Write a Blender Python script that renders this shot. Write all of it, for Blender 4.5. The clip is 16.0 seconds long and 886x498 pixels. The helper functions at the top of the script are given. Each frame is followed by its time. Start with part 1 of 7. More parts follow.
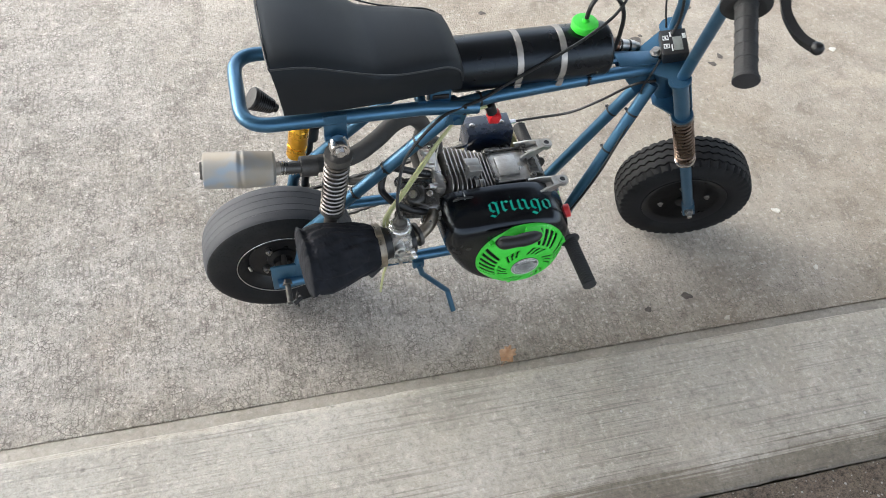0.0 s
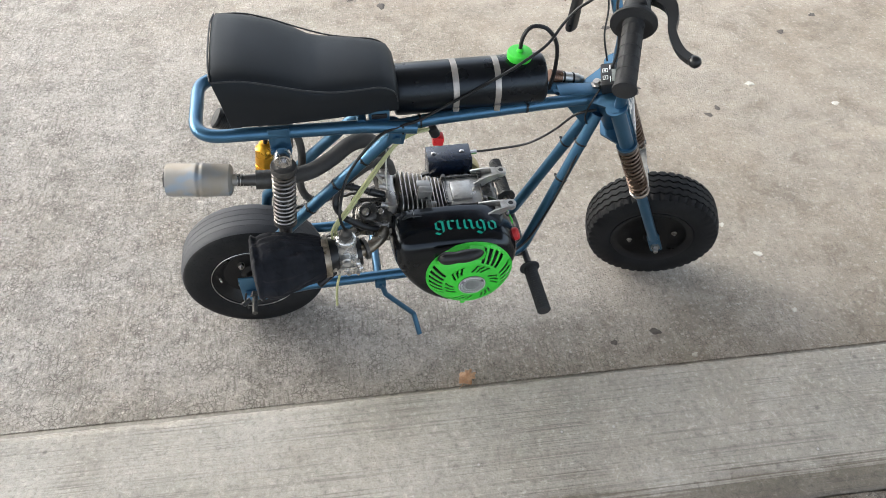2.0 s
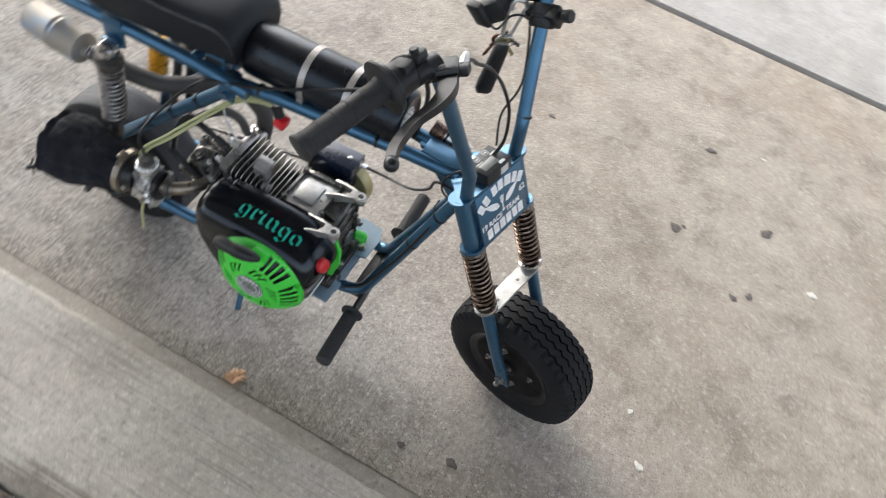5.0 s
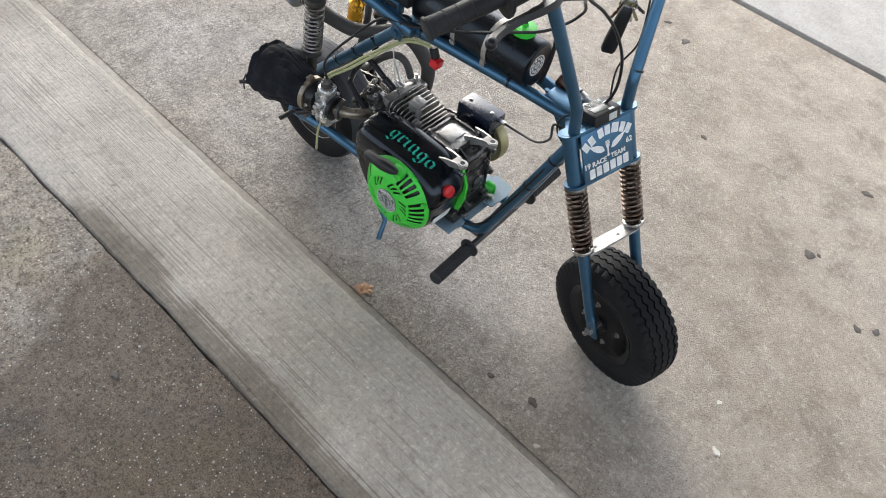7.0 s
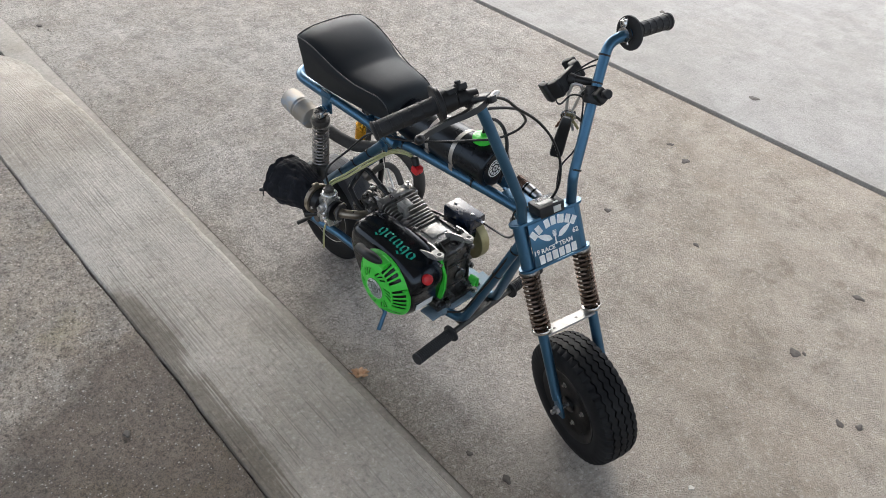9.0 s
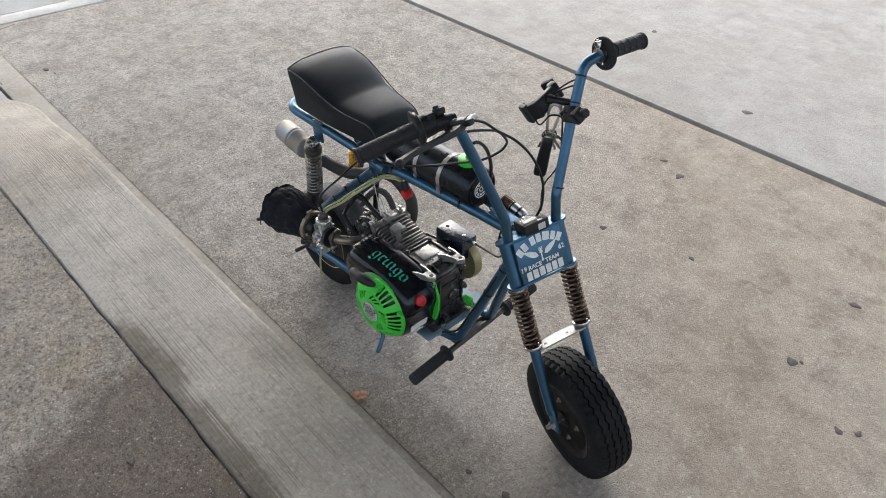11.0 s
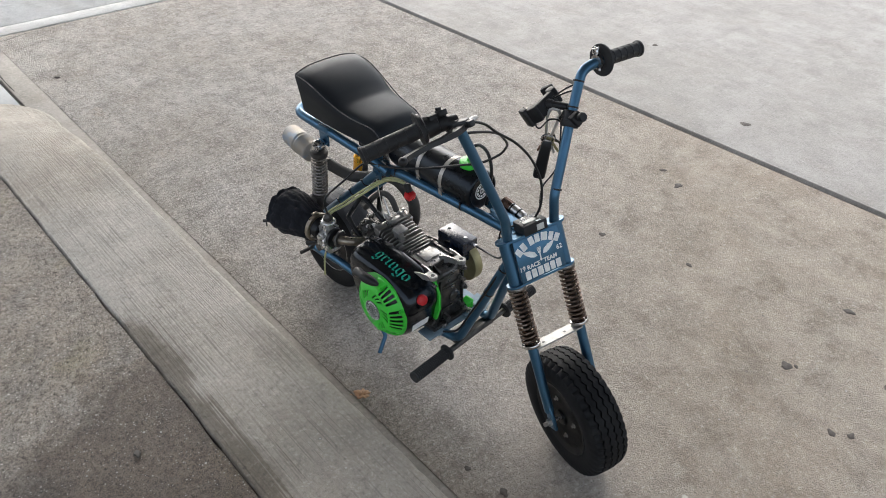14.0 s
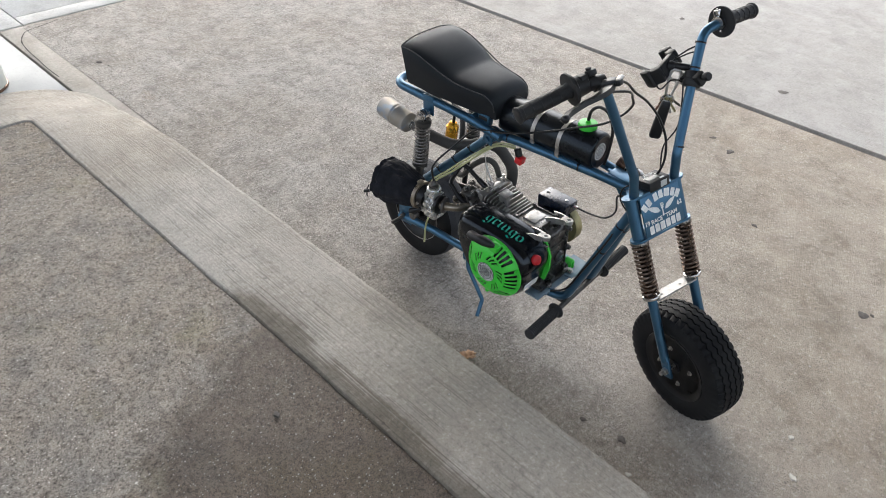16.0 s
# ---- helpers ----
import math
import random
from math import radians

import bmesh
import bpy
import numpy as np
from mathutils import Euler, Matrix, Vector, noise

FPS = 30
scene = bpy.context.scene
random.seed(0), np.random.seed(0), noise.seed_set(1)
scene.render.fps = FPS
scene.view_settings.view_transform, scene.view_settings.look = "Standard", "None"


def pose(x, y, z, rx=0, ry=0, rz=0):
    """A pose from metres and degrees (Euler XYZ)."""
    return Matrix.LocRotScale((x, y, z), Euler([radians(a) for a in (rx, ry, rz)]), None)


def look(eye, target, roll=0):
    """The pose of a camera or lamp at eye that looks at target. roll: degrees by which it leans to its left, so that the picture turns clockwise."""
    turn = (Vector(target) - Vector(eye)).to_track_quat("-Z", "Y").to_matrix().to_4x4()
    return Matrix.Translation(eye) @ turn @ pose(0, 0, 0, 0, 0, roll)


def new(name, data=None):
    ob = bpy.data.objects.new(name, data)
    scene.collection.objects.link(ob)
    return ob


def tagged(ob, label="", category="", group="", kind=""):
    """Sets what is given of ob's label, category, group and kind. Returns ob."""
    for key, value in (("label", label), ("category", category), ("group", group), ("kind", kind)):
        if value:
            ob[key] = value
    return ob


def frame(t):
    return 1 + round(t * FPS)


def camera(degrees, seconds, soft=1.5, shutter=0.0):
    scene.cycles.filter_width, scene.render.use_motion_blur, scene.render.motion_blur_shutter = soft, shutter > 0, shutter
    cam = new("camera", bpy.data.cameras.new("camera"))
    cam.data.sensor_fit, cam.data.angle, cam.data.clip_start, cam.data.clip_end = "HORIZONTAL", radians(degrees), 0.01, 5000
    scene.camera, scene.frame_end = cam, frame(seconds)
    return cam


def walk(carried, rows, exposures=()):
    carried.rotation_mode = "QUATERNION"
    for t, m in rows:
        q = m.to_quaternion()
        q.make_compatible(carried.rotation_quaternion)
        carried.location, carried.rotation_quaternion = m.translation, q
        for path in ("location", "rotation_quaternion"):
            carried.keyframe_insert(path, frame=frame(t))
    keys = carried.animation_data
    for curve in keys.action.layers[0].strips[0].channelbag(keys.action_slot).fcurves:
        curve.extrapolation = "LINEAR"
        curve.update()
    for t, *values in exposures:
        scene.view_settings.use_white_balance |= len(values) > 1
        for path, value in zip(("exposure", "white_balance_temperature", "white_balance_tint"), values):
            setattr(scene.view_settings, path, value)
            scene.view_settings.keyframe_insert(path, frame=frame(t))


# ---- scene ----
cam = camera(61.5, 16.0, soft=0.8, shutter=0.3)
PATH = [
    (0, (-0.6155, -0.8145, 1.559), (-0.102, 0.239, -0.0615), 7.45),
    (0.5, (-0.5325, -0.928, 1.5705), (-0.052, 0.21, -0.0025), 6.0),
    (1, (-0.4375, -1.028, 1.569), (0.005, 0.18, 0.0375), 3.95),
    (1.5, (-0.4305, -1.047, 1.565), (-0.034, 0.2045, 0.0565), 2.4),
    (2, (-0.4075, -1.031, 1.5615), (-0.0445, 0.2335, 0.0555), 1.7),
    (2.5, (-0.3655, -1.0295, 1.5745), (-0.0195, 0.276, 0.1), 0.6),
    (3, (-0.3065, -0.94, 1.568), (0.022, 0.402, 0.1215), 1.3),
    (3.5, (-0.1995, -0.823, 1.5725), (0.11, 0.5385, 0.141), 5.4),
    (4, (0.0365, -0.9285, 1.5455), (0.1825, 0.4055, 0.062), 8.4),
    (4.5, (0.2135, -0.856, 1.5205), (0.3015, 0.4175, -0.0185), 13.1),
    (5, (0.343, -0.7905, 1.527), (0.204, 0.4465, -0.0385), 17.5),
    (5.2, (0.442, -0.8055, 1.4985), (0.1325, 0.3645, -0.0935), 17.2),
    (7.3, (0.691, -1.036, 1.541), (0.017, 0.104, 0.043), 9.6),
    (7.5, (0.756, -1.007, 1.55), (0.042, 0.14, 0.075), 9.0),
    (8, (0.863, -0.99, 1.566), (0.027, 0.227, 0.216), 7.8),
    (8.5, (0.906, -1.056, 1.599), (-0.024, 0.157, 0.308), 5.4),
    (9, (0.94, -1.064, 1.613), (-0.028, 0.128, 0.33), 3.8),
    (11.5, (1.012, -1.057, 1.638), (-0.02, 0.156, 0.427), 0.9),
    (12, (1.019, -1.077, 1.645), (-0.036, 0.131, 0.449), 1.5),
    (12.5, (1.038, -1.076, 1.634), (-0.026, 0.113, 0.428), 0.4),
    (13, (1.055, -1.077, 1.637), (0.015, 0.124, 0.422), 0.1),
    (13.5, (1.052, -1.083, 1.637), (0.016, 0.134, 0.435), 0.3),
    (14, (1.049, -1.101, 1.633), (0.003, 0.112, 0.434), 1.2),
    (14.5, (1.032, -1.114, 1.624), (-0.02, 0.08, 0.413), 1.8),
    (15, (0.959, -1.182, 1.618), (-0.083, 0.017, 0.403), 2.4),
    (15.5, (0.857, -1.308, 1.619), (-0.167, -0.087, 0.411), 1.7),
    (16, (0.832, -1.416, 1.622), (-0.15, -0.178, 0.396), 0.9),
]
EXPOSURES = [(0, 2.17, 6300, 8), (3.5, 1.98, 6350, 9), (5, 1.97, 6330, 10), (7.5, 1.83, 6300, 10), (9, 1.55, 6280, 10), (12, 1.45, 6300, 10), (14.5, 1.42, 6320, 10), (16, 1.58, 6320, 10)]
walk(cam, [(t, look(eye, target, roll)) for t, eye, target, roll in PATH], EXPOSURES)

# ---- world and light ----
world = bpy.data.worlds.new("world")
scene.world = world
world.use_nodes = True
wn = world.node_tree
sky = wn.nodes.new("ShaderNodeTexSky")
sky.sky_type, sky.sun_disc = "NISHITA", False
sky.sun_elevation, sky.sun_rotation = radians(32), radians(-58)
sky.air_density, sky.dust_density, sky.ozone_density = 1.0, 4.0, 1.0
haze = wn.nodes.new("ShaderNodeHueSaturation")  # a white overcast sky
haze.inputs["Saturation"].default_value = 0.45
wn.links.new(sky.outputs[0], haze.inputs["Color"])
wn.links.new(haze.outputs[0], wn.nodes["Background"].inputs[0])
wn.nodes["Background"].inputs[1].default_value = 0.14
sun = new("sun", bpy.data.lights.new("sun", "SUN"))
sun.data.energy, sun.data.angle, sun.data.color = 0.50, radians(95), (1.0, 0.985, 0.96)
sun.matrix_world = look((-2.7, 1.7, 2.9), (0, 0, 0))

# ---- materials ----


def nodes_of(name):
    m = bpy.data.materials.new(name)
    m.use_nodes = True
    return m, m.node_tree, m.node_tree.nodes["Principled BSDF"]


def put(tree, kind, **values):
    n = tree.nodes.new(kind)
    for k, v in values.items():
        n.inputs[k.replace("_", " ")].default_value = v
    return n


def mapped(tree, scale=(1, 1, 1), turn=0.0):
    tc = tree.nodes.new("ShaderNodeTexCoord")
    mp = put(tree, "ShaderNodeMapping", Scale=scale, Rotation=(0, 0, radians(turn)))
    tree.links.new(tc.outputs["Object"], mp.inputs[0])
    return mp.outputs[0]


def ramp(tree, fac, a, b, ca=(0, 0, 0, 1), cb=(1, 1, 1, 1)):
    r = tree.nodes.new("ShaderNodeValToRGB")
    r.color_ramp.elements[0].position, r.color_ramp.elements[1].position = a, b
    r.color_ramp.elements[0].color, r.color_ramp.elements[1].color = ca, cb
    tree.links.new(fac, r.inputs[0])
    return r.outputs[0]


def mixed(tree, fac, a, b, blend="MIX"):
    m = tree.nodes.new("ShaderNodeMix")
    m.data_type, m.blend_type = "RGBA", blend
    for sock, v in ((m.inputs[0], fac), (m.inputs[6], a), (m.inputs[7], b)):
        if hasattr(v, "is_linked"):
            tree.links.new(v, sock)
        else:
            sock.default_value = v if isinstance(v, (int, float)) else (*v, 1)[:4]
    return m.outputs[2]


def noise_tex(tree, vec, scale, detail=4.0, rough=0.6):
    n = put(tree, "ShaderNodeTexNoise", Scale=scale, Detail=detail, Roughness=rough)
    tree.links.new(vec, n.inputs["Vector"])
    return n.outputs["Fac"]


def bumped(tree, bsdf, heights):
    last = None
    for h, strength, dist in heights:
        b = put(tree, "ShaderNodeBump", Distance=dist)
        if hasattr(strength, "is_linked"):
            tree.links.new(strength, b.inputs["Strength"])
        else:
            b.inputs["Strength"].default_value = strength
        tree.links.new(h, b.inputs["Height"])
        if last:
            tree.links.new(last, b.inputs["Normal"])
        last = b.outputs[0]
    tree.links.new(last, bsdf.inputs["Normal"])


def mat(name, col, rough=0.5, metal=0.0, other=None, vary=0.25, scale=30, bump=0.15, fine=300, coat=0.0, spread=0.15, sheen=0.0, spec=0.5):
    m, t, b = nodes_of(name)
    v = mapped(t)
    big, small = noise_tex(t, v, scale), noise_tex(t, v, fine, 3.0)
    other = other or tuple(c * (1 - vary) for c in col)
    c = mixed(t, ramp(t, big, 0.35, 0.68), col, other)
    c = mixed(t, ramp(t, small, 0.55, 0.8), c, tuple(x * 0.7 for x in col))
    t.links.new(c, b.inputs["Base Color"])
    lo, hi = max(rough - spread, 0.03), min(rough + spread, 1)
    t.links.new(ramp(t, big, 0.3, 0.7, (lo, lo, lo, 1), (hi, hi, hi, 1)), b.inputs["Roughness"])
    b.inputs["Metallic"].default_value = metal
    b.inputs["Coat Weight"].default_value = coat
    b.inputs["Coat Roughness"].default_value = 0.12
    b.inputs["Sheen Weight"].default_value = sheen
    b.inputs["Specular IOR Level"].default_value = spec
    if bump:
        bumped(t, b, [(big, bump * 0.5, 0.001), (small, bump, 0.0004)])
    return m


def math_node(t, op, a, b=0.0, c=0.0):
    n = t.nodes.new("ShaderNodeMath")
    n.operation = op
    for sock, v in zip(n.inputs, (a, b, c)):
        if hasattr(v, "is_linked"):
            t.links.new(v, sock)
        else:
            sock.default_value = v
    return n.outputs[0]


def warped(t, vec, scale, amount):
    """The same place, shaken by noise."""
    n = put(t, "ShaderNodeTexNoise", Scale=scale, Detail=2.0)
    t.links.new(vec, n.inputs["Vector"])
    m = t.nodes.new("ShaderNodeVectorMath")
    m.operation = "MULTIPLY_ADD"
    t.links.new(n.outputs["Color"], m.inputs[0])
    m.inputs[1].default_value = (amount,) * 3
    t.links.new(vec, m.inputs[2])
    return m.outputs[0]


def cells(t, vec, scale, feature="F1"):
    vo = put(t, "ShaderNodeTexVoronoi", Scale=scale)
    vo.feature = feature
    t.links.new(vec, vo.inputs["Vector"])
    return vo


def grey(x):
    return (x, x, x, 1)


def concrete(name, col, stain, broom=(1, 1, 1), depth=0.5, pits=0.5, crust=0.6, ruts=0.6, rough=0.85, damp=False, speck=0.5, gritty=1.0, worn=False, scuffs=0.25):
    """Worn concrete: cloudy colour, brown stains, a cracked gritty crust and drawn broom lines."""
    m, t, b = nodes_of(name)
    v = mapped(t)
    lines = mapped(t, broom)
    cloud, blotch = noise_tex(t, v, 1.3, 6.0, 0.65), noise_tex(t, v, 6.0, 5.0, 0.65)
    grain, fine = noise_tex(t, warped(t, v, 35.0, 0.02), 80.0, 4.0, 0.72), noise_tex(t, v, 260.0, 2.0, 0.7)
    drawn = noise_tex(t, lines, 1.0, 2.0, 0.5)
    edge = cells(t, warped(t, v, 60.0, 0.012), 85.0, "DISTANCE_TO_EDGE").outputs["Distance"]
    patch = noise_tex(t, v, 17.0, 3.0)
    c = mixed(t, ramp(t, cloud, 0.40, 0.60), col, stain)
    smear = noise_tex(t, mapped(t, (1.0, 1.6, 1.0)), 2.6, 7.0, 0.7)
    c = mixed(t, ramp(t, smear, 0.50, 0.70, grey(0), grey(0.7)), c, tuple(x * k for x, k in zip(stain, (0.85, 0.815, 0.78))))
    c = mixed(t, ramp(t, smear, 0.28, 0.44, grey(0.6), grey(0)), c, tuple(min(x * 1.18, 0.8) for x in col))
    c = mixed(t, ramp(t, blotch, 0.48, 0.75, grey(0), grey(0.6)), c, tuple(x * 0.70 for x in col))
    c = mixed(t, ramp(t, blotch, 0.25, 0.45, grey(0.45), grey(0)), c, tuple(min(x * 1.22, 0.8) for x in col))
    scuff = noise_tex(t, warped(t, v, 4.0, 0.15), 8.0, 7.0, 0.72)
    c = mixed(t, ramp(t, scuff, 0.52, 0.64, grey(0), grey(scuffs)), c, tuple(x * 0.58 for x in stain))
    c = mixed(t, ramp(t, scuff, 0.36, 0.48, grey(scuffs * 0.8), grey(0)), c, tuple(min(x * 1.2, 0.8) for x in col))
    keep = None
    if worn:
        # the crust is worn smooth and browner away from the kerb's near end; the multiply also puts the shade round the
        # front wheel into the colour
        x = t.nodes.new("ShaderNodeSeparateXYZ")
        t.links.new(v, x.inputs[0])
        lie = math_node(t, "ADD", math_node(t, "MULTIPLY_ADD", x.outputs["X"], -0.30, 0.47), math_node(t, "MULTIPLY", x.outputs["Y"], -0.22))
        keep = ramp(t, math_node(t, "ADD", lie, math_node(t, "MULTIPLY_ADD", cloud, 0.7, -0.35)), 0.15, 0.62, grey(0.36), grey(1))
        c = mixed(t, ramp(t, keep, 0.38, 1.0), mixed(t, 1.0, c, (0.75, 0.70, 0.635), "MULTIPLY"), c)
    for px, py, r, tone in ((-2.30, -0.05, 0.34, (0.56, 0.47, 0.385)), (-1.75, 0.02, 0.22, (0.54, 0.46, 0.385)), (1.30, 0.62, 0.55, (0.50, 0.43, 0.35))) if worn else ():
        mp = put(t, "ShaderNodeMapping", Location=(-px / r, -py / r * 2, 0), Scale=(1 / r, 2 / r, 0))
        t.links.new(v, mp.inputs[0])
        ln = t.nodes.new("ShaderNodeVectorMath")
        ln.operation = "LENGTH"
        t.links.new(mp.outputs[0], ln.inputs[0])
        c = mixed(t, ramp(t, math_node(t, "MULTIPLY_ADD", smear, 1.6, ln.outputs["Value"]), 0.9, 1.7, grey(0.5), grey(0)), c, tone)
    some = lambda fac: math_node(t, "MULTIPLY", fac, keep) if worn else fac
    c = mixed(t, some(ramp(t, grain, 0.30, 0.47, grey(0.85 * gritty), grey(0))), c, tuple(x * 0.38 for x in stain))
    c = mixed(t, some(ramp(t, grain, 0.54, 0.68, grey(0), grey(0.75 * gritty))), c, tuple(min(x * 1.5, 0.85) for x in col))
    c = mixed(t, some(ramp(t, fine, 0.36, 0.50, grey(0.6 * gritty), grey(0))), c, tuple(x * 0.55 for x in col))
    # hairline cracks of the crust, coloured darker
    line = math_node(t, "MULTIPLY", ramp(t, edge, 0.02, 0.10, grey(crust), grey(0)), ramp(t, patch, 0.42, 0.60))
    c = mixed(t, some(line), c, tuple(x * 0.30 for x in stain))
    rut = math_node(t, "MULTIPLY", ramp(t, drawn, 0.36, 0.46, grey(ruts), grey(0)), ramp(t, noise_tex(t, v, 7.0, 3.0), 0.38, 0.58))
    c = mixed(t, some(rut), c, tuple(x * 0.42 for x in stain))
    spot = cells(t, v, 21.0)
    sep = t.nodes.new("ShaderNodeSeparateColor")
    t.links.new(spot.outputs["Color"], sep.inputs[0])
    dark = math_node(t, "MULTIPLY", ramp(t, spot.outputs["Distance"], 0.07, 0.13, grey(1), grey(0)), ramp(t, sep.outputs[0], 0.72, 0.78, grey(0), grey(speck)))
    c = mixed(t, dark, c, tuple(x * 0.30 for x in col))
    pale = math_node(t, "MULTIPLY", ramp(t, spot.outputs["Distance"], 0.05, 0.08, grey(1), grey(0)), ramp(t, sep.outputs[1], 0.80, 0.84, grey(0), grey(speck)))
    c = mixed(t, pale, c, (0.72, 0.71, 0.68))
    if worn:
        # small open pits, their inner shade drawn as dark spots in the colour
        hole = cells(t, warped(t, v, 150.0, 0.003), 120.0)
        hs = t.nodes.new("ShaderNodeSeparateColor")
        t.links.new(hole.outputs["Color"], hs.inputs[0])
        c = mixed(t, math_node(t, "MULTIPLY", ramp(t, hole.outputs["Distance"], 0.16, 0.30, grey(1), grey(0)), ramp(t, hs.outputs[0], 0.66, 0.74, grey(0), grey(0.7))), c, tuple(x * 0.32 for x in stain))
    if damp:
        # a damp ragged strip along the inner edge
        x = t.nodes.new("ShaderNodeSeparateXYZ")
        t.links.new(v, x.inputs[0])
        rag = math_node(t, "ADD", blotch, math_node(t, "MULTIPLY", drawn, 1.3))
        inner = math_node(t, "ADD", rag, math_node(t, "MULTIPLY_ADD", x.outputs["Y"], -9.0, -5.28))
        along = math_node(t, "ADD", blotch, math_node(t, "MULTIPLY_ADD", x.outputs["X"], 2.6, 1.75))
        wet = math_node(t, "MULTIPLY", ramp(t, inner, 0.42, 0.72), ramp(t, along, 0.45, 0.75))
        c = mixed(t, wet, c, mixed(t, 1.0, c, (0.48, 0.46, 0.43), "MULTIPLY"))
    t.links.new(c, b.inputs["Base Color"])
    t.links.new(ramp(t, blotch, 0.3, 0.7, grey(rough - 0.1), grey(min(rough + 0.1, 1))), b.inputs["Roughness"])
    b.inputs["Specular IOR Level"].default_value = 0.3
    bumped(t, b, [(drawn, some(math_node(t, "ADD", depth, 0.0)), 0.006), (ramp(t, edge, 0.0, 0.25), some(math_node(t, "ADD", crust * 0.6, 0.0)), 0.004), (grain, some(math_node(t, "ADD", pits, 0.0)), 0.012), (fine, pits, 0.004)])
    return m


M_DRIVE = concrete("driveway_concrete", (0.53, 0.503, 0.468), (0.455, 0.412, 0.362), (150, 22, 20), 0.6, 1.0, 0.75, 0.6, gritty=1.12, worn=True, scuffs=0.62)
M_FAR = concrete("far_concrete", (0.375, 0.366, 0.352), (0.335, 0.325, 0.306), (120, 12, 20), 0.2, 0.3, 0.2, 0.15, gritty=0.35)
M_KERB = concrete("kerb_concrete", (0.47, 0.442, 0.395), (0.405, 0.368, 0.315), (1.6, 230, 30), 0.7, 0.5, 0.0, 0.48, damp=True, gritty=0.6)
M_SMOOTH = concrete("trowelled_concrete", (0.315, 0.298, 0.272), (0.27, 0.25, 0.225), (40, 40, 40), 0.1, 0.25, 0.1, 0.1, gritty=0.5)
M_SIDE = concrete("pale_side_concrete", (0.66, 0.66, 0.645), (0.60, 0.595, 0.575), (120, 12, 20), 0.2, 0.3, 0.2, 0.15, gritty=0.3)
M_JOINT = mat("joint_filler", (0.026, 0.024, 0.021), 0.9, other=(0.06, 0.053, 0.046), bump=0.6, scale=25, fine=150)
M_APRON = mat("pale_apron_paint", (0.34, 0.36, 0.365), 0.75, other=(0.30, 0.315, 0.315), scale=4, bump=0.2, fine=120)
M_WHITE = mat("cream_paint", (0.60, 0.60, 0.55), 0.5, other=(0.53, 0.52, 0.46), scale=4, bump=0.2, fine=120)


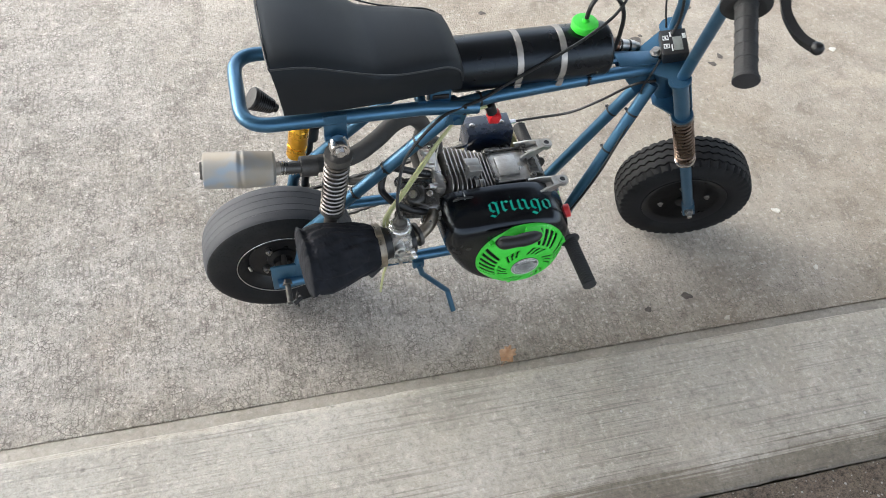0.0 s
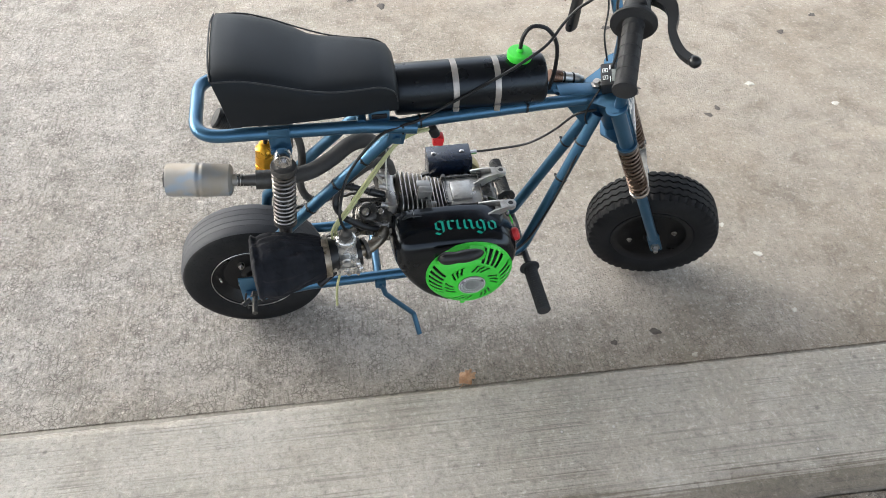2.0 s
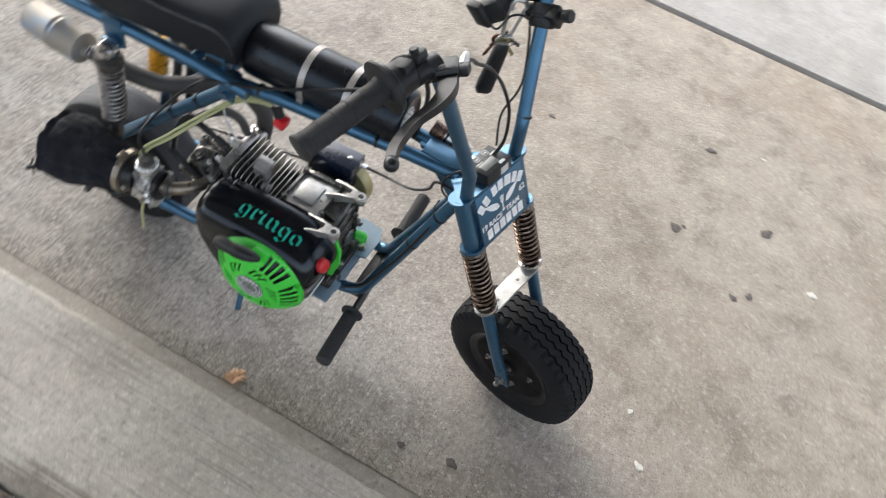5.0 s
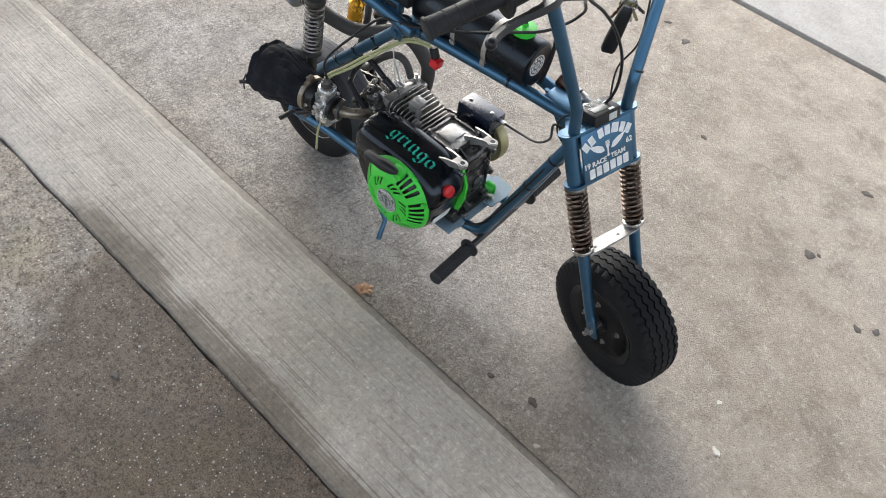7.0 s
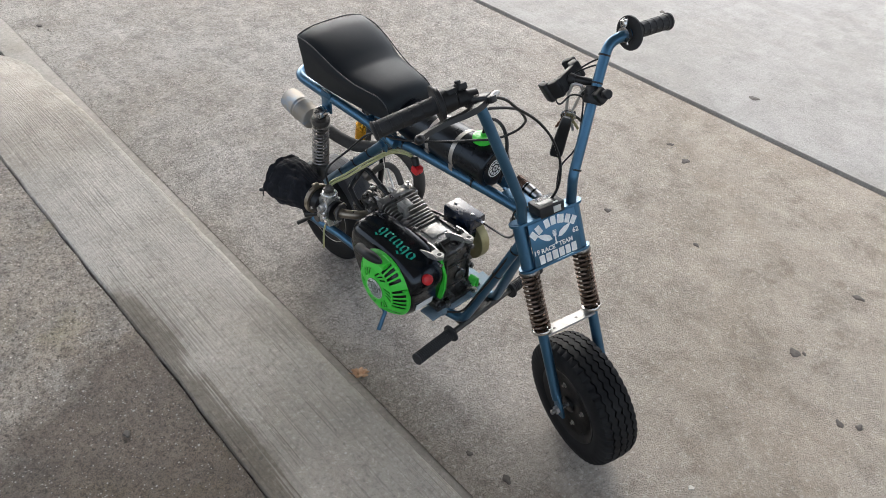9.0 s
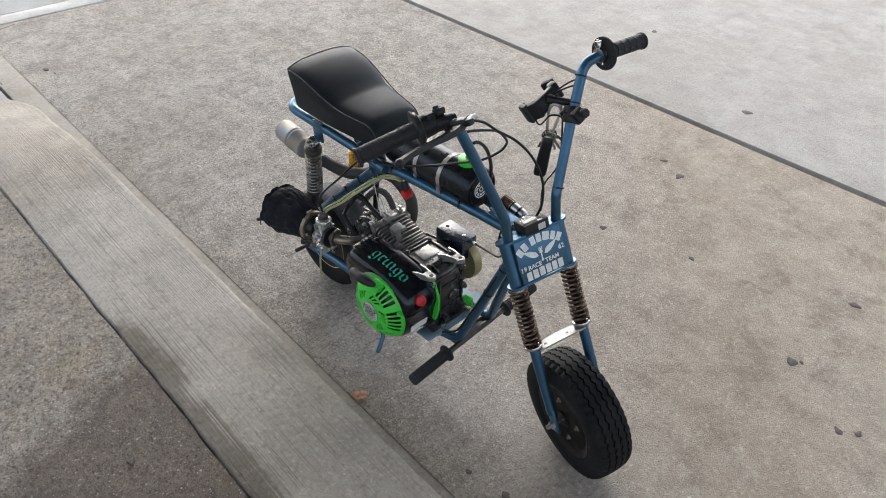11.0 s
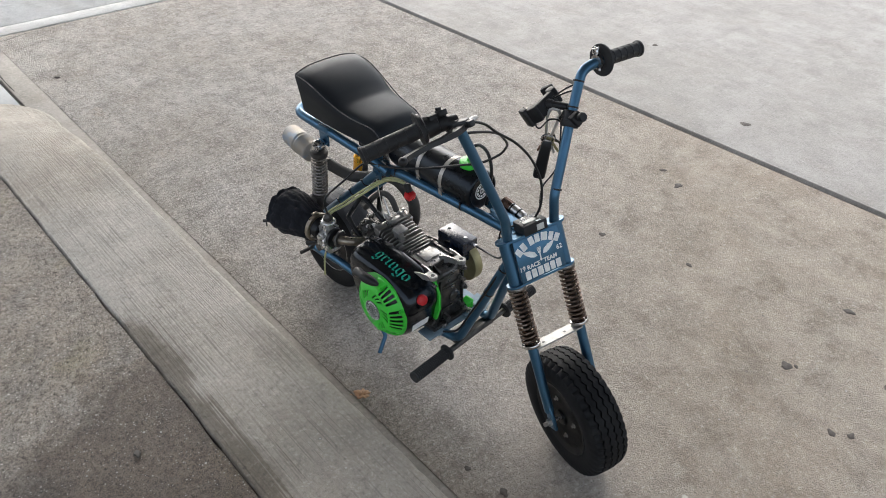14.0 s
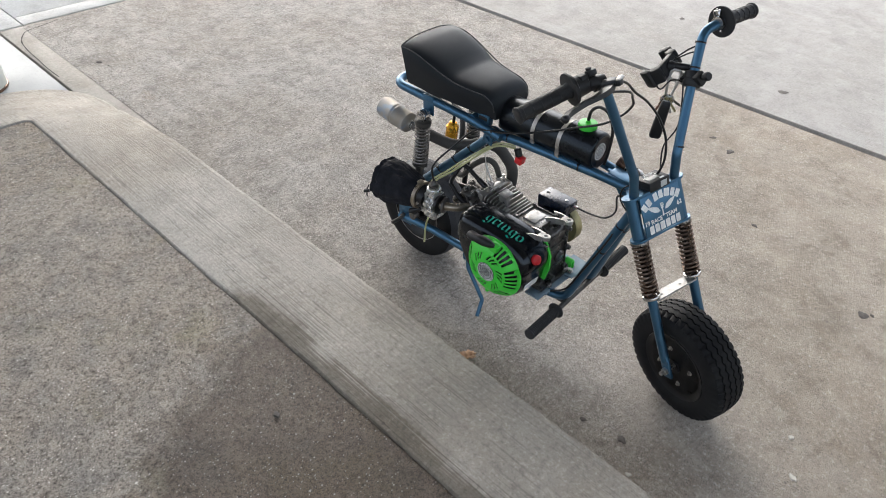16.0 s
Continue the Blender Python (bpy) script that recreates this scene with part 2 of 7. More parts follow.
def aggregate():
    """Dark worn paving with pale stone chips and damp patches."""
    m, t, b = nodes_of("aggregate_paving")
    v = mapped(t)
    cloud, blotch = noise_tex(t, v, 2.2, 5.0), noise_tex(t, v, 9.0, 5.0)
    grain, fine = noise_tex(t, warped(t, v, 60.0, 0.010), 120.0, 5.0, 0.78), noise_tex(t, v, 330.0, 3.0, 0.75)
    c = mixed(t, ramp(t, cloud, 0.4, 0.62), (0.58, 0.515, 0.44), (0.51, 0.425, 0.335))
    c = mixed(t, ramp(t, blotch, 0.42, 0.7), c, (0.40, 0.37, 0.335))
    # lump and grain tones also carry the relief's shading in the colour
    lump = noise_tex(t, warped(t, v, 30.0, 0.02), 52.0, 6.0, 0.8)
    c = mixed(t, ramp(t, lump, 0.36, 0.52, grey(0.75), grey(0)), c, (0.15, 0.13, 0.112))
    c = mixed(t, ramp(t, lump, 0.54, 0.68, grey(0), grey(0.6)), c, (0.60, 0.56, 0.50))
    moss = noise_tex(t, v, 4.0, 5.0, 0.7)
    c = mixed(t, ramp(t, moss, 0.54, 0.66, grey(0), grey(0.5)), c, (0.40, 0.36, 0.24))
    c = mixed(t, ramp(t, fine, 0.36, 0.52, grey(0.85), grey(0)), c, (0.10, 0.088, 0.075))
    c = mixed(t, ramp(t, grain, 0.34, 0.48, grey(0.95), grey(0)), c, (0.055, 0.048, 0.04))
    c = mixed(t, ramp(t, grain, 0.55, 0.70, grey(0), grey(0.75)), c, (0.44, 0.41, 0.37))
    # damp patches: soft blots with ragged rims
    damp = None
    for x, y, r in ((-0.22, -0.66, 0.34), (0.02, -0.74, 0.46), (0.36, -0.70, 0.50), (-0.14, -0.90, 0.27), (0.05, -1.08, 0.24), (0.9, -0.8, 0.5)):
        tc = t.nodes.new("ShaderNodeTexCoord")
        mp = put(t, "ShaderNodeMapping", Location=(-x / r, -y / r, 0), Scale=(1 / r, 1 / r, 0))
        t.links.new(tc.outputs["Object"], mp.inputs[0])
        ln = t.nodes.new("ShaderNodeVectorMath")
        ln.operation = "LENGTH"
        t.links.new(mp.outputs[0], ln.inputs[0])
        rag = math_node(t, "MULTIPLY", math_node(t, "MULTIPLY_ADD", blotch, 1.1, ln.outputs["Value"]), 0.5)
        one = ramp(t, rag, 0.54, 0.70, grey(1), grey(0))
        damp = one if damp is None else mixed(t, 1.0, damp, one, "LIGHTEN")
    c = mixed(t, damp, c, mixed(t, 1.0, c, (0.35, 0.31, 0.285), "MULTIPLY"))
    for scale, lo, size in ((38.0, 0.80, 0.14), (80.0, 0.78, 0.20), (150.0, 0.76, 0.27)):
        chip = cells(t, warped(t, v, 150.0, 0.0025), scale)
        sep = t.nodes.new("ShaderNodeSeparateColor")
        t.links.new(chip.outputs["Color"], sep.inputs[0])
        stone = math_node(t, "MULTIPLY", ramp(t, chip.outputs["Distance"], size * 0.7, size, grey(1), grey(0)), ramp(t, sep.outputs[0], lo, lo + 0.06, grey(0), grey(0.95)))
        c = mixed(t, stone, c, mixed(t, damp, (0.88, 0.85, 0.78), (0.42, 0.40, 0.37)))
    t.links.new(c, b.inputs["Base Color"])
    t.links.new(ramp(t, damp, 0.0, 1.0, grey(0.9), grey(0.52)), b.inputs["Roughness"])
    t.links.new(ramp(t, damp, 0.0, 1.0, grey(0.18), grey(0.22)), b.inputs["Specular IOR Level"])
    bumped(t, b, [(blotch, 0.3, 0.006), (lump, 0.7, 0.012), (grain, 0.6, 0.008), (fine, 0.6, 0.003)])
    return m


M_WALK = aggregate()
M_GUM = mat("old_gum", (0.115, 0.102, 0.09), 0.8, scale=80, bump=0.4)
M_CHIP = mat("pale_chip", (0.66, 0.64, 0.58), 0.7, scale=90, bump=0.3)
M_LEAF = mat("dry_leaf", (0.52, 0.29, 0.16), 0.7, other=(0.66, 0.45, 0.30), scale=60, bump=0.5, fine=250)
M_BLUE = mat("blue_metallic_paint", (0.054, 0.138, 0.228), 0.37, 0.78, other=(0.042, 0.112, 0.190), scale=14, bump=0.06, fine=500, coat=0.2, spread=0.08)
M_VINYL = mat("black_vinyl", (0.006, 0.0065, 0.0075), 0.56, other=(0.009, 0.0095, 0.0105), scale=9, bump=0.25, fine=700, spread=0.06, spec=0.36)
M_PIPING = mat("grey_piping", (0.022, 0.023, 0.025), 0.5, scale=80, bump=0.2)
M_SLICK = mat("worn_rubber", (0.042, 0.044, 0.050), 0.7, other=(0.060, 0.062, 0.068), scale=10, bump=0.25, fine=260, spread=0.1, spec=0.35)
M_TREAD = mat("black_rubber", (0.006, 0.006, 0.007), 0.7, other=(0.02, 0.02, 0.02), scale=14, bump=0.25, fine=240, spread=0.12, spec=0.16)
M_RIM = mat("black_rim", (0.007, 0.007, 0.008), 0.4, 0.0, scale=20, bump=0.1, spec=0.3)
M_CHROME = mat("chrome", (0.62, 0.61, 0.6), 0.22, 1.0, other=(0.42, 0.40, 0.38), scale=45, bump=0.1, spread=0.1)
M_STEEL = mat("brushed_steel", (0.66, 0.65, 0.63), 0.38, 1.0, other=(0.5, 0.48, 0.46), scale=25, bump=0.15)
M_BOLT = mat("zinc_bolt", (0.5, 0.49, 0.47), 0.35, 1.0, other=(0.3, 0.28, 0.26), scale=60)
M_ALU = mat("cast_aluminium", (0.44, 0.43, 0.415), 0.48, 0.75, other=(0.26, 0.25, 0.235), scale=22, bump=0.5, fine=350)
M_FIN = mat("grimy_aluminium", (0.50, 0.48, 0.455), 0.36, 0.85, other=(0.20, 0.188, 0.172), scale=18, bump=0.4, fine=250)
M_ZINC = mat("zinc_casting", (0.72, 0.715, 0.70), 0.30, 0.85, other=(0.42, 0.41, 0.395), scale=45, bump=0.4, fine=300)
M_DARKMET = mat("oily_metal", (0.11, 0.105, 0.10), 0.5, 0.7, other=(0.07, 0.065, 0.06), scale=25, bump=0.5, fine=200)
# the frame's blue, paler and less metallic so the plate mirrors less sky
M_PLATEBLUE = mat("pale_blue_plate", (0.17, 0.26, 0.33), 0.6, 0.2, other=(0.24, 0.30, 0.34), scale=30, bump=0.2)
M_STRAP = mat("dull_strap_steel", (0.46, 0.43, 0.40), 0.5, 0.8, other=(0.36, 0.335, 0.31), scale=30, bump=0.15)
M_RUSTTUBE = mat("dark_fork_tube", (0.045, 0.038, 0.034), 0.45, 0.6, other=(0.03, 0.026, 0.024), scale=26, bump=0.2)
M_LCD = mat("grey_display", (0.22, 0.235, 0.22), 0.3, scale=60, bump=0)
M_BRACE = mat("bare_steel_plate", (0.36, 0.365, 0.36), 0.5, 0.45, other=(0.25, 0.24, 0.225), scale=40, bump=0.2)
M_TANK = mat("black_tank_paint", (0.004, 0.0045, 0.006), 0.30, scale=10, bump=0.06, fine=500, coat=0.0, spread=0.08, spec=0.4)
M_CASE = mat("dark_cast_case", (0.155, 0.15, 0.143), 0.33, 0.8, other=(0.045, 0.043, 0.04), scale=26, bump=0.5, fine=260)
M_LUG = mat("dull_cast_lug", (0.46, 0.45, 0.43), 0.42, 0.75, other=(0.28, 0.27, 0.255), scale=30, bump=0.4, fine=300)
M_ROCKER = mat("oily_cast_cover", (0.17, 0.163, 0.152), 0.30, 0.8, other=(0.035, 0.033, 0.031), scale=24, bump=0.5, fine=200)
# black enamel; the blue in its base stands in for reflected sky
M_BOXPAINT = mat("black_enamel_sky_tint", (0.006, 0.013, 0.030), 0.24, 0.0, scale=20, bump=0.05, fine=500, spec=0.75)
M_SHROUD = mat("gloss_black_enamel", (0.004, 0.004, 0.005), 0.2, 0.0, scale=10, bump=0.05, fine=500, coat=0.05, spread=0.08, spec=0.4)
M_BLACK = mat("satin_black", (0.009, 0.009, 0.010), 0.4, 0.0, scale=20, bump=0.12, fine=400, spec=0.4)
M_PLASTIC = mat("black_plastic", (0.011, 0.011, 0.012), 0.5, 0.0, scale=30, bump=0.2, spec=0.4)
M_GRIP = mat("grip_rubber", (0.017, 0.017, 0.018), 0.65, other=(0.032, 0.032, 0.033), scale=25, bump=0.3, fine=400, spec=0.35)


def creased_cloth():
    """Near-black woven cloth with drawn creases."""
    m, t, b = nodes_of("creased_black_cloth")
    v = mapped(t)
    fold = noise_tex(t, warped(t, mapped(t, (38, 38, 9)), 1.2, 0.6), 1.0, 2.0, 0.5)
    weave = noise_tex(t, v, 900.0, 2.0)
    c = mixed(t, ramp(t, fold, 0.35, 0.7), (0.007, 0.008, 0.011), (0.016, 0.017, 0.022))
    t.links.new(c, b.inputs["Base Color"])
    b.inputs["Roughness"].default_value = 0.8
    b.inputs["Specular IOR Level"].default_value = 0.2
    bumped(t, b, [(fold, 0.9, 0.012), (weave, 0.3, 0.0004)])
    return m


M_BAG = creased_cloth()
M_GREEN = mat("lime_green_plastic", (0.05, 0.60, 0.04), 0.4, other=(0.05, 0.52, 0.045), scale=14, bump=0.12, fine=350)
M_TEAL = mat("teal_lettering", (0.0, 0.32, 0.22), 0.4, other=(0.0, 0.27, 0.19), scale=60, bump=0)
M_RED = mat("red_plastic", (0.62, 0.02, 0.025), 0.35, scale=40, bump=0.1)
M_WHITEINK = mat("white_ink", (0.88, 0.89, 0.88), 0.5, scale=60, bump=0)
M_WRAP = mat("exhaust_wrap", (0.040, 0.038, 0.036), 0.7, other=(0.058, 0.053, 0.048), scale=40, bump=0.5, fine=220)
M_COPPER = mat("copper_heat", (0.26, 0.15, 0.10), 0.42, 0.85, other=(0.10, 0.075, 0.07), scale=30, bump=0.2)
M_GOLD = mat("gold_anodised", (0.72, 0.36, 0.03), 0.3, 0.8, scale=20, bump=0.05)
M_BRASS = mat("dull_brass", (0.42, 0.37, 0.2), 0.5, 0.6, scale=20, bump=0.2)
M_HOSE = mat("yellowed_clear_hose", (0.42, 0.42, 0.22), 0.3, other=(0.34, 0.35, 0.16), scale=40, bump=0.1)
M_FORKCOIL = mat("dark_spring_steel", (0.19, 0.142, 0.112), 0.33, 1.0, other=(0.07, 0.046, 0.034), scale=60, bump=0.2)
M_SPRING = mat("spring_steel", (0.24, 0.225, 0.21), 0.36, 1.0, other=(0.11, 0.098, 0.09), scale=70, bump=0.2)
M_INTAKE = mat("brass_grey_pipe", (0.33, 0.29, 0.23), 0.4, 0.9, other=(0.17, 0.14, 0.11), scale=40, bump=0.3)
M_GREY = mat("grey_emblem", (0.42, 0.42, 0.41), 0.45, 0.3, other=(0.06, 0.06, 0.06), scale=420, bump=0.2, fine=900)
M_SCREEN = mat("pale_display", (0.62, 0.63, 0.6), 0.3, scale=60, bump=0)


def muffler_metal():
    """Titanium-coloured steel, straw and blue where it has been hot."""
    m, t, b = nodes_of("heat_tinted_steel")
    v = mapped(t)
    n = noise_tex(t, v, 16.0, 2.0)
    c = mixed(t, ramp(t, n, 0.42, 0.52), (0.30, 0.262, 0.215), (0.29, 0.275, 0.255))
    c = mixed(t, ramp(t, n, 0.57, 0.64), c, (0.24, 0.28, 0.33))
    t.links.new(c, b.inputs["Base Color"])
    b.inputs["Metallic"].default_value, b.inputs["Roughness"].default_value = 0.35, 0.58
    bumped(t, b, [(noise_tex(t, v, 200.0), 0.1, 0.0005)])
    return m


M_MUFFLER = muffler_metal()
# highlights tinted blue here to give the sheen of a bluer sky
for m in (M_VINYL, M_TANK, M_SHROUD):
    m.node_tree.nodes["Principled BSDF"].inputs["Specular Tint"].default_value = (0.80, 0.90, 1.0, 1)

# ---- mesh tools ----
V = Vector


def add(bm, verts, faces):
    vs = [bm.verts.new(v) for v in verts]
    for f in faces:
        try:
            bm.faces.new([vs[i] for i in f])
        except ValueError:
            pass


def basis(axis):
    z = V(axis).normalized()
    x = z.orthogonal().normalized()
    return x, z.cross(x), z


def lathe(bm, p, axis, profile, n=28, start=None):
    """Turns (distance along axis, radius) pairs about an axis through p; closed at both ends."""
    x, y, z = basis(axis)
    if start:
        x = (V(start) - z * V(start).dot(z)).normalized()
        y = z.cross(x)
    verts, faces = [], []
    for d, r in profile:
        for i in range(n):
            a = 2 * math.pi * i / n
            verts.append(V(p) + z * d + (x * math.cos(a) + y * math.sin(a)) * r)
    k = len(profile)
    for j in range(k - 1):
        for i in range(n):
            faces.append((j * n + i, j * n + (i + 1) % n, (j + 1) * n + (i + 1) % n, (j + 1) * n + i))
    faces += [tuple(range(n - 1, -1, -1)), tuple((k - 1) * n + i for i in range(n))]
    add(bm, verts, faces)


def cyl(bm, a, b, r, r2=None, n=20, edge=0.0):
    a, b = V(a), V(b)
    h = (b - a).length
    r2 = r if r2 is None else r2
    e = min(edge, r * 0.4, r2 * 0.4, h * 0.4)
    prof = [(0, r - e), (e, r), (h - e, r2), (h, r2 - e)] if e else [(0, r), (h, r2)]
    lathe(bm, a, b - a, prof, n)


def box(bm, c, s, turn=(0, 0, 0), edge=0.0, seg=2):
    t = bmesh.new()
    bmesh.ops.create_cube(t, size=1)
    bmesh.ops.scale(t, vec=s, verts=t.verts)
    if edge:
        bmesh.ops.bevel(t, geom=t.edges[:], offset=edge, segments=seg, affect="EDGES", profile=0.5)
    m = pose(*c, *turn)
    t.verts.index_update()
    add(bm, [m @ v.co for v in t.verts], [[v.index for v in f.verts] for f in t.faces])
    t.free()


def rounded(points, r, k=6):
    """A polyline with its corners rounded to radius r."""
    pts = [V(p) for p in points]
    out = [pts[0]]
    for a, b, c in zip(pts, pts[1:], pts[2:]):
        u, w = (a - b), (c - b)
        ang = u.angle(w)
        cut = min(r / math.tan(ang / 2) if ang > 0.01 else 0, u.length * 0.48, w.length * 0.48)
        p, q = b + u.normalized() * cut, b + w.normalized() * cut
        for i in range(k + 1):
            s = i / k
            out.append(p * (1 - s) ** 2 + b * 2 * s * (1 - s) + q * s ** 2)
    return out + [pts[-1]]


def spline(points, k=6, closed=False):
    """A smooth line through the points (Catmull-Rom)."""
    pts = [V(p) for p in points]
    n, out = len(pts), []
    for i in range(n if closed else n - 1):
        if closed:
            a, b, c, d = (pts[(i + j) % n] for j in (-1, 0, 1, 2))
        else:
            a, b, c, d = pts[max(i - 1, 0)], pts[i], pts[i + 1], pts[min(i + 2, n - 1)]
        for j in range(k):
            s = j / k
            out.append(0.5 * (2 * b + (c - a) * s + (2 * a - 5 * b + 4 * c - d) * s ** 2 + (3 * b - a - 3 * c + d) * s ** 3))
    return out if closed else out + [pts[-1]]


def tube(bm, pts, r, n=12, closed=False, radii=None):
    pts = [V(p) for p in pts]
    k = len(pts)
    tang = []
    for i in range(k):
        a, b = (pts[i - 1], pts[(i + 1) % k]) if closed else (pts[max(i - 1, 0)], pts[min(i + 1, k - 1)])
        tang.append((b - a).normalized())
    x = tang[0].orthogonal().normalized()
    verts, faces = [], []
    for i in range(k):
        x = (x - tang[i] * x.dot(tang[i])).normalized()
        y = tang[i].cross(x)
        rr = radii[i] if radii else r
        verts += [pts[i] + (x * math.cos(2 * math.pi * j / n) + y * math.sin(2 * math.pi * j / n)) * rr for j in range(n)]
    for i in range(k if closed else k - 1):
        a, b = i * n, ((i + 1) % k) * n
        faces += [(a + j, a + (j + 1) % n, b + (j + 1) % n, b + j) for j in range(n)]
    if not closed:
        faces += [tuple(range(n - 1, -1, -1)), tuple((k - 1) * n + j for j in range(n))]
    add(bm, verts, faces)


def coil(bm, a, b, r, wire, turns, n=7, per=16):
    a, b = V(a), V(b)
    x, y, z = basis(b - a)
    h, k = (b - a).length, int(turns * per)
    tube(bm, [a + z * (h * i / k) + (x * math.cos(2 * math.pi * i / per) + y * math.sin(2 * math.pi * i / per)) * r for i in range(k + 1)], wire, n)


def plate(bm, poly, origin, ex, ey, thick, edge=0.0):
    """A flat plate: a 2D outline laid along ex and ey at origin, thick along their cross product."""
    o, ex, ey = V(origin), V(ex).normalized(), V(ey).normalized()
    ez = ex.cross(ey)
    n = len(poly)
    area = sum(poly[i][0] * poly[(i + 1) % n][1] - poly[(i + 1) % n][0] * poly[i][1] for i in range(n))
    if area < 0:
        poly = poly[::-1]
    layers = [(0, 0.0), (thick, 0.0)]
    verts = [o + ex * x + ey * y + ez * d for d, _ in layers for x, y in poly]
    faces = [tuple(range(n - 1, -1, -1)), tuple(range(n, 2 * n))]
    faces += [(i, (i + 1) % n, n + (i + 1) % n, n + i) for i in range(n)]
    add(bm, verts, faces)


def round_poly(w, h, r, k=5, cx=0.0, cy=0.0):
    out = []
    for sx, sy, a0 in ((1, 1, 0), (-1, 1, 90), (-1, -1, 180), (1, -1, 270)):
        for i in range(k + 1):
            a = radians(a0 + 90 * i / k)
            out.append((cx + sx * (w / 2 - r) + r * math.cos(a), cy + sy * (h / 2 - r) + r * math.sin(a)))
    return out


def part(name, bm, material, parent=None, label="", m=None, smooth=40):
    """Links a bmesh as one mesh object under a thing or a part."""
    if m is not None:
        bmesh.ops.transform(bm, matrix=m, verts=bm.verts)
    bmesh.ops.recalc_face_normals(bm, faces=bm.faces)
    me = bpy.data.meshes.new(name)
    bm.to_mesh(me)
    bm.free()
    if smooth:
        me.polygons.foreach_set("use_smooth", [True] * len(me.polygons))
        me.set_sharp_from_angle(angle=radians(smooth))
    me.materials.append(material)
    ob = new(name, me)
    ob.parent = parent
    return tagged(ob, label)


def made(name, build, material, parent=None, label="", m=None, smooth=40):
    """The same, with a function that fills the bmesh."""
    bm = bmesh.new()
    build(bm)
    return part(name, bm, material, parent, label, m, smooth)


def letters(text, size, extra=0.0, shear=0.0):
    """The outline of a word in the built-in font, as flat vertices and faces, centred."""
    cu = bpy.data.curves.new("word", "FONT")
    cu.body, cu.size, cu.offset, cu.shear = text, size, extra, shear
    cu.align_x, cu.align_y, cu.resolution_u = "CENTER", "CENTER", 3
    ob = new("word", cu)
    me = bpy.data.meshes.new_from_object(ob.evaluated_get(bpy.context.evaluated_depsgraph_get()))
    verts, faces = [v.co.copy() for v in me.vertices], [tuple(p.vertices) for p in me.polygons]
    bpy.data.objects.remove(ob)
    bpy.data.meshes.remove(me)
    bpy.data.curves.remove(cu)
    return verts, faces


# ---- ground ----
KERB = pose(0, 0, 0, 0, 0, -7.2)


def slab(bm, u0, u1, v0, v1, z, deep=0.12, edge=0.006):
    box(bm, ((u0 + u1) / 2, (v0 + v1) / 2, z - deep / 2), (u1 - u0, v1 - v0, deep), edge=edge)


ground = made("ground", lambda bm: add(bm, [(-400, -400, -0.03), (400, -400, -0.03), (400, 400, -0.03), (-400, 400, -0.03)], [(0, 1, 2, 3)]), M_JOINT)
tagged(ground, "dark dirt bed under the concrete slabs", "ground", kind="structure")
drive = made("driveway_slab", lambda bm: plate(bm, [(-3.61, -0.163), (12, -0.163), (12, 1.928), (-3.61, 1.975)], (0, 0, -0.12), (1, 0, 0), (0, 1, 0), 0.12), M_DRIVE)
drive.matrix_world = KERB
tagged(drive, "worn broom-finished concrete driveway with brown stains", "driveway", kind="structure")
margin = made("gutter_strip", lambda bm: slab(bm, -3.61, 12.0, -0.2835, -0.1634, -0.002, edge=0.0008), M_SMOOTH)
margin.matrix_world = KERB
tagged(margin, "smooth trowelled concrete strip at the kerb foot", "gutter", kind="structure")
FAR = pose(0, 1.988, 0, 0, 0, -7.37)
far = made("far_slab", lambda bm: slab(bm, -3.3, 60, 0.026, 60, 0.004), M_FAR)
far.matrix_world = FAR
tagged(far, "pale grey concrete slab beyond a dark expansion joint", "pavement", kind="structure")
side = made("side_slab", lambda bm: (slab(bm, -60, -3.774, -0.147, 60, 0.002), slab(bm, -3.768, -3.625, -0.147, 8, 0.002), slab(bm, -60, -3.625, -0.283, -0.153, 0.002)), M_SIDE)
side.matrix_world = KERB
tagged(side, "pale concrete slab with a trowelled border", "pavement", kind="structure")
apron = made("white_apron", lambda bm: slab(bm, -3.9, -2.3, -8, -0.300, 0.006), M_APRON)
apron.matrix_world = KERB
tagged(apron, "bright white painted concrete apron beside the kerb end", "pavement", kind="structure")


def inner_line(u):
    """The joint between walkway and kerb, which bows a little."""
    return -0.577 - 0.020 * min(1.0, max(0.0, (-0.15 - u) / 1.2)) - 0.010 * min(1.0, max(0.0, (-1.4 - u) / 0.7))


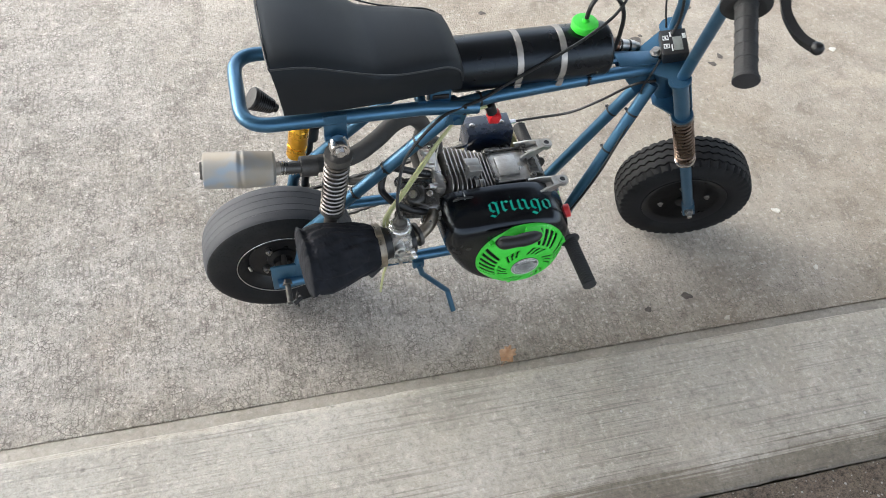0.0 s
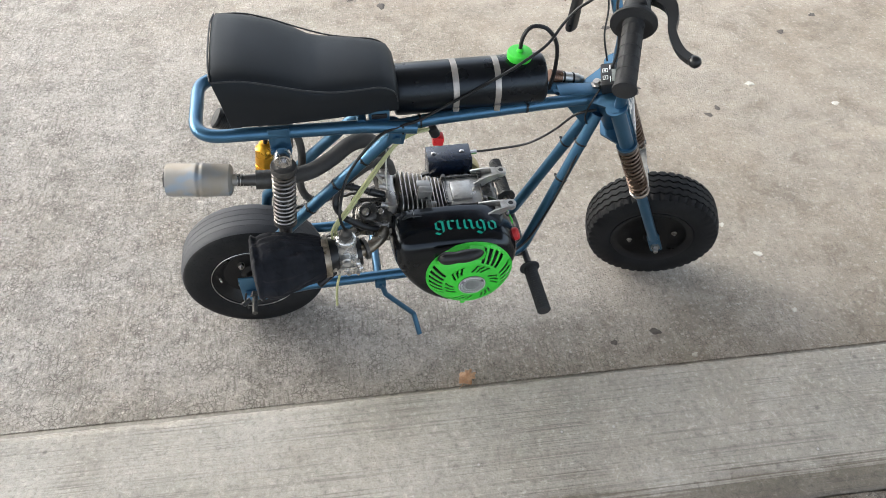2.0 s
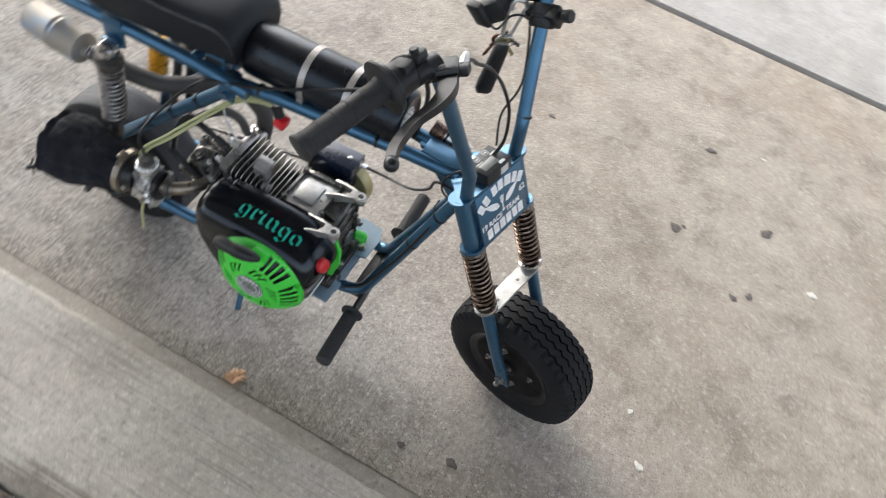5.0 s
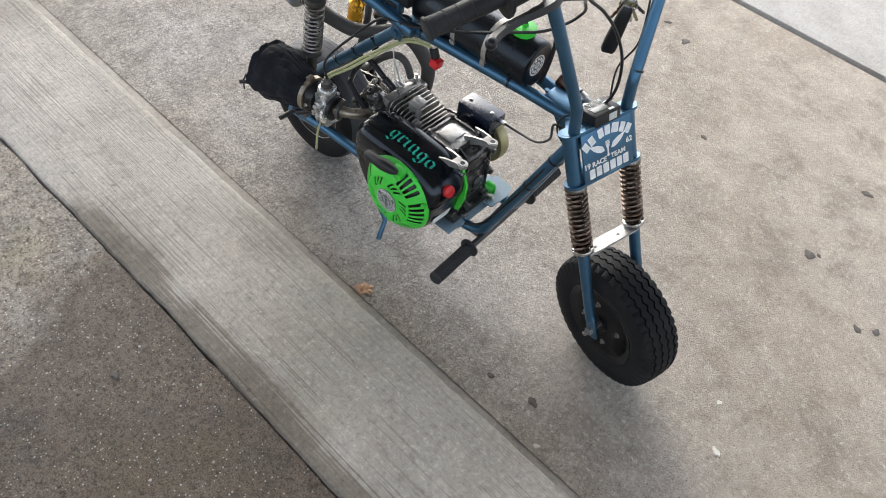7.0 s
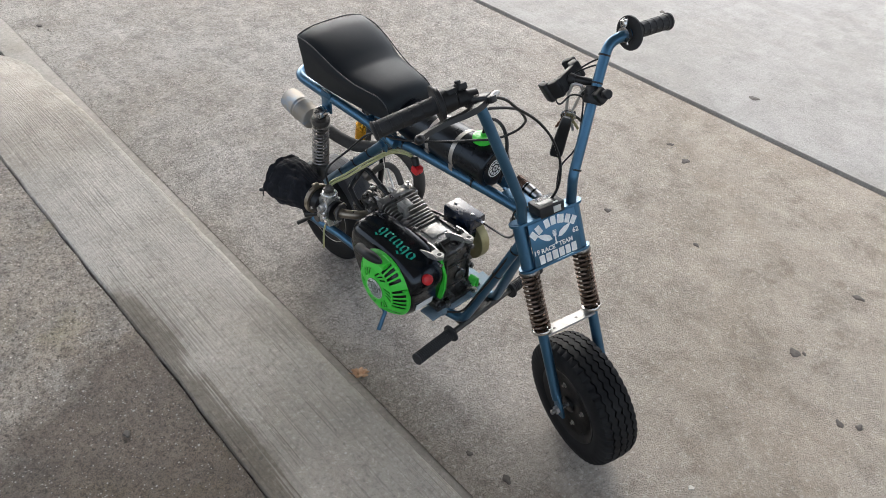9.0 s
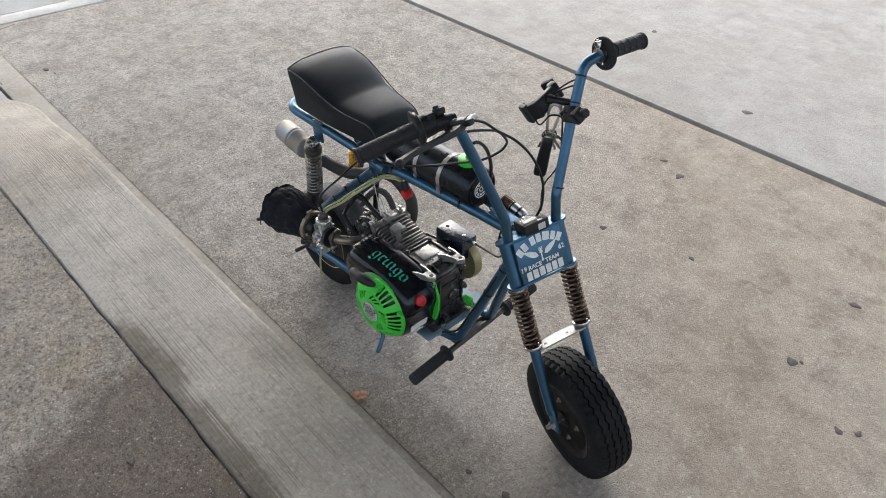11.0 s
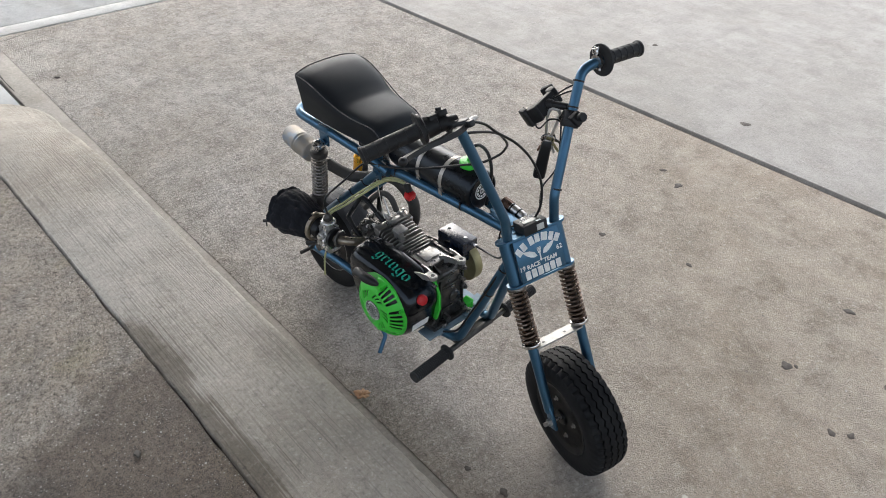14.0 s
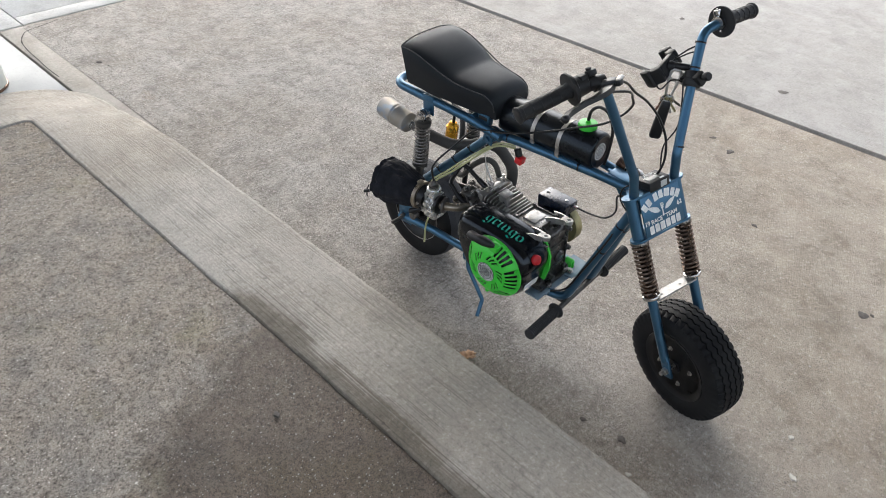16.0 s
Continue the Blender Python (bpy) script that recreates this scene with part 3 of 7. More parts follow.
def kerb_sweep(bm):
    """The kerb: one rounded section swept along the walk's edge, sloping down to the driveway at its corner."""
    us = [12.0 - 0.3 * i for i in range(30)] + [3.0 - 0.02 * i for i in range(256)]
    path = [(u, inner_line(u), (0, 1), 1.0, 0.5 * min(1.0, max(0.0, (-1.55 - u) / 0.57))) for u in us]
    v1 = inner_line(-2.12)
    for i in range(1, 19):
        a = radians(90 + 5 * i)
        path.append((-2.12 + 0.04 * math.cos(a), v1 - 0.04 + 0.04 * math.sin(a), (math.cos(a), math.sin(a)), 1 + 0.79 * math.sin(math.pi * i / 36) ** 1.6, min(1.0, 0.5 + 0.5 * i / 9)))
    path += [(-2.16, v1 - 0.04 - 0.3 * i, (-1, 0), 1.79, 1.0) for i in range(1, 26)]
    sect = [(0.0, 0.02), (0.0, 0.134), (0.005, 0.1400)] + [(0.05 * i, 0.141 + 0.004 * math.sin(i * 0.6)) for i in range(1, 7)]
    sect += [(0.334 + 0.018 * math.sin(radians(a)), 0.124 + 0.018 * math.cos(radians(a))) for a in (0, 20, 40, 60, 80)] + [(0.357, 0.06), (0.366, -0.02)]
    n = len(sect)
    verts, faces = [], []
    for k, (u, v, (du, dv), wide, ramp) in enumerate(path):
        ramp = ramp * ramp * (3 - 2 * ramp)
        base = -0.599 - 0.003 * min(1.0, max(0.0, (-0.2 - u) / 0.3)) - v if dv == 1 else 0.0
        wob = 0.0015 * noise.noise((u * 2.0, v * 2.0, 0)) + 0.0025 * noise.noise((u * 14.0, v * 14.0, 0)) - 0.004 * max(0, noise.noise((u * 33.0, 4, 1)) - 0.15)
        rag = 0.004 * noise.noise((u * 22.0, v * 22.0, 5)) + 0.006 * max(0, noise.noise((u * 7.0, v * 7.0, 9)))
        for d, z in sect:
            off = d * wide + (wob + base * d / 0.36 if d > 0.2 else rag if d < 0.01 else 0)
            fall = 1 - ramp * (0.93 if z > 0.05 else 0) * min(1.0, max(0.0, (d - 0.02) / 0.31))
            verts.append((u + du * off, v + dv * off, z * fall + (0.002 * noise.noise((u * 9.0, d * 30.0, 2)) if d > 0.01 else 0)))
    for k in range(len(path) - 1):
        faces += [(k * n + j, k * n + j + 1, (k + 1) * n + j + 1, (k + 1) * n + j) for j in range(n - 1)]
    add(bm, verts, faces)


kerb = made("kerb", kerb_sweep, M_KERB)
kerb.matrix_world = KERB
tagged(kerb, "broomed grey concrete kerb with a rounded edge", "kerb", kind="structure")
walk_slab = made("walkway", lambda bm: plate(bm, [(-2.154, -8.0), (12.0, -8.0), (12.0, inner_line(12) - 0.003)] + [(6.0 - 0.01 * i, inner_line(6.0 - 0.01 * i) - 0.003 - 0.003 * abs(noise.noise((i * 0.21, 3, 0))) - 0.009 * max(0, noise.noise((i * 0.06, 8, 0)))) for i in range(814)] + [(-2.154, -0.625)], (0, 0, -0.02), (1, 0, 0), (0, 1, 0), 0.155), M_WALK, smooth=0)
walk_slab.matrix_world = KERB
tagged(walk_slab, "dark damp aggregate walkway with pale stone chips", "pavement", kind="structure")


def crack_line(bm):
    """A curved hairline crack at the far corner of the driveway."""
    line = spline([(-2.80, -0.273, 0), (-2.95, -0.275, 0), (-3.09, -0.269, 0), (-3.224, -0.265, 0), (-3.379, -0.245, 0), (-3.48, -0.198, 0), (-3.518, -0.159, 0), (-3.548, -0.05, 0), (-3.575, 0.024, 0)], 8)
    verts, faces = [], []
    for k, p in enumerate(line):
        w = 0.003 + 0.003 * noise.noise((k * 0.4, 2, 0))
        a, b = line[max(k - 1, 0)], line[min(k + 1, len(line) - 1)]
        n = V((-(b - a).y, (b - a).x, 0)).normalized()
        verts += [p + n * w + V((0, 0, 0.0012)), p - n * w + V((0, 0, 0.0012))]
    add(bm, verts, [(2 * k, 2 * k + 1, 2 * k + 3, 2 * k + 2) for k in range(len(line) - 1)])


crack = made("pavement_crack", lambda bm: crack_line(bm), M_JOINT)
crack.matrix_world = KERB
tagged(crack, "dark curved crack in the driveway corner", "crack", kind="structure")

# a plain unseen canopy, added overhead to shade the near ground; open all round
M_WALL = mat("grey_stucco", (0.30, 0.30, 0.29), 0.85, other=(0.25, 0.25, 0.24), scale=3, bump=0.4, fine=120)
canopy = made("unseen_canopy", lambda bm: box(bm, (0, 0.0, 4.4), (16, 7.0, 0.2), edge=0.02), M_WALL)
canopy.matrix_world = KERB
tagged(canopy, "unseen grey canopy added to shade driveway and walkway", "ceiling", kind="structure")

# ---- small things on the ground ----


def blot(name, x, y, r, material, label, category, group, z=0.0, seed=0, tall=0.0015):
    rnd = random.Random(seed)
    k, ph = 14, rnd.random() * 6
    rim = [(r * (1 + 0.22 * math.sin(2 * a + ph) + 0.12 * math.sin(5 * a + ph * 2) + rnd.uniform(-0.08, 0.08)) * math.cos(a),
            r * (0.75 + 0.2 * math.sin(3 * a + ph)) * math.sin(a)) for a in (2 * math.pi * i / k for i in range(k))]
    bm = bmesh.new()
    verts = [(a, b, 0) for a, b in rim] + [(a * 0.8, b * 0.8, tall) for a, b in rim] + [(0, 0, tall * 1.2)]
    faces = [(i, (i + 1) % k, k + (i + 1) % k, k + i) for i in range(k)] + [(k + i, k + (i + 1) % k, 2 * k) for i in range(k)]
    add(bm, verts, faces)
    ob = part(name, bm, material)
    ob.matrix_world = pose(x, y, z, 0, 0, rnd.uniform(0, 360))
    return tagged(ob, label, category, group)


for i, (x, y, r) in enumerate([(0.79, 0.817, 0.021), (0.053, 1.546, 0.02), (0.029, 2.273, 0.026), (1.059, 0.938, 0.02), (0.426, -0.12, 0.013), (0.309, -0.125, 0.01), (0.006, 1.03, 0.016), (1.635, 1.506, 0.024), (1.028, 0.672, 0.012), (1.493, 1.034, 0.016), (1.677, 1.113, 0.015), (0.852, 1.209, 0.018), (0.814, 0.834, 0.008), (-0.054, 1.618, 0.014), (0.983, 0.645, 0.013), (-0.779, 2.872, 0.02), (0.337, 1.078, 0.012)]):
    blot("gum_spot", x, y, r, M_GUM, "flattened dark old gum spot on the concrete", "gum spot", "gum spots", z=0.0045 if y > 2.05 else 0.0005, seed=i)
for i, (x, y, r) in enumerate([(1.207, 0.767, 0.016), (0.821, 0.053, 0.011), (0.491, -0.208, 0.009), (0.812, -0.146, 0.009), (0.776, 0.178, 0.009), (1.023, 1.262, 0.007), (1.438, 0.601, 0.014), (-0.596, -0.02, 0.004)]):
    blot("pale_chip", x, y, r, M_CHIP, "small flat whitish chip on the concrete", "debris", "pale chips", z=0.0005, seed=50 + i, tall=0.003)
for i, (x, y, r) in enumerate([(-2.822, 0.304, 0.015), (-2.747, 0.312, 0.006)]):
    blot("dry_twig", x, y, r, M_GUM, "small dark dry twig on the concrete", "twig", "", z=0.001, seed=80 + i, tall=0.004)
blot("dark_pebble", -0.25, -0.715, 0.010, M_GUM, "small black pebble on the walkway", "pebble", "", z=0.136, seed=90, tall=0.006)


def oak_leaf(bm):
    rnd = random.Random(4)
    out = []
    for i in range(40):
        a = 2 * math.pi * i / 40
        lobe = abs(math.sin(2.5 * a + 0.4)) ** 0.55
        r = 0.0165 + 0.0075 * lobe + 0.0022 * math.sin(9 * a) + rnd.uniform(-0.0012, 0.0012)
        out.append((r * math.cos(a) * 1.18, r * math.sin(a) * 0.92))
    lift = lambda x, y: 0.004 + 9.0 * (x * x + 0.6 * y * y) + 0.003 * math.sin(x * 220) + rnd.uniform(0, 0.002)
    verts = [(x, y, lift(x, y)) for x, y in out] + [(x * 0.5, y * 0.5, lift(x * 0.5, y * 0.5)) for x, y in out] + [(0, 0, 0.004)]
    faces = [(i, (i + 1) % 40, 40 + (i + 1) % 40, 40 + i) for i in range(40)] + [(40 + i, 40 + (i + 1) % 40, 80) for i in range(40)]
    add(bm, verts, faces)


leaf = made("fallen_leaf", lambda bm: oak_leaf(bm), M_LEAF)
leaf.modifiers.new("thick", "SOLIDIFY").thickness = 0.0007
leaf.matrix_world = pose(-0.081, -0.135, -0.002, 0, 0, 40) @ Matrix.Scale(0.88, 4)
tagged(leaf, "curled dry tan leaf lying beside the kerb", "leaf")
made("stalk", lambda bm: tube(bm, [(-0.015, 0, 0.006), (-0.028, -0.004, 0.004), (-0.04, -0.002, 0.005)], 0.0007, 5), M_LEAF, leaf)

# ---- white column at the kerb end ----
column = new("white_column")
column.matrix_world = KERB @ pose(-2.93, -0.63, 0.006)
tagged(column, "white painted steel column with rust at its base", "column")
made("shaft", lambda bm: lathe(bm, (0, 0, 0), (0, 0, 1), [(0, 0.152), (0.02, 0.152), (0.03, 0.15), (3.2, 0.15)], 40), M_WHITE, column)
made("rust_collar", lambda bm: lathe(bm, (0, 0, 0), (0, 0, 1), [(0.001, 0.156), (0.012, 0.156), (0.013, 0.150)], 40), M_COPPER, column, "rusty base collar")

# ---- the mini bike ----
BIKE = pose(0, 0.143, 0, 1, 0, -5.5)
bike = new("mini_bike")
bike.matrix_world = BIKE
tagged(bike, "blue tube-frame mini bike with black seat and lime green engine cover", "mini bike")
FORK = Matrix(((0.8838, 0.2496, -0.3998, 0.482), (-0.2741, 0.9617, -0.0057, 0.010), (0.3792, 0.1134, 0.9275, 0.174), (0, 0, 0, 1)))
MID = -0.012  # middle of the fork across
TUBE = 0.0128

# frame
RAIL = [(-0.145, -0.076, 0.628), (-0.25, -0.080, 0.645), (-0.557, -0.090, 0.661), (-0.557, 0.090, 0.661), (-0.25, 0.080, 0.645), (-0.145, 0.076, 0.628)]
made("seat_loop", lambda bm: tube(bm, rounded(RAIL[:1] + [RAIL[1]] + RAIL[2:4] + [RAIL[4]] + RAIL[5:], 0.05, 8), TUBE), M_BLUE, bike, "blue tube loop round the seat")
for s in (-1, 1):
    made("top_rail", lambda bm: tube(bm, rounded([(-0.195, 0.062 * s, 0.622), (-0.10, 0.050 * s, 0.624), (0.13, 0.026 * s, 0.617), (0.235, 0.014 * s, 0.610)], 0.2), TUBE), M_BLUE, bike)
    made("down_tube", lambda bm: tube(bm, rounded([(0.252, 0.012 * s, 0.565), (0.112, 0.062 * s, 0.200), (-0.05, 0.082 * s, 0.188), (-0.40, 0.088 * s, 0.190), (-0.545, 0.095 * s, 0.180)], 0.05, 8), TUBE), M_BLUE, bike)
    made("seat_strut", lambda bm: tube(bm, [(-0.185, 0.070 * s, 0.615), (-0.475, 0.080 * s, 0.330), (-0.50, 0.082 * s, 0.20)], TUBE), M_BLUE, bike)
    made("junction_lug", lambda bm: (cyl(bm, (-0.19, 0.058 * s, 0.632), (-0.19, 0.058 * s, 0.600), 0.018, edge=0.002), box(bm, (-0.185, 0.083 * s, 0.612), (0.034, 0.006, 0.030), (0, 12, 0), 0.003),
                                 cyl(bm, (-0.185, 0.086 * s, 0.612), (-0.185, 0.093 * s, 0.612), 0.0085, n=6)), M_BLUE, bike)
    made("seat_tab", lambda bm: box(bm, (-0.215, 0.062 * s, 0.655), (0.04, 0.02, 0.032), edge=0.003), M_BLUE, bike)
    made("shock_mount", lambda bm: (box(bm, (-0.405, 0.094 * s, 0.640), (0.040, 0.006, 0.058), edge=0.002), box(bm, (-0.405, 0.100 * s, 0.622), (0.040, 0.018, 0.005), edge=0.002)), M_BLUE, bike)
    made("axle_plate", lambda bm: box(bm, (-0.530, 0.087 * s, 0.195), (0.055, 0.006, 0.085), edge=0.002), M_BLUE, bike)
made("seat_crossbar", lambda bm: tube(bm, [(-0.25, -0.08, 0.652), (-0.25, 0.08, 0.652)], 0.010), M_BLUE, bike)
made("lower_crossbar", lambda bm: tube(bm, [(-0.24, -0.085, 0.19), (-0.24, 0.085, 0.19)], 0.010), M_BLUE, bike)
made("neck_gusset", lambda bm: (plate(bm, [(0.15, 0.627), (0.252, 0.622), (0.268, 0.545), (0.225, 0.535)], (0, -0.004, 0), (1, 0, 0), (0, 0, 1), -0.008),
                                box(bm, (0.215, 0, 0.624), (0.11, 0.038, 0.005), (0, 2, 0), 0.002)), M_BLUE, bike)
made("head_tube", lambda bm: lathe(bm, (-0.028, MID, 0.385), (0, 0, 1), [(0, 0.019), (0.003, 0.021), (0.107, 0.021), (0.11, 0.019)], 24), M_BLUE, bike, m=FORK)
mount = made("engine_plate", lambda bm: (box(bm, (-0.03, 0, 0.2055), (0.20, 0.19, 0.006), edge=0.002), box(bm, (0.042, -0.108, 0.2055), (0.050, 0.040, 0.006), edge=0.002)), M_PLATEBLUE, bike, "flat blue engine mounting plate")
made("plate_wing", lambda bm: plate(bm, [(0.02, 0.004), (0.082, 0.010), (0.086, 0.070), (0.074, 0.100), (0.02, 0.104)], (0, 0, 0.2095), (1, 0, 0), (0, 1, 0), 0.004), M_PLATEBLUE, mount)
for x, y in ((0.052, -0.062), (0.060, 0.030)):
    made("plate_bolt", lambda bm: (cyl(bm, (x, y, 0.2085), (x, y, 0.222), 0.0075, n=6), cyl(bm, (x, y, 0.2085), (x, y, 0.216), 0.010, n=16)), M_BOLT, mount)
made("kickstand", lambda bm: (tube(bm, rounded([(-0.236, -0.098, 0.185), (-0.226, -0.104, 0.140), (-0.159, -0.108, 0.050), (-0.149, -0.142, 0.0075)], 0.014), 0.0065, 10),
                              box(bm, (-0.236, -0.096, 0.180), (0.026, 0.022, 0.024), edge=0.003), cyl(bm, (-0.236, -0.112, 0.178), (-0.236, -0.092, 0.178), 0.006, n=6)), M_BLUE, bike)

# foot pegs
made("peg_bar", lambda bm: (tube(bm, [(0.113, 0.150, 0.199), (0.124, -0.150, 0.190)], 0.008), box(bm, (0.105, 0.0, 0.190), (0.03, 0.14, 0.012), edge=0.002)), M_DARKMET, bike, "dark steel foot peg bar")
for y0, y1, z0, z1, x0, x1 in ((-0.112, -0.240, 0.192, 0.187, 0.122, 0.127), (0.118, 0.246, 0.198, 0.202, 0.114, 0.110)):
    a, b = V((x0, y0, z0)), V((x1, y1, z1))
    peg = made("foot_peg", lambda bm: lathe(bm, a, b - a, [(0, 0.013), (0.0, 0.024), (0.004, 0.024), (0.006, 0.0155)] + [(0.008 + 0.006 * i + d, 0.0150 + (0.0012 if d in (0.001, 0.004) else 0)) for i in range(19) for d in (0, 0.001, 0.004, 0.005)] + [(0.126, 0.0165), (0.129, 0.014)], 22), M_GRIP, bike, "ribbed black rubber foot peg")

# seat
def seat_shape(bm):
    """A saddle lofted from cross-sections, high and wide at the back."""
    spans = [(-0.503, 0.800, 0.104), (-0.490, 0.804, 0.104), (-0.45, 0.799, 0.103), (-0.40, 0.785, 0.101), (-0.36, 0.768, 0.097), (-0.335, 0.754, 0.094), (-0.315, 0.750, 0.091), (-0.25, 0.746, 0.081), (-0.21, 0.741, 0.075), (-0.186, 0.732, 0.072), (-0.176, 0.715, 0.069)]
    n = 24
    verts, faces = [], []
    for k, (x, top, w) in enumerate(spans):
        low = 0.683 - 0.018 * (x + 0.5) / 0.32
        lean = 0.016 * (1 - min(1, (x + 0.503) / 0.06))
        ring = []
        for i in range(13):
            s = -1 + 2 * i / 12
            crown = 0.009 * (1 - s * s) - (0.0045 * abs(s) ** 10) - 0.004 * math.exp(-((x + 0.33) / 0.02) ** 2) * (1 - s * s)
            ring.append((x, s * w * (1 - 0.012 * abs(s) ** 8), top - 0.006 + crown))
        ring += [(x + lean * 0.2, w + 0.0020, top - 0.016), (x + lean * 0.6, w * 0.985, (top + low) / 2), (x + lean, w * 0.955, low + 0.012), (x + lean, w * 0.92, low)]
        ring += [(x + lean, 0.3 * w, low - 0.001), (x + lean, 0.0, low - 0.001), (x + lean, -0.3 * w, low - 0.001)]
        ring += [(x + lean, -w * 0.92, low), (x + lean, -w * 0.955, low + 0.012), (x + lean * 0.6, -w * 0.985, (top + low) / 2), (x + lean * 0.2, -w - 0.0020, top - 0.016)]
        verts += ring
    n = len(verts) // len(spans)
    for k in range(len(spans) - 1):
        faces += [(k * n + j, k * n + (j + 1) % n, (k + 1) * n + (j + 1) % n, (k + 1) * n + j) for j in range(n)]
    faces += [tuple(range(n)), tuple(range(len(verts) - n, len(verts)))]
    add(bm, verts, faces)
    bmesh.ops.bevel(bm, geom=[e for e in bm.edges if e.calc_face_angle(0) > 0.9], offset=0.004, segments=2, affect="EDGES")


seat = made("seat", lambda bm: seat_shape(bm), M_VINYL, bike, "black vinyl saddle, raised at the back", smooth=60)
for s in (-1, 1):
    made("piping", lambda bm: tube(bm, spline([(-0.500, 0.105 * s, 0.790), (-0.45, 0.105 * s, 0.788), (-0.40, 0.103 * s, 0.773), (-0.35, 0.098 * s, 0.754), (-0.30, 0.091 * s, 0.739), (-0.25, 0.083 * s, 0.733), (-0.21, 0.077 * s, 0.730), (-0.185, 0.074 * s, 0.715), (-0.178, 0.071 * s, 0.690)]), 0.0016, 6), M_PIPING, seat)
made("rear_piping", lambda bm: tube(bm, spline([(-0.502, -0.103, 0.792), (-0.505, -0.05, 0.803), (-0.505, 0.05, 0.803), (-0.502, 0.103, 0.792)]), 0.0016, 6), M_PIPING, seat)
made("seat_post", lambda bm: (cyl(bm, (-0.205, 0, 0.61), (-0.205, 0, 0.672), 0.011), box(bm, (-0.215, 0, 0.660), (0.03, 0.15, 0.010), edge=0.002)), M_BLACK, bike)

# fuel tank
TA, TB = V((-0.182, 0.0, 0.663)), V((0.122, 0.0, 0.664))
tank = made("fuel_tank", lambda bm: lathe(bm, TA, TB - TA, [(0, 0.038), (0.001, 0.046), (0.004, 0.049), (0.010, 0.0505), (0.294, 0.0505), (0.300, 0.049), (0.303, 0.046), (0.304, 0.042), (0.300, 0.037), (0.299, 0.01)], 48), M_TANK, bike, "black cylindrical fuel tank")
for x in (-0.062, 0.021):
    made("tank_strap", lambda bm: lathe(bm, (x - 0.006, 0, 0.6635), (1, 0, 0), [(0, 0.0504), (0.0003, 0.0514), (0.0117, 0.0514), (0.012, 0.0504)], 48), M_STRAP, tank, "thin dull steel strap")
    made("strap_tail", lambda bm: (box(bm, (x, -0.0475, 0.628), (0.012, 0.0015, 0.034), (8, 0, 0)), box(bm, (x, 0.0475, 0.628), (0.012, 0.0015, 0.034), (-8, 0, 0)), box(bm, (x, 0, 0.606), (0.012, 0.07, 0.0015))), M_STRAP, tank)
made("filler_cap", lambda bm: (lathe(bm, (0.070, 0.004, 0.711), (0, 0, 1), [(0, 0.019), (0.002, 0.0245), (0.013, 0.0250), (0.016, 0.0235), (0.0172, 0.018), (0.0172, 0.007), (0.022, 0.006), (0.023, 0.004)], 30)), M_GREEN, tank, "lime green screw cap")
made("vent_hose", lambda bm: tube(bm, spline([(0.070, 0.004, 0.732), (0.074, 0.006, 0.760), (0.092, 0.012, 0.775), (0.122, 0.010, 0.768), (0.143, 0.004, 0.735), (0.145, -0.002, 0.685), (0.138, -0.004, 0.636)]), 0.0042, 8), M_BLACK, tank, "black vent hose")


def roundel(bm, r):
    o, n = V((0.1225, 0, 0.664)), 40
    for r0, r1, gap in ((r * 0.86, r, 0), (r * 0.5, r * 0.76, 1), (r * 0.12, r * 0.36, 1)):
        for i in range(n):
            if gap and i % 4 == 3:
                continue
            a, b = 2 * math.pi * i / n, 2 * math.pi * (i + 1) / n
            add(bm, [o + V((0.0, rr * math.cos(t), rr * math.sin(t))) for rr, t in ((r0, a), (r1, a), (r1, b), (r0, b))], [(0, 1, 2, 3)])


made("roundel", lambda bm: roundel(bm, 0.023), M_WHITEINK, tank, "white round emblem", m=pose(-0.0035, 0, 0), smooth=0)
FA, FB2 = V((0.158, 0.043, 0.631)), V((0.226, 0.047, 0.612))
fax = FB2 - FA
torch = made("chrome_canister", lambda bm: lathe(bm, FA, fax, [(0.018, 0.0), (0.018, 0.0105), (0.020, 0.0125), (0.060, 0.0125), (0.062, 0.0105), (0.0725, 0.0095), (0.074, 0.0)], 26), M_STEEL, bike, "small bright steel canister with a copper head")
made("canister_head", lambda bm: [lathe(bm, FA + fax.normalized() * (0.0044 * i - 0.006), fax, [(0, 0.0), (0.0, 0.0135), (0.0030, 0.0142), (0.0042, 0.0125), (0.0043, 0.0)], 24) for i in range(6)], M_COPPER, torch, "ribbed copper head")
for d in (0.022, 0.044):
    made("canister_clamp", lambda bm: (lathe(bm, FA + fax.normalized() * d, fax, [(0, 0.0124), (0, 0.0136), (0.004, 0.0136), (0.004, 0.0124)], 24), box(bm, FA + fax.normalized() * (d + 0.002) + V((0, -0.006, -0.016)), (0.005, 0.010, 0.010), edge=0.001)), M_BLACK, torch, "black band clamp")

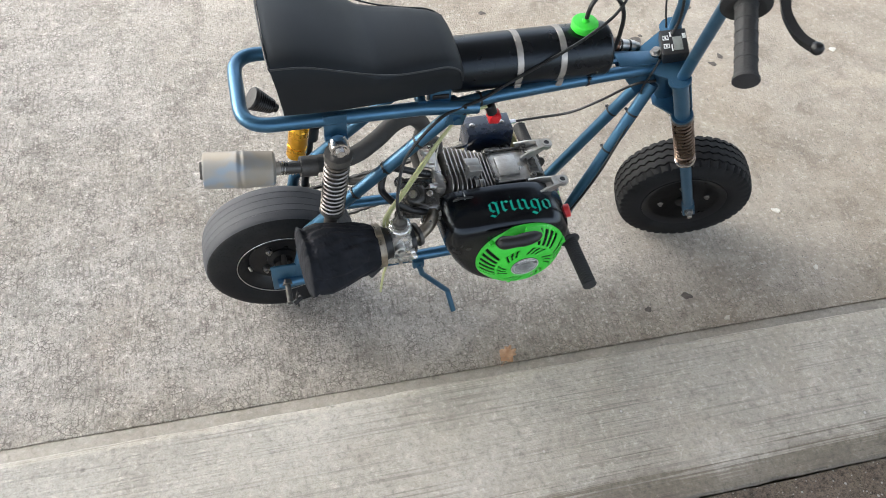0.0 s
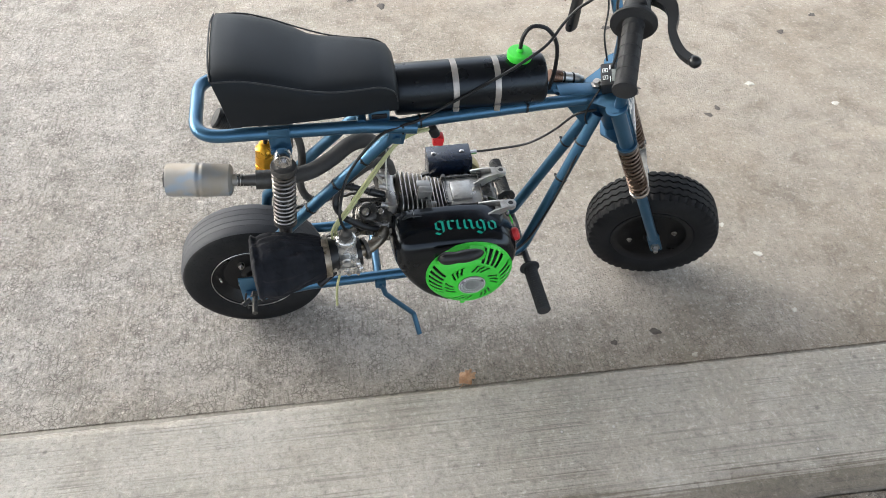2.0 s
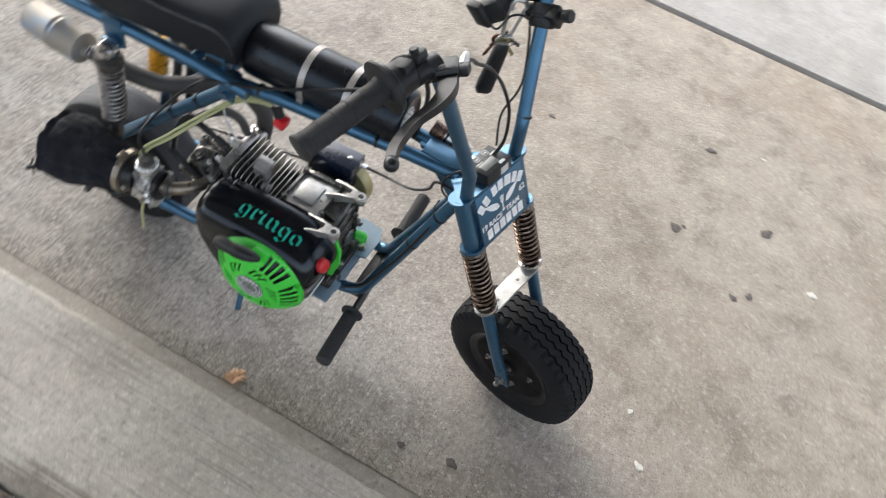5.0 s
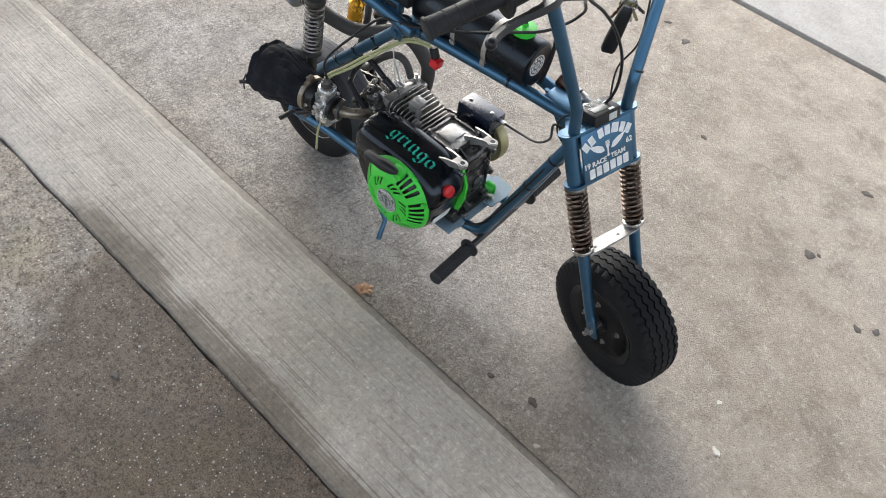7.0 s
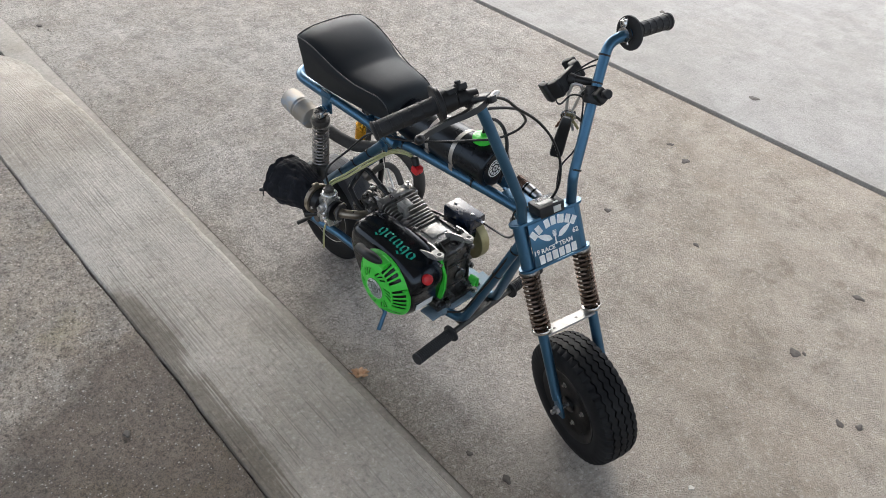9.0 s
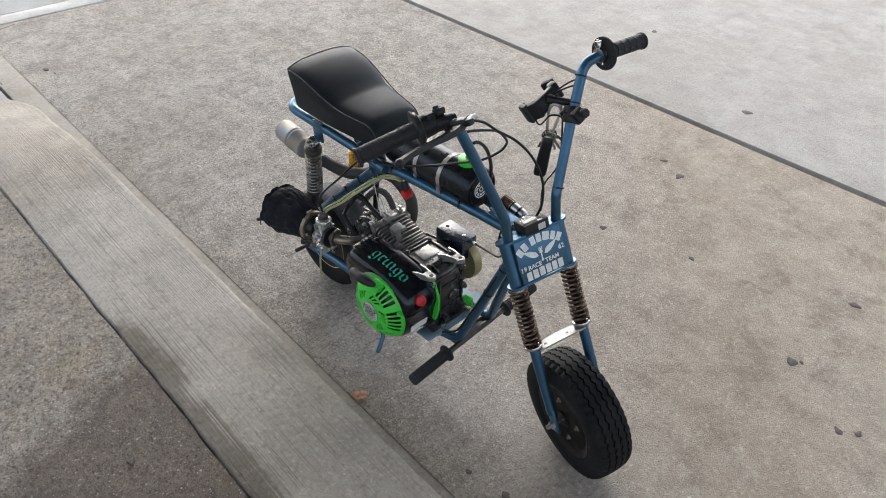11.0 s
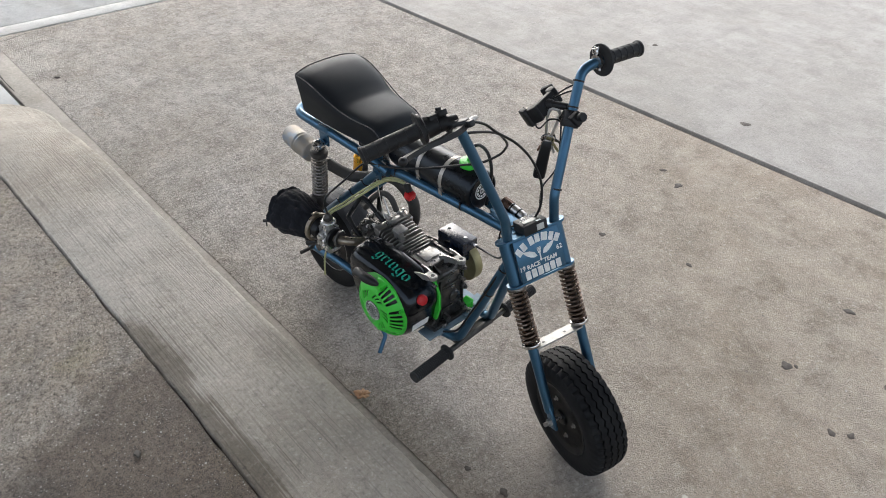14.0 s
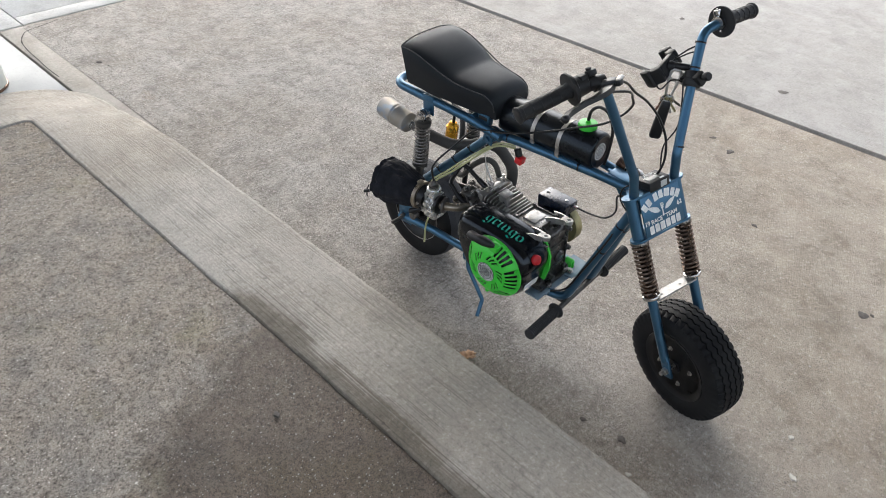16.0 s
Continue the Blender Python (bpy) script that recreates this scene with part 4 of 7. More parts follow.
# front fork
for s in (-0.070, 0.070):
    b = MID + s
    out = -1 if s < 0 else 1
    made("lower_leg", lambda bm: (tube(bm, [(0, b, 0.225), (0, b, 0.05), (0, b, 0.034)], 0.0125, 16, radii=[0.0125, 0.0125, 0.012]), box(bm, (0, b, 0.012), (0.030, 0.009, 0.062), edge=0.003), box(bm, (0, b, 0.040), (0.027, 0.015, 0.02), edge=0.005)), M_BLUE, bike, m=FORK)
    made("fork_tube", lambda bm: cyl(bm, (0, b, 0.215), (0, b, 0.395), 0.0105, n=18), M_RUSTTUBE, bike, "dark inner fork tube", m=FORK)
    made("dust_sleeve", lambda bm: [lathe(bm, (0, b, 0.236 + 0.0112 * i), (0, 0, 1), [(0, 0.0108), (0.001, 0.0148), (0.008, 0.0150), (0.0092, 0.0108)], 22) for i in range(3)], M_COPPER, bike, "copper-brown sleeve inside the spring", m=FORK)
    sp = made("fork_spring", lambda bm: coil(bm, (0, b, 0.234), (0, b, 0.378), 0.0192, 0.0035, 12.5), M_FORKCOIL, bike, "dark steel coil spring", m=FORK)
    for c in (0.222, 0.374):
        made("spring_seat", lambda bm: lathe(bm, (0, b, c), (0, 0, 1), [(0, 0.018), (0.002, 0.0225), (0.005, 0.0235), (0.009, 0.0225), (0.011, 0.018)], 24), M_CHROME if c < 0.3 else M_SPRING, bike, m=FORK)
    made("upper_leg", lambda bm: cyl(bm, (0, b, 0.388), (0, b, 0.50), 0.0155, n=20), M_BLUE, bike, m=FORK)
    made("axle_nut", lambda bm: (cyl(bm, (0, b + 0.004 * out, 0.004), (0, b + 0.012 * out, 0.004), 0.011, n=6), cyl(bm, (0, b + 0.012 * out, 0.004), (0, b + 0.024 * out, 0.004), 0.006, n=14, edge=0.001)), M_BOLT, bike, m=FORK)
made("fork_brace", lambda bm: (plate(bm, [(-0.018, MID - 0.062), (0.020, MID - 0.066), (0.020, MID + 0.066), (-0.018, MID + 0.062)], (0, 0, 0.216), (1, 0, 0), (0, 1, 0), 0.004)), M_BRACE, bike, "bright flat steel brace between the legs", m=FORK)
# black discs on the brace stand in for the dark of its holes
for y in (-0.040, 0.022):
    made("brace_hole_disc", lambda bm: cyl(bm, (0.004, MID + y, 0.2198), (0.004, MID + y, 0.2208), 0.0036, n=14), M_BLACK, bike, m=FORK)


def clamp_plate(bm, z, back):
    w = 0.070
    ring = [(0.022 * math.cos(a), MID - w + 0.022 * math.sin(a)) for a in (radians(d) for d in range(160, 381, 20))]
    ring += [(0.022 * math.cos(a), MID + w + 0.022 * math.sin(a)) for a in (radians(d) for d in range(-20, 201, 20))]
    plate(bm, ring + [(-back, MID + 0.026), (-back, MID - 0.026)], (0, 0, z), (1, 0, 0), (0, 1, 0), 0.0055)


made("top_clamp", lambda bm: clamp_plate(bm, 0.494, 0.07), M_BLUE, bike, "flat blue top fork clamp", m=FORK)
made("bottom_clamp", lambda bm: clamp_plate(bm, 0.3835, 0.055), M_BLUE, bike, m=FORK)
made("steering_nut", lambda bm: (cyl(bm, (-0.035, MID, 0.4995), (-0.035, MID, 0.511), 0.013, n=6), cyl(bm, (-0.035, MID, 0.511), (-0.035, MID, 0.518), 0.007)), M_BOLT, bike, m=FORK)
badge = made("number_plate", lambda bm: box(bm, (0.020, MID, 0.442), (0.004, 0.122, 0.104), edge=0.0015), M_BLUE, bike, "blue steel front plate with white print", m=FORK)
PX = 0.0226


def on_plate(bm, verts, faces, y, z, tilt=0.0):
    c, s = math.cos(radians(tilt)), math.sin(radians(tilt))
    add(bm, [(PX, MID + y + v[0] * c - v[1] * s, 0.442 + z + v[0] * s + v[1] * c) for v in verts], faces)


def blocks_on_arc(widths, r, top, size):
    """A row of plain printed blocks, each one a part, along an arc."""
    a = -sum(widths) / 2
    for w in widths:
        ang = -(a + w / 2) / r
        a += w
        if w < 0.4 * size:
            continue
        poly = round_poly(w * 0.80, size, size * 0.06, 2)
        made("printed_block", lambda bm: on_plate(bm, [(x, y, 0) for x, y in poly], [tuple(range(len(poly)))], r * math.sin(-ang), top - r + r * math.cos(ang), math.degrees(ang)), M_WHITEINK, badge, m=FORK, smooth=0)


blocks_on_arc([0.0170, 0.0170, 0.007, 0.0165, 0.0165, 0.0215, 0.0155, 0.0165], 0.088, 0.0405, 0.0200)
blocks_on_arc([0.0168, 0.0168, 0.0178, 0.0168, 0.0162, 0.0168], 5.0, -0.0375, 0.0210)
for word, y, z, size, tilt in (("RACE", -0.023, -0.0190, 0.0145, 0), ("TEAM", 0.024, -0.0180, 0.0145, 0), ("19", -0.053, -0.018, 0.016, 0), ("62", 0.053, -0.001, 0.016, 0)):
    lv, lf = letters(word, size, 0.0005)
    made("printed_word", lambda bm: on_plate(bm, lv, lf, y, z, tilt), M_WHITEINK, badge, m=FORK, smooth=0)
WING = [(0.006, -0.004), (0.010, 0.004), (0.020, 0.009), (0.036, 0.012), (0.031, 0.006), (0.027, 0.002), (0.021, -0.002), (0.013, -0.005)]
for s in (-1, 1):
    made("printed_wing", lambda bm: on_plate(bm, [(x * s * 1.25, y * 1.35, 0) for x, y in WING], [tuple(range(len(WING)))], 0, 0.005), M_WHITEINK, badge, m=FORK, smooth=0)


def piston(bm):
    for z, h in ((0.0145, 0.0022), (0.0175, 0.0018), (0.0115, 0.0022)):
        p = round_poly(0.0105, h, h * 0.3, 2)
        on_plate(bm, [(x, y, 0) for x, y in p], [tuple(range(len(p)))], 0, z)
    for w, h, z in ((0.0085, 0.006, 0.007), (0.0035, 0.016, -0.003), (0.0062, 0.0062, -0.0125)):
        p = round_poly(w, h, min(w, h) * 0.4, 4)
        on_plate(bm, [(x, y, 0) for x, y in p], [tuple(range(len(p)))], 0, z)


made("printed_piston", lambda bm: piston(bm), M_WHITEINK, badge, m=FORK, smooth=0)
METER = FORK @ pose(-0.002, MID + 0.006, 0.506, 0, 8, 0)
meter = made("hour_meter", lambda bm: box(bm, (0, 0, 0.004), (0.050, 0.064, 0.026), edge=0.003), M_PLASTIC, bike, "small black box with a pale display", m=METER)
made("front_label", lambda bm: box(bm, (0.0252, 0.012, 0.003), (0.0012, 0.019, 0.015), edge=0.0003), M_SCREEN, meter, "small white label", m=METER)
made("display", lambda bm: box(bm, (0.006, -0.006, 0.0172), (0.017, 0.034, 0.0014), edge=0.0005), M_LCD, meter, m=METER)
made("printed_mark", lambda bm: (box(bm, (0.0195, 0.012, 0.0172), (0.006, 0.012, 0.0006)), box(bm, (-0.006, 0.018, 0.0172), (0.003, 0.012, 0.0006)), box(bm, (-0.0055, -0.016, 0.0172), (0.002, 0.016, 0.0006))), M_WHITEINK, meter, "small white printed marks", m=METER)


def key_outline(bm, y):
    for dx, dy, w, h in ((0.0048, 0, 0.0012, 0.0108), (-0.0048, 0, 0.0012, 0.0108), (0, 0.0048, 0.0108, 0.0012), (0, -0.0048, 0.0108, 0.0012), (0, 0, 0.003, 0.005)):
        box(bm, (-0.0155 + dx, y + dy, 0.0174), (w, h, 0.0008))


for y in (-0.011, 0.010):
    made("key_pad", lambda bm: key_outline(bm, y), M_WHITEINK, meter, m=METER)

# handlebar
BARL = [(0.006, MID + 0.064, 0.496), (0.030, MID + 0.066, 0.560), (0.030, 0.143, 0.720), (0.034, 0.195, 0.812), (0.045, 0.245, 0.818), (0.030, 0.352, 0.811)]
BARR = [(0.006, MID - 0.064, 0.496), (0.030, MID - 0.068, 0.555), (0.078, -0.135, 0.735), (0.098, -0.160, 0.812), (0.088, -0.215, 0.822), (0.064, -0.350, 0.808)]
for pts in (BARL, BARR):
    made("handlebar", lambda bm: tube(bm, rounded(pts, 0.045, 8), 0.0115, 14), M_BLUE, bike, m=FORK)


def grip(bm, a, b, flange):
    """A rubber grip: a round flange, raised pads parted by thin ribs, and a fat end."""
    a, b = V(a), V(b)
    x, y, z = basis(b - a)
    h, n, k = (b - a).length, 60, 5
    start, stop = 0.012, h - 0.012
    step = (stop - start) / k
    prof = [(0, 0.012, 0), (0, flange, 0), (0.004, flange, 0), (0.0048, 0.0172, 0), (start - 0.001, 0.0164, 0)]
    for i in range(k):
        d = start + step * i
        prof += [(d, 0.0164, 1), (d + 0.0006, 0.0156, 1), (d + step - 0.0022, 0.0156, 1), (d + step - 0.0016, 0.0164, 1), (d + step - 0.0002, 0.0164, 1)]
    prof += [(stop + 0.001, 0.0160, 0), (h - 0.006, 0.0172, 0), (h - 0.005, 0.0186, 0), (h - 0.001, 0.0186, 0), (h, 0.0165, 0), (h, 0.0005, 0)]
    verts, faces = [], []
    for d, r, pad in prof:
        for j in range(n):
            ang = 2 * math.pi * j / n
            rr = 0.0164 if pad and j % 10 == 0 else r
            verts.append(a + z * d + (x * math.cos(ang) + y * math.sin(ang)) * rr)
    for i in range(len(prof) - 1):
        faces += [(i * n + j, i * n + (j + 1) % n, (i + 1) * n + (j + 1) % n, (i + 1) * n + j) for j in range(n)]
    add(bm, verts, faces + [tuple(range(n))])


made("hand_grip", lambda bm: grip(bm, (0.045, 0.240, 0.818), (0.029, 0.357, 0.811), 0.036), M_GRIP, bike, "black ribbed rubber handlebar grip", m=FORK)
made("hand_grip", lambda bm: grip(bm, (0.084, -0.232, 0.820), (0.062, -0.360, 0.806), 0.036), M_GRIP, bike, "black ribbed rubber throttle grip", m=FORK)
made("bar_clamp", lambda bm: (lathe(bm, (0.045, 0.226, 0.818), (-0.14, 1, 0), [(0, 0.0125), (0, 0.0165), (0.008, 0.0165), (0.008, 0.0125)], 20), box(bm, (0.048, 0.230, 0.842), (0.016, 0.012, 0.014), edge=0.002), cyl(bm, (0.048, 0.230, 0.798), (0.048, 0.230, 0.852), 0.003, n=8)), M_CHROME, bike, "chromed clamp with a bolt", m=FORK)
made("throttle_housing", lambda bm: (lathe(bm, (0.091, -0.196, 0.8215), (-0.16, -1, -0.06), [(0, 0.017), (0.002, 0.021), (0.028, 0.024), (0.032, 0.032), (0.040, 0.033), (0.042, 0.020)], 28), box(bm, (0.094, -0.208, 0.836), (0.026, 0.022, 0.014), (0, 0, 10), 0.004)), M_PLASTIC, bike, "black plastic throttle housing", m=FORK)
made("kill_switch", lambda bm: (box(bm, (0.100, -0.186, 0.840), (0.018, 0.022, 0.014), (0, 0, 10), 0.004), cyl(bm, (0.100, -0.190, 0.846), (0.100, -0.190, 0.852), 0.006, n=14, edge=0.001), lathe(bm, (0.097, -0.178, 0.818), (-0.1, -1, 0), [(0, 0.0125), (0, 0.016), (0.02, 0.016), (0.02, 0.0125)], 20)), M_PLASTIC, bike, m=FORK)


def ribbon(bm, pts, wide, thick, up):
    """A flat bar that follows the points, its width along up."""
    verts, faces = [], []
    for i, p in enumerate(pts):
        p = V(p)
        t = (V(pts[min(i + 1, len(pts) - 1)]) - V(pts[max(i - 1, 0)])).normalized()
        u = (V(up) - t * t.dot(V(up))).normalized()
        s = t.cross(u)
        w = wide[i] if isinstance(wide, list) else wide
        h = thick[i] if isinstance(thick, list) else thick
        verts += [p + u * w / 2 + s * h / 2, p - u * w / 2 + s * h / 2, p - u * w / 2 - s * h / 2, p + u * w / 2 - s * h / 2]
    for i in range(len(pts) - 1):
        faces += [(i * 4 + j, i * 4 + (j + 1) % 4, i * 4 + 4 + (j + 1) % 4, i * 4 + 4 + j) for j in range(4)]
    add(bm, verts, faces + [(0, 1, 2, 3), tuple(len(verts) - 4 + j for j in range(4))])


LEVER = spline([(0.100, -0.150, 0.804), (0.120, -0.164, 0.803), (0.138, -0.188, 0.800), (0.141, -0.214, 0.797), (0.137, -0.246, 0.794), (0.146, -0.288, 0.791), (0.164, -0.315, 0.790)], 5)
lever = made("brake_lever", lambda bm: (ribbon(bm, LEVER, [0.015 - 0.005 * min(1, i / 16) for i in range(len(LEVER))], [0.030 - 0.008 * min(1, i / 10) - 0.0095 * min(1, max(0, i - 9) / 10) for i in range(len(LEVER))], (0, 0, 1)), lathe(bm, (0.157, -0.305, 0.790), (0.6, -0.75, -0.05), [(0, 0.004), (0.003, 0.0078), (0.008, 0.0092), (0.014, 0.0086), (0.018, 0.005), (0.019, 0.001)], 16)), M_BLACK, bike, "black brake lever with a ball end", m=FORK)
made("lever_perch", lambda bm: (box(bm, (0.106, -0.160, 0.808), (0.048, 0.034, 0.017), (0, 0, 42), 0.005), box(bm, (0.124, -0.148, 0.806), (0.030, 0.018, 0.014), (0, 0, 25), 0.004), lathe(bm, (0.098, -0.158, 0.812), (-0.1, -1, 0.1), [(0, 0.0118), (0, 0.0165), (0.024, 0.0165), (0.024, 0.0118)], 20)), M_PLASTIC, bike, "black lever bracket", m=FORK)
made("pivot_bolt", lambda bm: lathe(bm, (0.112, -0.166, 0.816), (0, 0, 1), [(0, 0.0), (0, 0.0065), (0.002, 0.0062), (0.003, 0.004), (0.003, 0.0)], 14), M_DARKMET, bike, m=FORK)
made("cable_adjuster", lambda bm: (cyl(bm, (0.126, -0.142, 0.808), (0.1200, -0.130, 0.8105), 0.0062, n=12), cyl(bm, (0.1200, -0.130, 0.8105), (0.116, -0.122, 0.811), 0.0046, n=10)), M_STEEL, bike, m=FORK)

# phone holder on the left bar
made("holder_clamp", lambda bm: (lathe(bm, (0.030, 0.132, 0.699), (0.0, 0.49, 0.87), [(0, 0.0125), (0, 0.0195), (0.004, 0.0215), (0.014, 0.0215), (0.015, 0.0205), (0.019, 0.0205), (0.020, 0.0215), (0.032, 0.0215), (0.036, 0.0195), (0.036, 0.0125)], 26),
                                 box(bm, (0.052, 0.142, 0.716), (0.020, 0.026, 0.030), (28, 0, 0), 0.004), box(bm, (0.008, 0.140, 0.716), (0.018, 0.020, 0.026), (28, 0, 0), 0.004)), M_PLASTIC, bike, "black plastic bar clamp", m=FORK)
made("clamp_knob", lambda bm: lathe(bm, (0.058, 0.142, 0.719), (1, 0, 0.12), [(0, 0.005), (0.008, 0.006), (0.010, 0.0095), (0.022, 0.011), (0.025, 0.009)], 8), M_PLASTIC, bike, m=FORK)


def jaw_cradle(bm):
    """The back plate of the holder with its ball joint and stem."""
    box(bm, (0, 0, 0), (0.016, 0.062, 0.036), edge=0.004)
    box(bm, (-0.010, 0, 0), (0.008, 0.040, 0.028), edge=0.002)
    cyl(bm, (0.004, 0, 0), (0.018, 0.004, -0.006), 0.013, 0.011, 18, 0.003)
    tube(bm, spline([(0.014, 0.003, -0.004), (0.026, 0.012, -0.016), (0.036, 0.022, -0.030)]), 0.0085, 12)


CRADLE = FORK @ pose(-0.018, 0.116, 0.755, 20, -6, 6)
cradle = made("phone_cradle", lambda bm: jaw_cradle(bm), M_PLASTIC, bike, "empty black plastic phone holder", m=CRADLE)
for q in (-1, 1):
    made("jaw", lambda bm: (box(bm, (-0.006, 0.034 * q, 0), (0.030, 0.020, 0.040), (0, 0, -22 * q), 0.005), box(bm, (-0.028, 0.043 * q, 0), (0.032, 0.015, 0.046), (0, 0, 14 * q), 0.005), box(bm, (-0.038, 0.038 * q, 0), (0.010, 0.016, 0.044), (0, 0, 30 * q), 0.003)), M_PLASTIC, cradle, m=CRADLE)

# ---- keys hanging from the holder ----
HOOK = BIKE @ FORK @ pose(-0.010, 0.128, 0.737)
keys = new("key_ring")
keys.matrix_world = HOOK
tagged(keys, "keys and black fob hanging on a steel carabiner", "keys")
DOWN = HOOK.to_3x3().inverted() @ V((-0.10, -0.06, -1)).normalized()
SIDE = DOWN.cross(HOOK.to_3x3().inverted() @ V((0.55, -0.8, 0.1))).normalized()
FACE = DOWN.cross(SIDE)
kp = lambda d, s=0.0, f=0.0: DOWN * d + SIDE * s + FACE * (f - 0.012)
made("carabiner", lambda bm: tube(bm, rounded([kp(0.0, -0.014), kp(-0.010, -0.008), kp(-0.010, 0.010), kp(0.010, 0.013), kp(0.058, 0.006), kp(0.060, -0.006), kp(0.0, -0.014)], 0.008), 0.0038, 10), M_STEEL, keys, "bright steel carabiner")
for k in range(3):
    made("split_ring", lambda bm: tube(bm, [kp(0.066 + 0.012 * math.cos(a), 0.012 * math.sin(a) + 0.004 * (k - 1), 0.005 * math.sin(a + k * 1.3)) for a in (2 * math.pi * i / 20 for i in range(20))], 0.0012, 6, True), M_CHROME, keys)


def key_shape(bm, ang, off):
    c, s = math.cos(ang), math.sin(ang)
    q = lambda d, w, f=0.0: kp(0.066 + d * c - w * s, d * s + w * c, off + f)
    ring = [q(0.010 - 0.010 * math.cos(a), 0.010 * math.sin(a)) for a in (2 * math.pi * i / 14 for i in range(14))]
    n = len(ring)
    add(bm, ring + [p + FACE * 0.002 for p in ring], [tuple(range(n)), tuple(range(2 * n - 1, n - 1, -1))] + [(i, (i + 1) % n, n + (i + 1) % n, n + i) for i in range(n)])
    ring = [q(0.019, -0.0035), q(0.045, -0.0035), q(0.049, 0.0), q(0.045, 0.0028), q(0.041, 0.0015), q(0.036, 0.0032), q(0.030, 0.0015), q(0.026, 0.0035), q(0.019, 0.0035)]
    n = len(ring)
    add(bm, ring + [p + FACE * 0.002 for p in ring], [tuple(range(n)), tuple(range(2 * n - 1, n - 1, -1))] + [(i, (i + 1) % n, n + (i + 1) % n, n + i) for i in range(n)])


for ang, off, mm, lab in ((-0.75, 0.008, M_BRASS, "brass key"), (-0.50, 0.011, M_STEEL, ""), (0.35, 0.014, M_COPPER, "small reddish key"), (-1.1, 0.017, M_DARKMET, "")):
    made("key", lambda bm: key_shape(bm, ang, off), mm, keys, lab)


def fob_shape(bm):
    ends = [(0.070, 0.008, 0.004), (0.074, 0.011, 0.006), (0.086, 0.0125, 0.0075), (0.150, 0.0150, 0.0085), (0.166, 0.0150, 0.0080), (0.172, 0.012, 0.006)]
    verts, faces = [], []
    for d, w, h in ends:
        verts += [kp(d, x, y - 0.004) for x, y in round_poly(2 * w, 2 * h, h * 0.7, 3)]
    n = len(verts) // len(ends)
    for k in range(len(ends) - 1):
        faces += [(k * n + q, k * n + (q + 1) % n, (k + 1) * n + (q + 1) % n, (k + 1) * n + q) for q in range(n)]
    add(bm, verts, faces + [tuple(range(n)), tuple(range(len(verts) - n, len(verts)))])


made("key_fob", lambda bm: fob_shape(bm), M_BLACK, keys, "long black key fob")

# ---- wheels ----


def tread_tyre(bm, R, w):
    """A block-shouldered tyre with zigzag grooves round it."""
    n = 176
    prof = [(-0.40, 0.60, 0), (-0.47, 0.66, 0), (-0.50, 0.76, 0), (-0.485, 0.86, 0), (-0.455, 0.915, 3), (-0.43, 0.955, 2), (-0.36, 0.975, 2)]
    for g, top in ((-0.27, 0.984), (-0.09, 0.996), (0.09, 0.996), (0.27, 0.984)):
        prof += [(g - 0.022, top, 1), (g - 0.016, top - 0.030, 1), (g + 0.016, top - 0.030, 1), (g + 0.022, top + 0.001, 1)]
    prof += [(0.36, 0.975, 2), (0.43, 0.955, 2), (0.455, 0.915, 3), (0.485, 0.86, 0), (0.50, 0.76, 0), (0.47, 0.66, 0), (0.40, 0.60, 0)]
    k = len(prof)
    verts, faces = [], []
    for i in range(n):
        a = 2 * math.pi * i / n
        zig = (0.0028, 0.0010, -0.0028, -0.0010)[i % 4]
        notch = i % 4 == 0
        for y, r, kind in prof:
            rr, yy = r * R, y * w
            if kind == 1:
                yy += zig
            if kind == 2 and notch:
                rr -= 0.0055
            if kind == 3 and notch:
                yy *= 0.97
                rr -= 0.002
            verts.append((rr * math.cos(a), yy, rr * math.sin(a)))
    for i in range(n):
        b = ((i + 1) % n) * k
        faces += [(i * k + j, i * k + j + 1, b + j + 1, b + j) for j in range(k - 1)]
    add(bm, verts, faces)


def slick_tyre(bm, R, w):
    prof = [(-0.42, 0.58), (-0.48, 0.66), (-0.50, 0.76), (-0.485, 0.86), (-0.45, 0.925), (-0.40, 0.962), (-0.33, 0.982)]
    for g in (-0.22, -0.08, 0.08, 0.22):
        prof += [(g - 0.008, 0.994), (g - 0.004, 0.9915), (g + 0.004, 0.9915), (g + 0.008, 0.995)]
    prof += [(0.33, 0.982), (0.40, 0.962), (0.45, 0.925), (0.485, 0.86), (0.50, 0.76), (0.48, 0.66), (0.42, 0.58)]
    lathe(bm, (0, -0.5 * 0 + 0, 0), (0, 1, 0), [(y * w, r * R) for y, r in prof], 96)


def windowed_disc(bm, r):
    """A pressed disc about the wheel's middle with four rounded windows."""
    n, rings = 96, [0.02, 0.034, 0.046, 0.052, 0.058, 0.064, 0.070, r]
    verts, faces = [], []
    for y in (-0.004, 0.004):
        for q in rings:
            verts += [(q * math.cos(2 * math.pi * i / n), y + (0.006 if 0.04 < q < 0.066 else 0) * (1 if y > 0 else -1), q * math.sin(2 * math.pi * i / n)) for i in range(n)]
    k = len(rings)
    for side in (0, 1):
        for j in range(k - 1):
            for i in range(n):
                mid = (i + 0.5) * 360 / n % 90
                if 2 <= j <= 5 and abs(mid - 45) < (24 if 3 <= j <= 4 else 20):
                    continue
                o = side * k * n
                faces.append((o + j * n + i, o + j * n + (i + 1) % n, o + (j + 1) * n + (i + 1) % n, o + (j + 1) * n + i))
    add(bm, verts, faces)


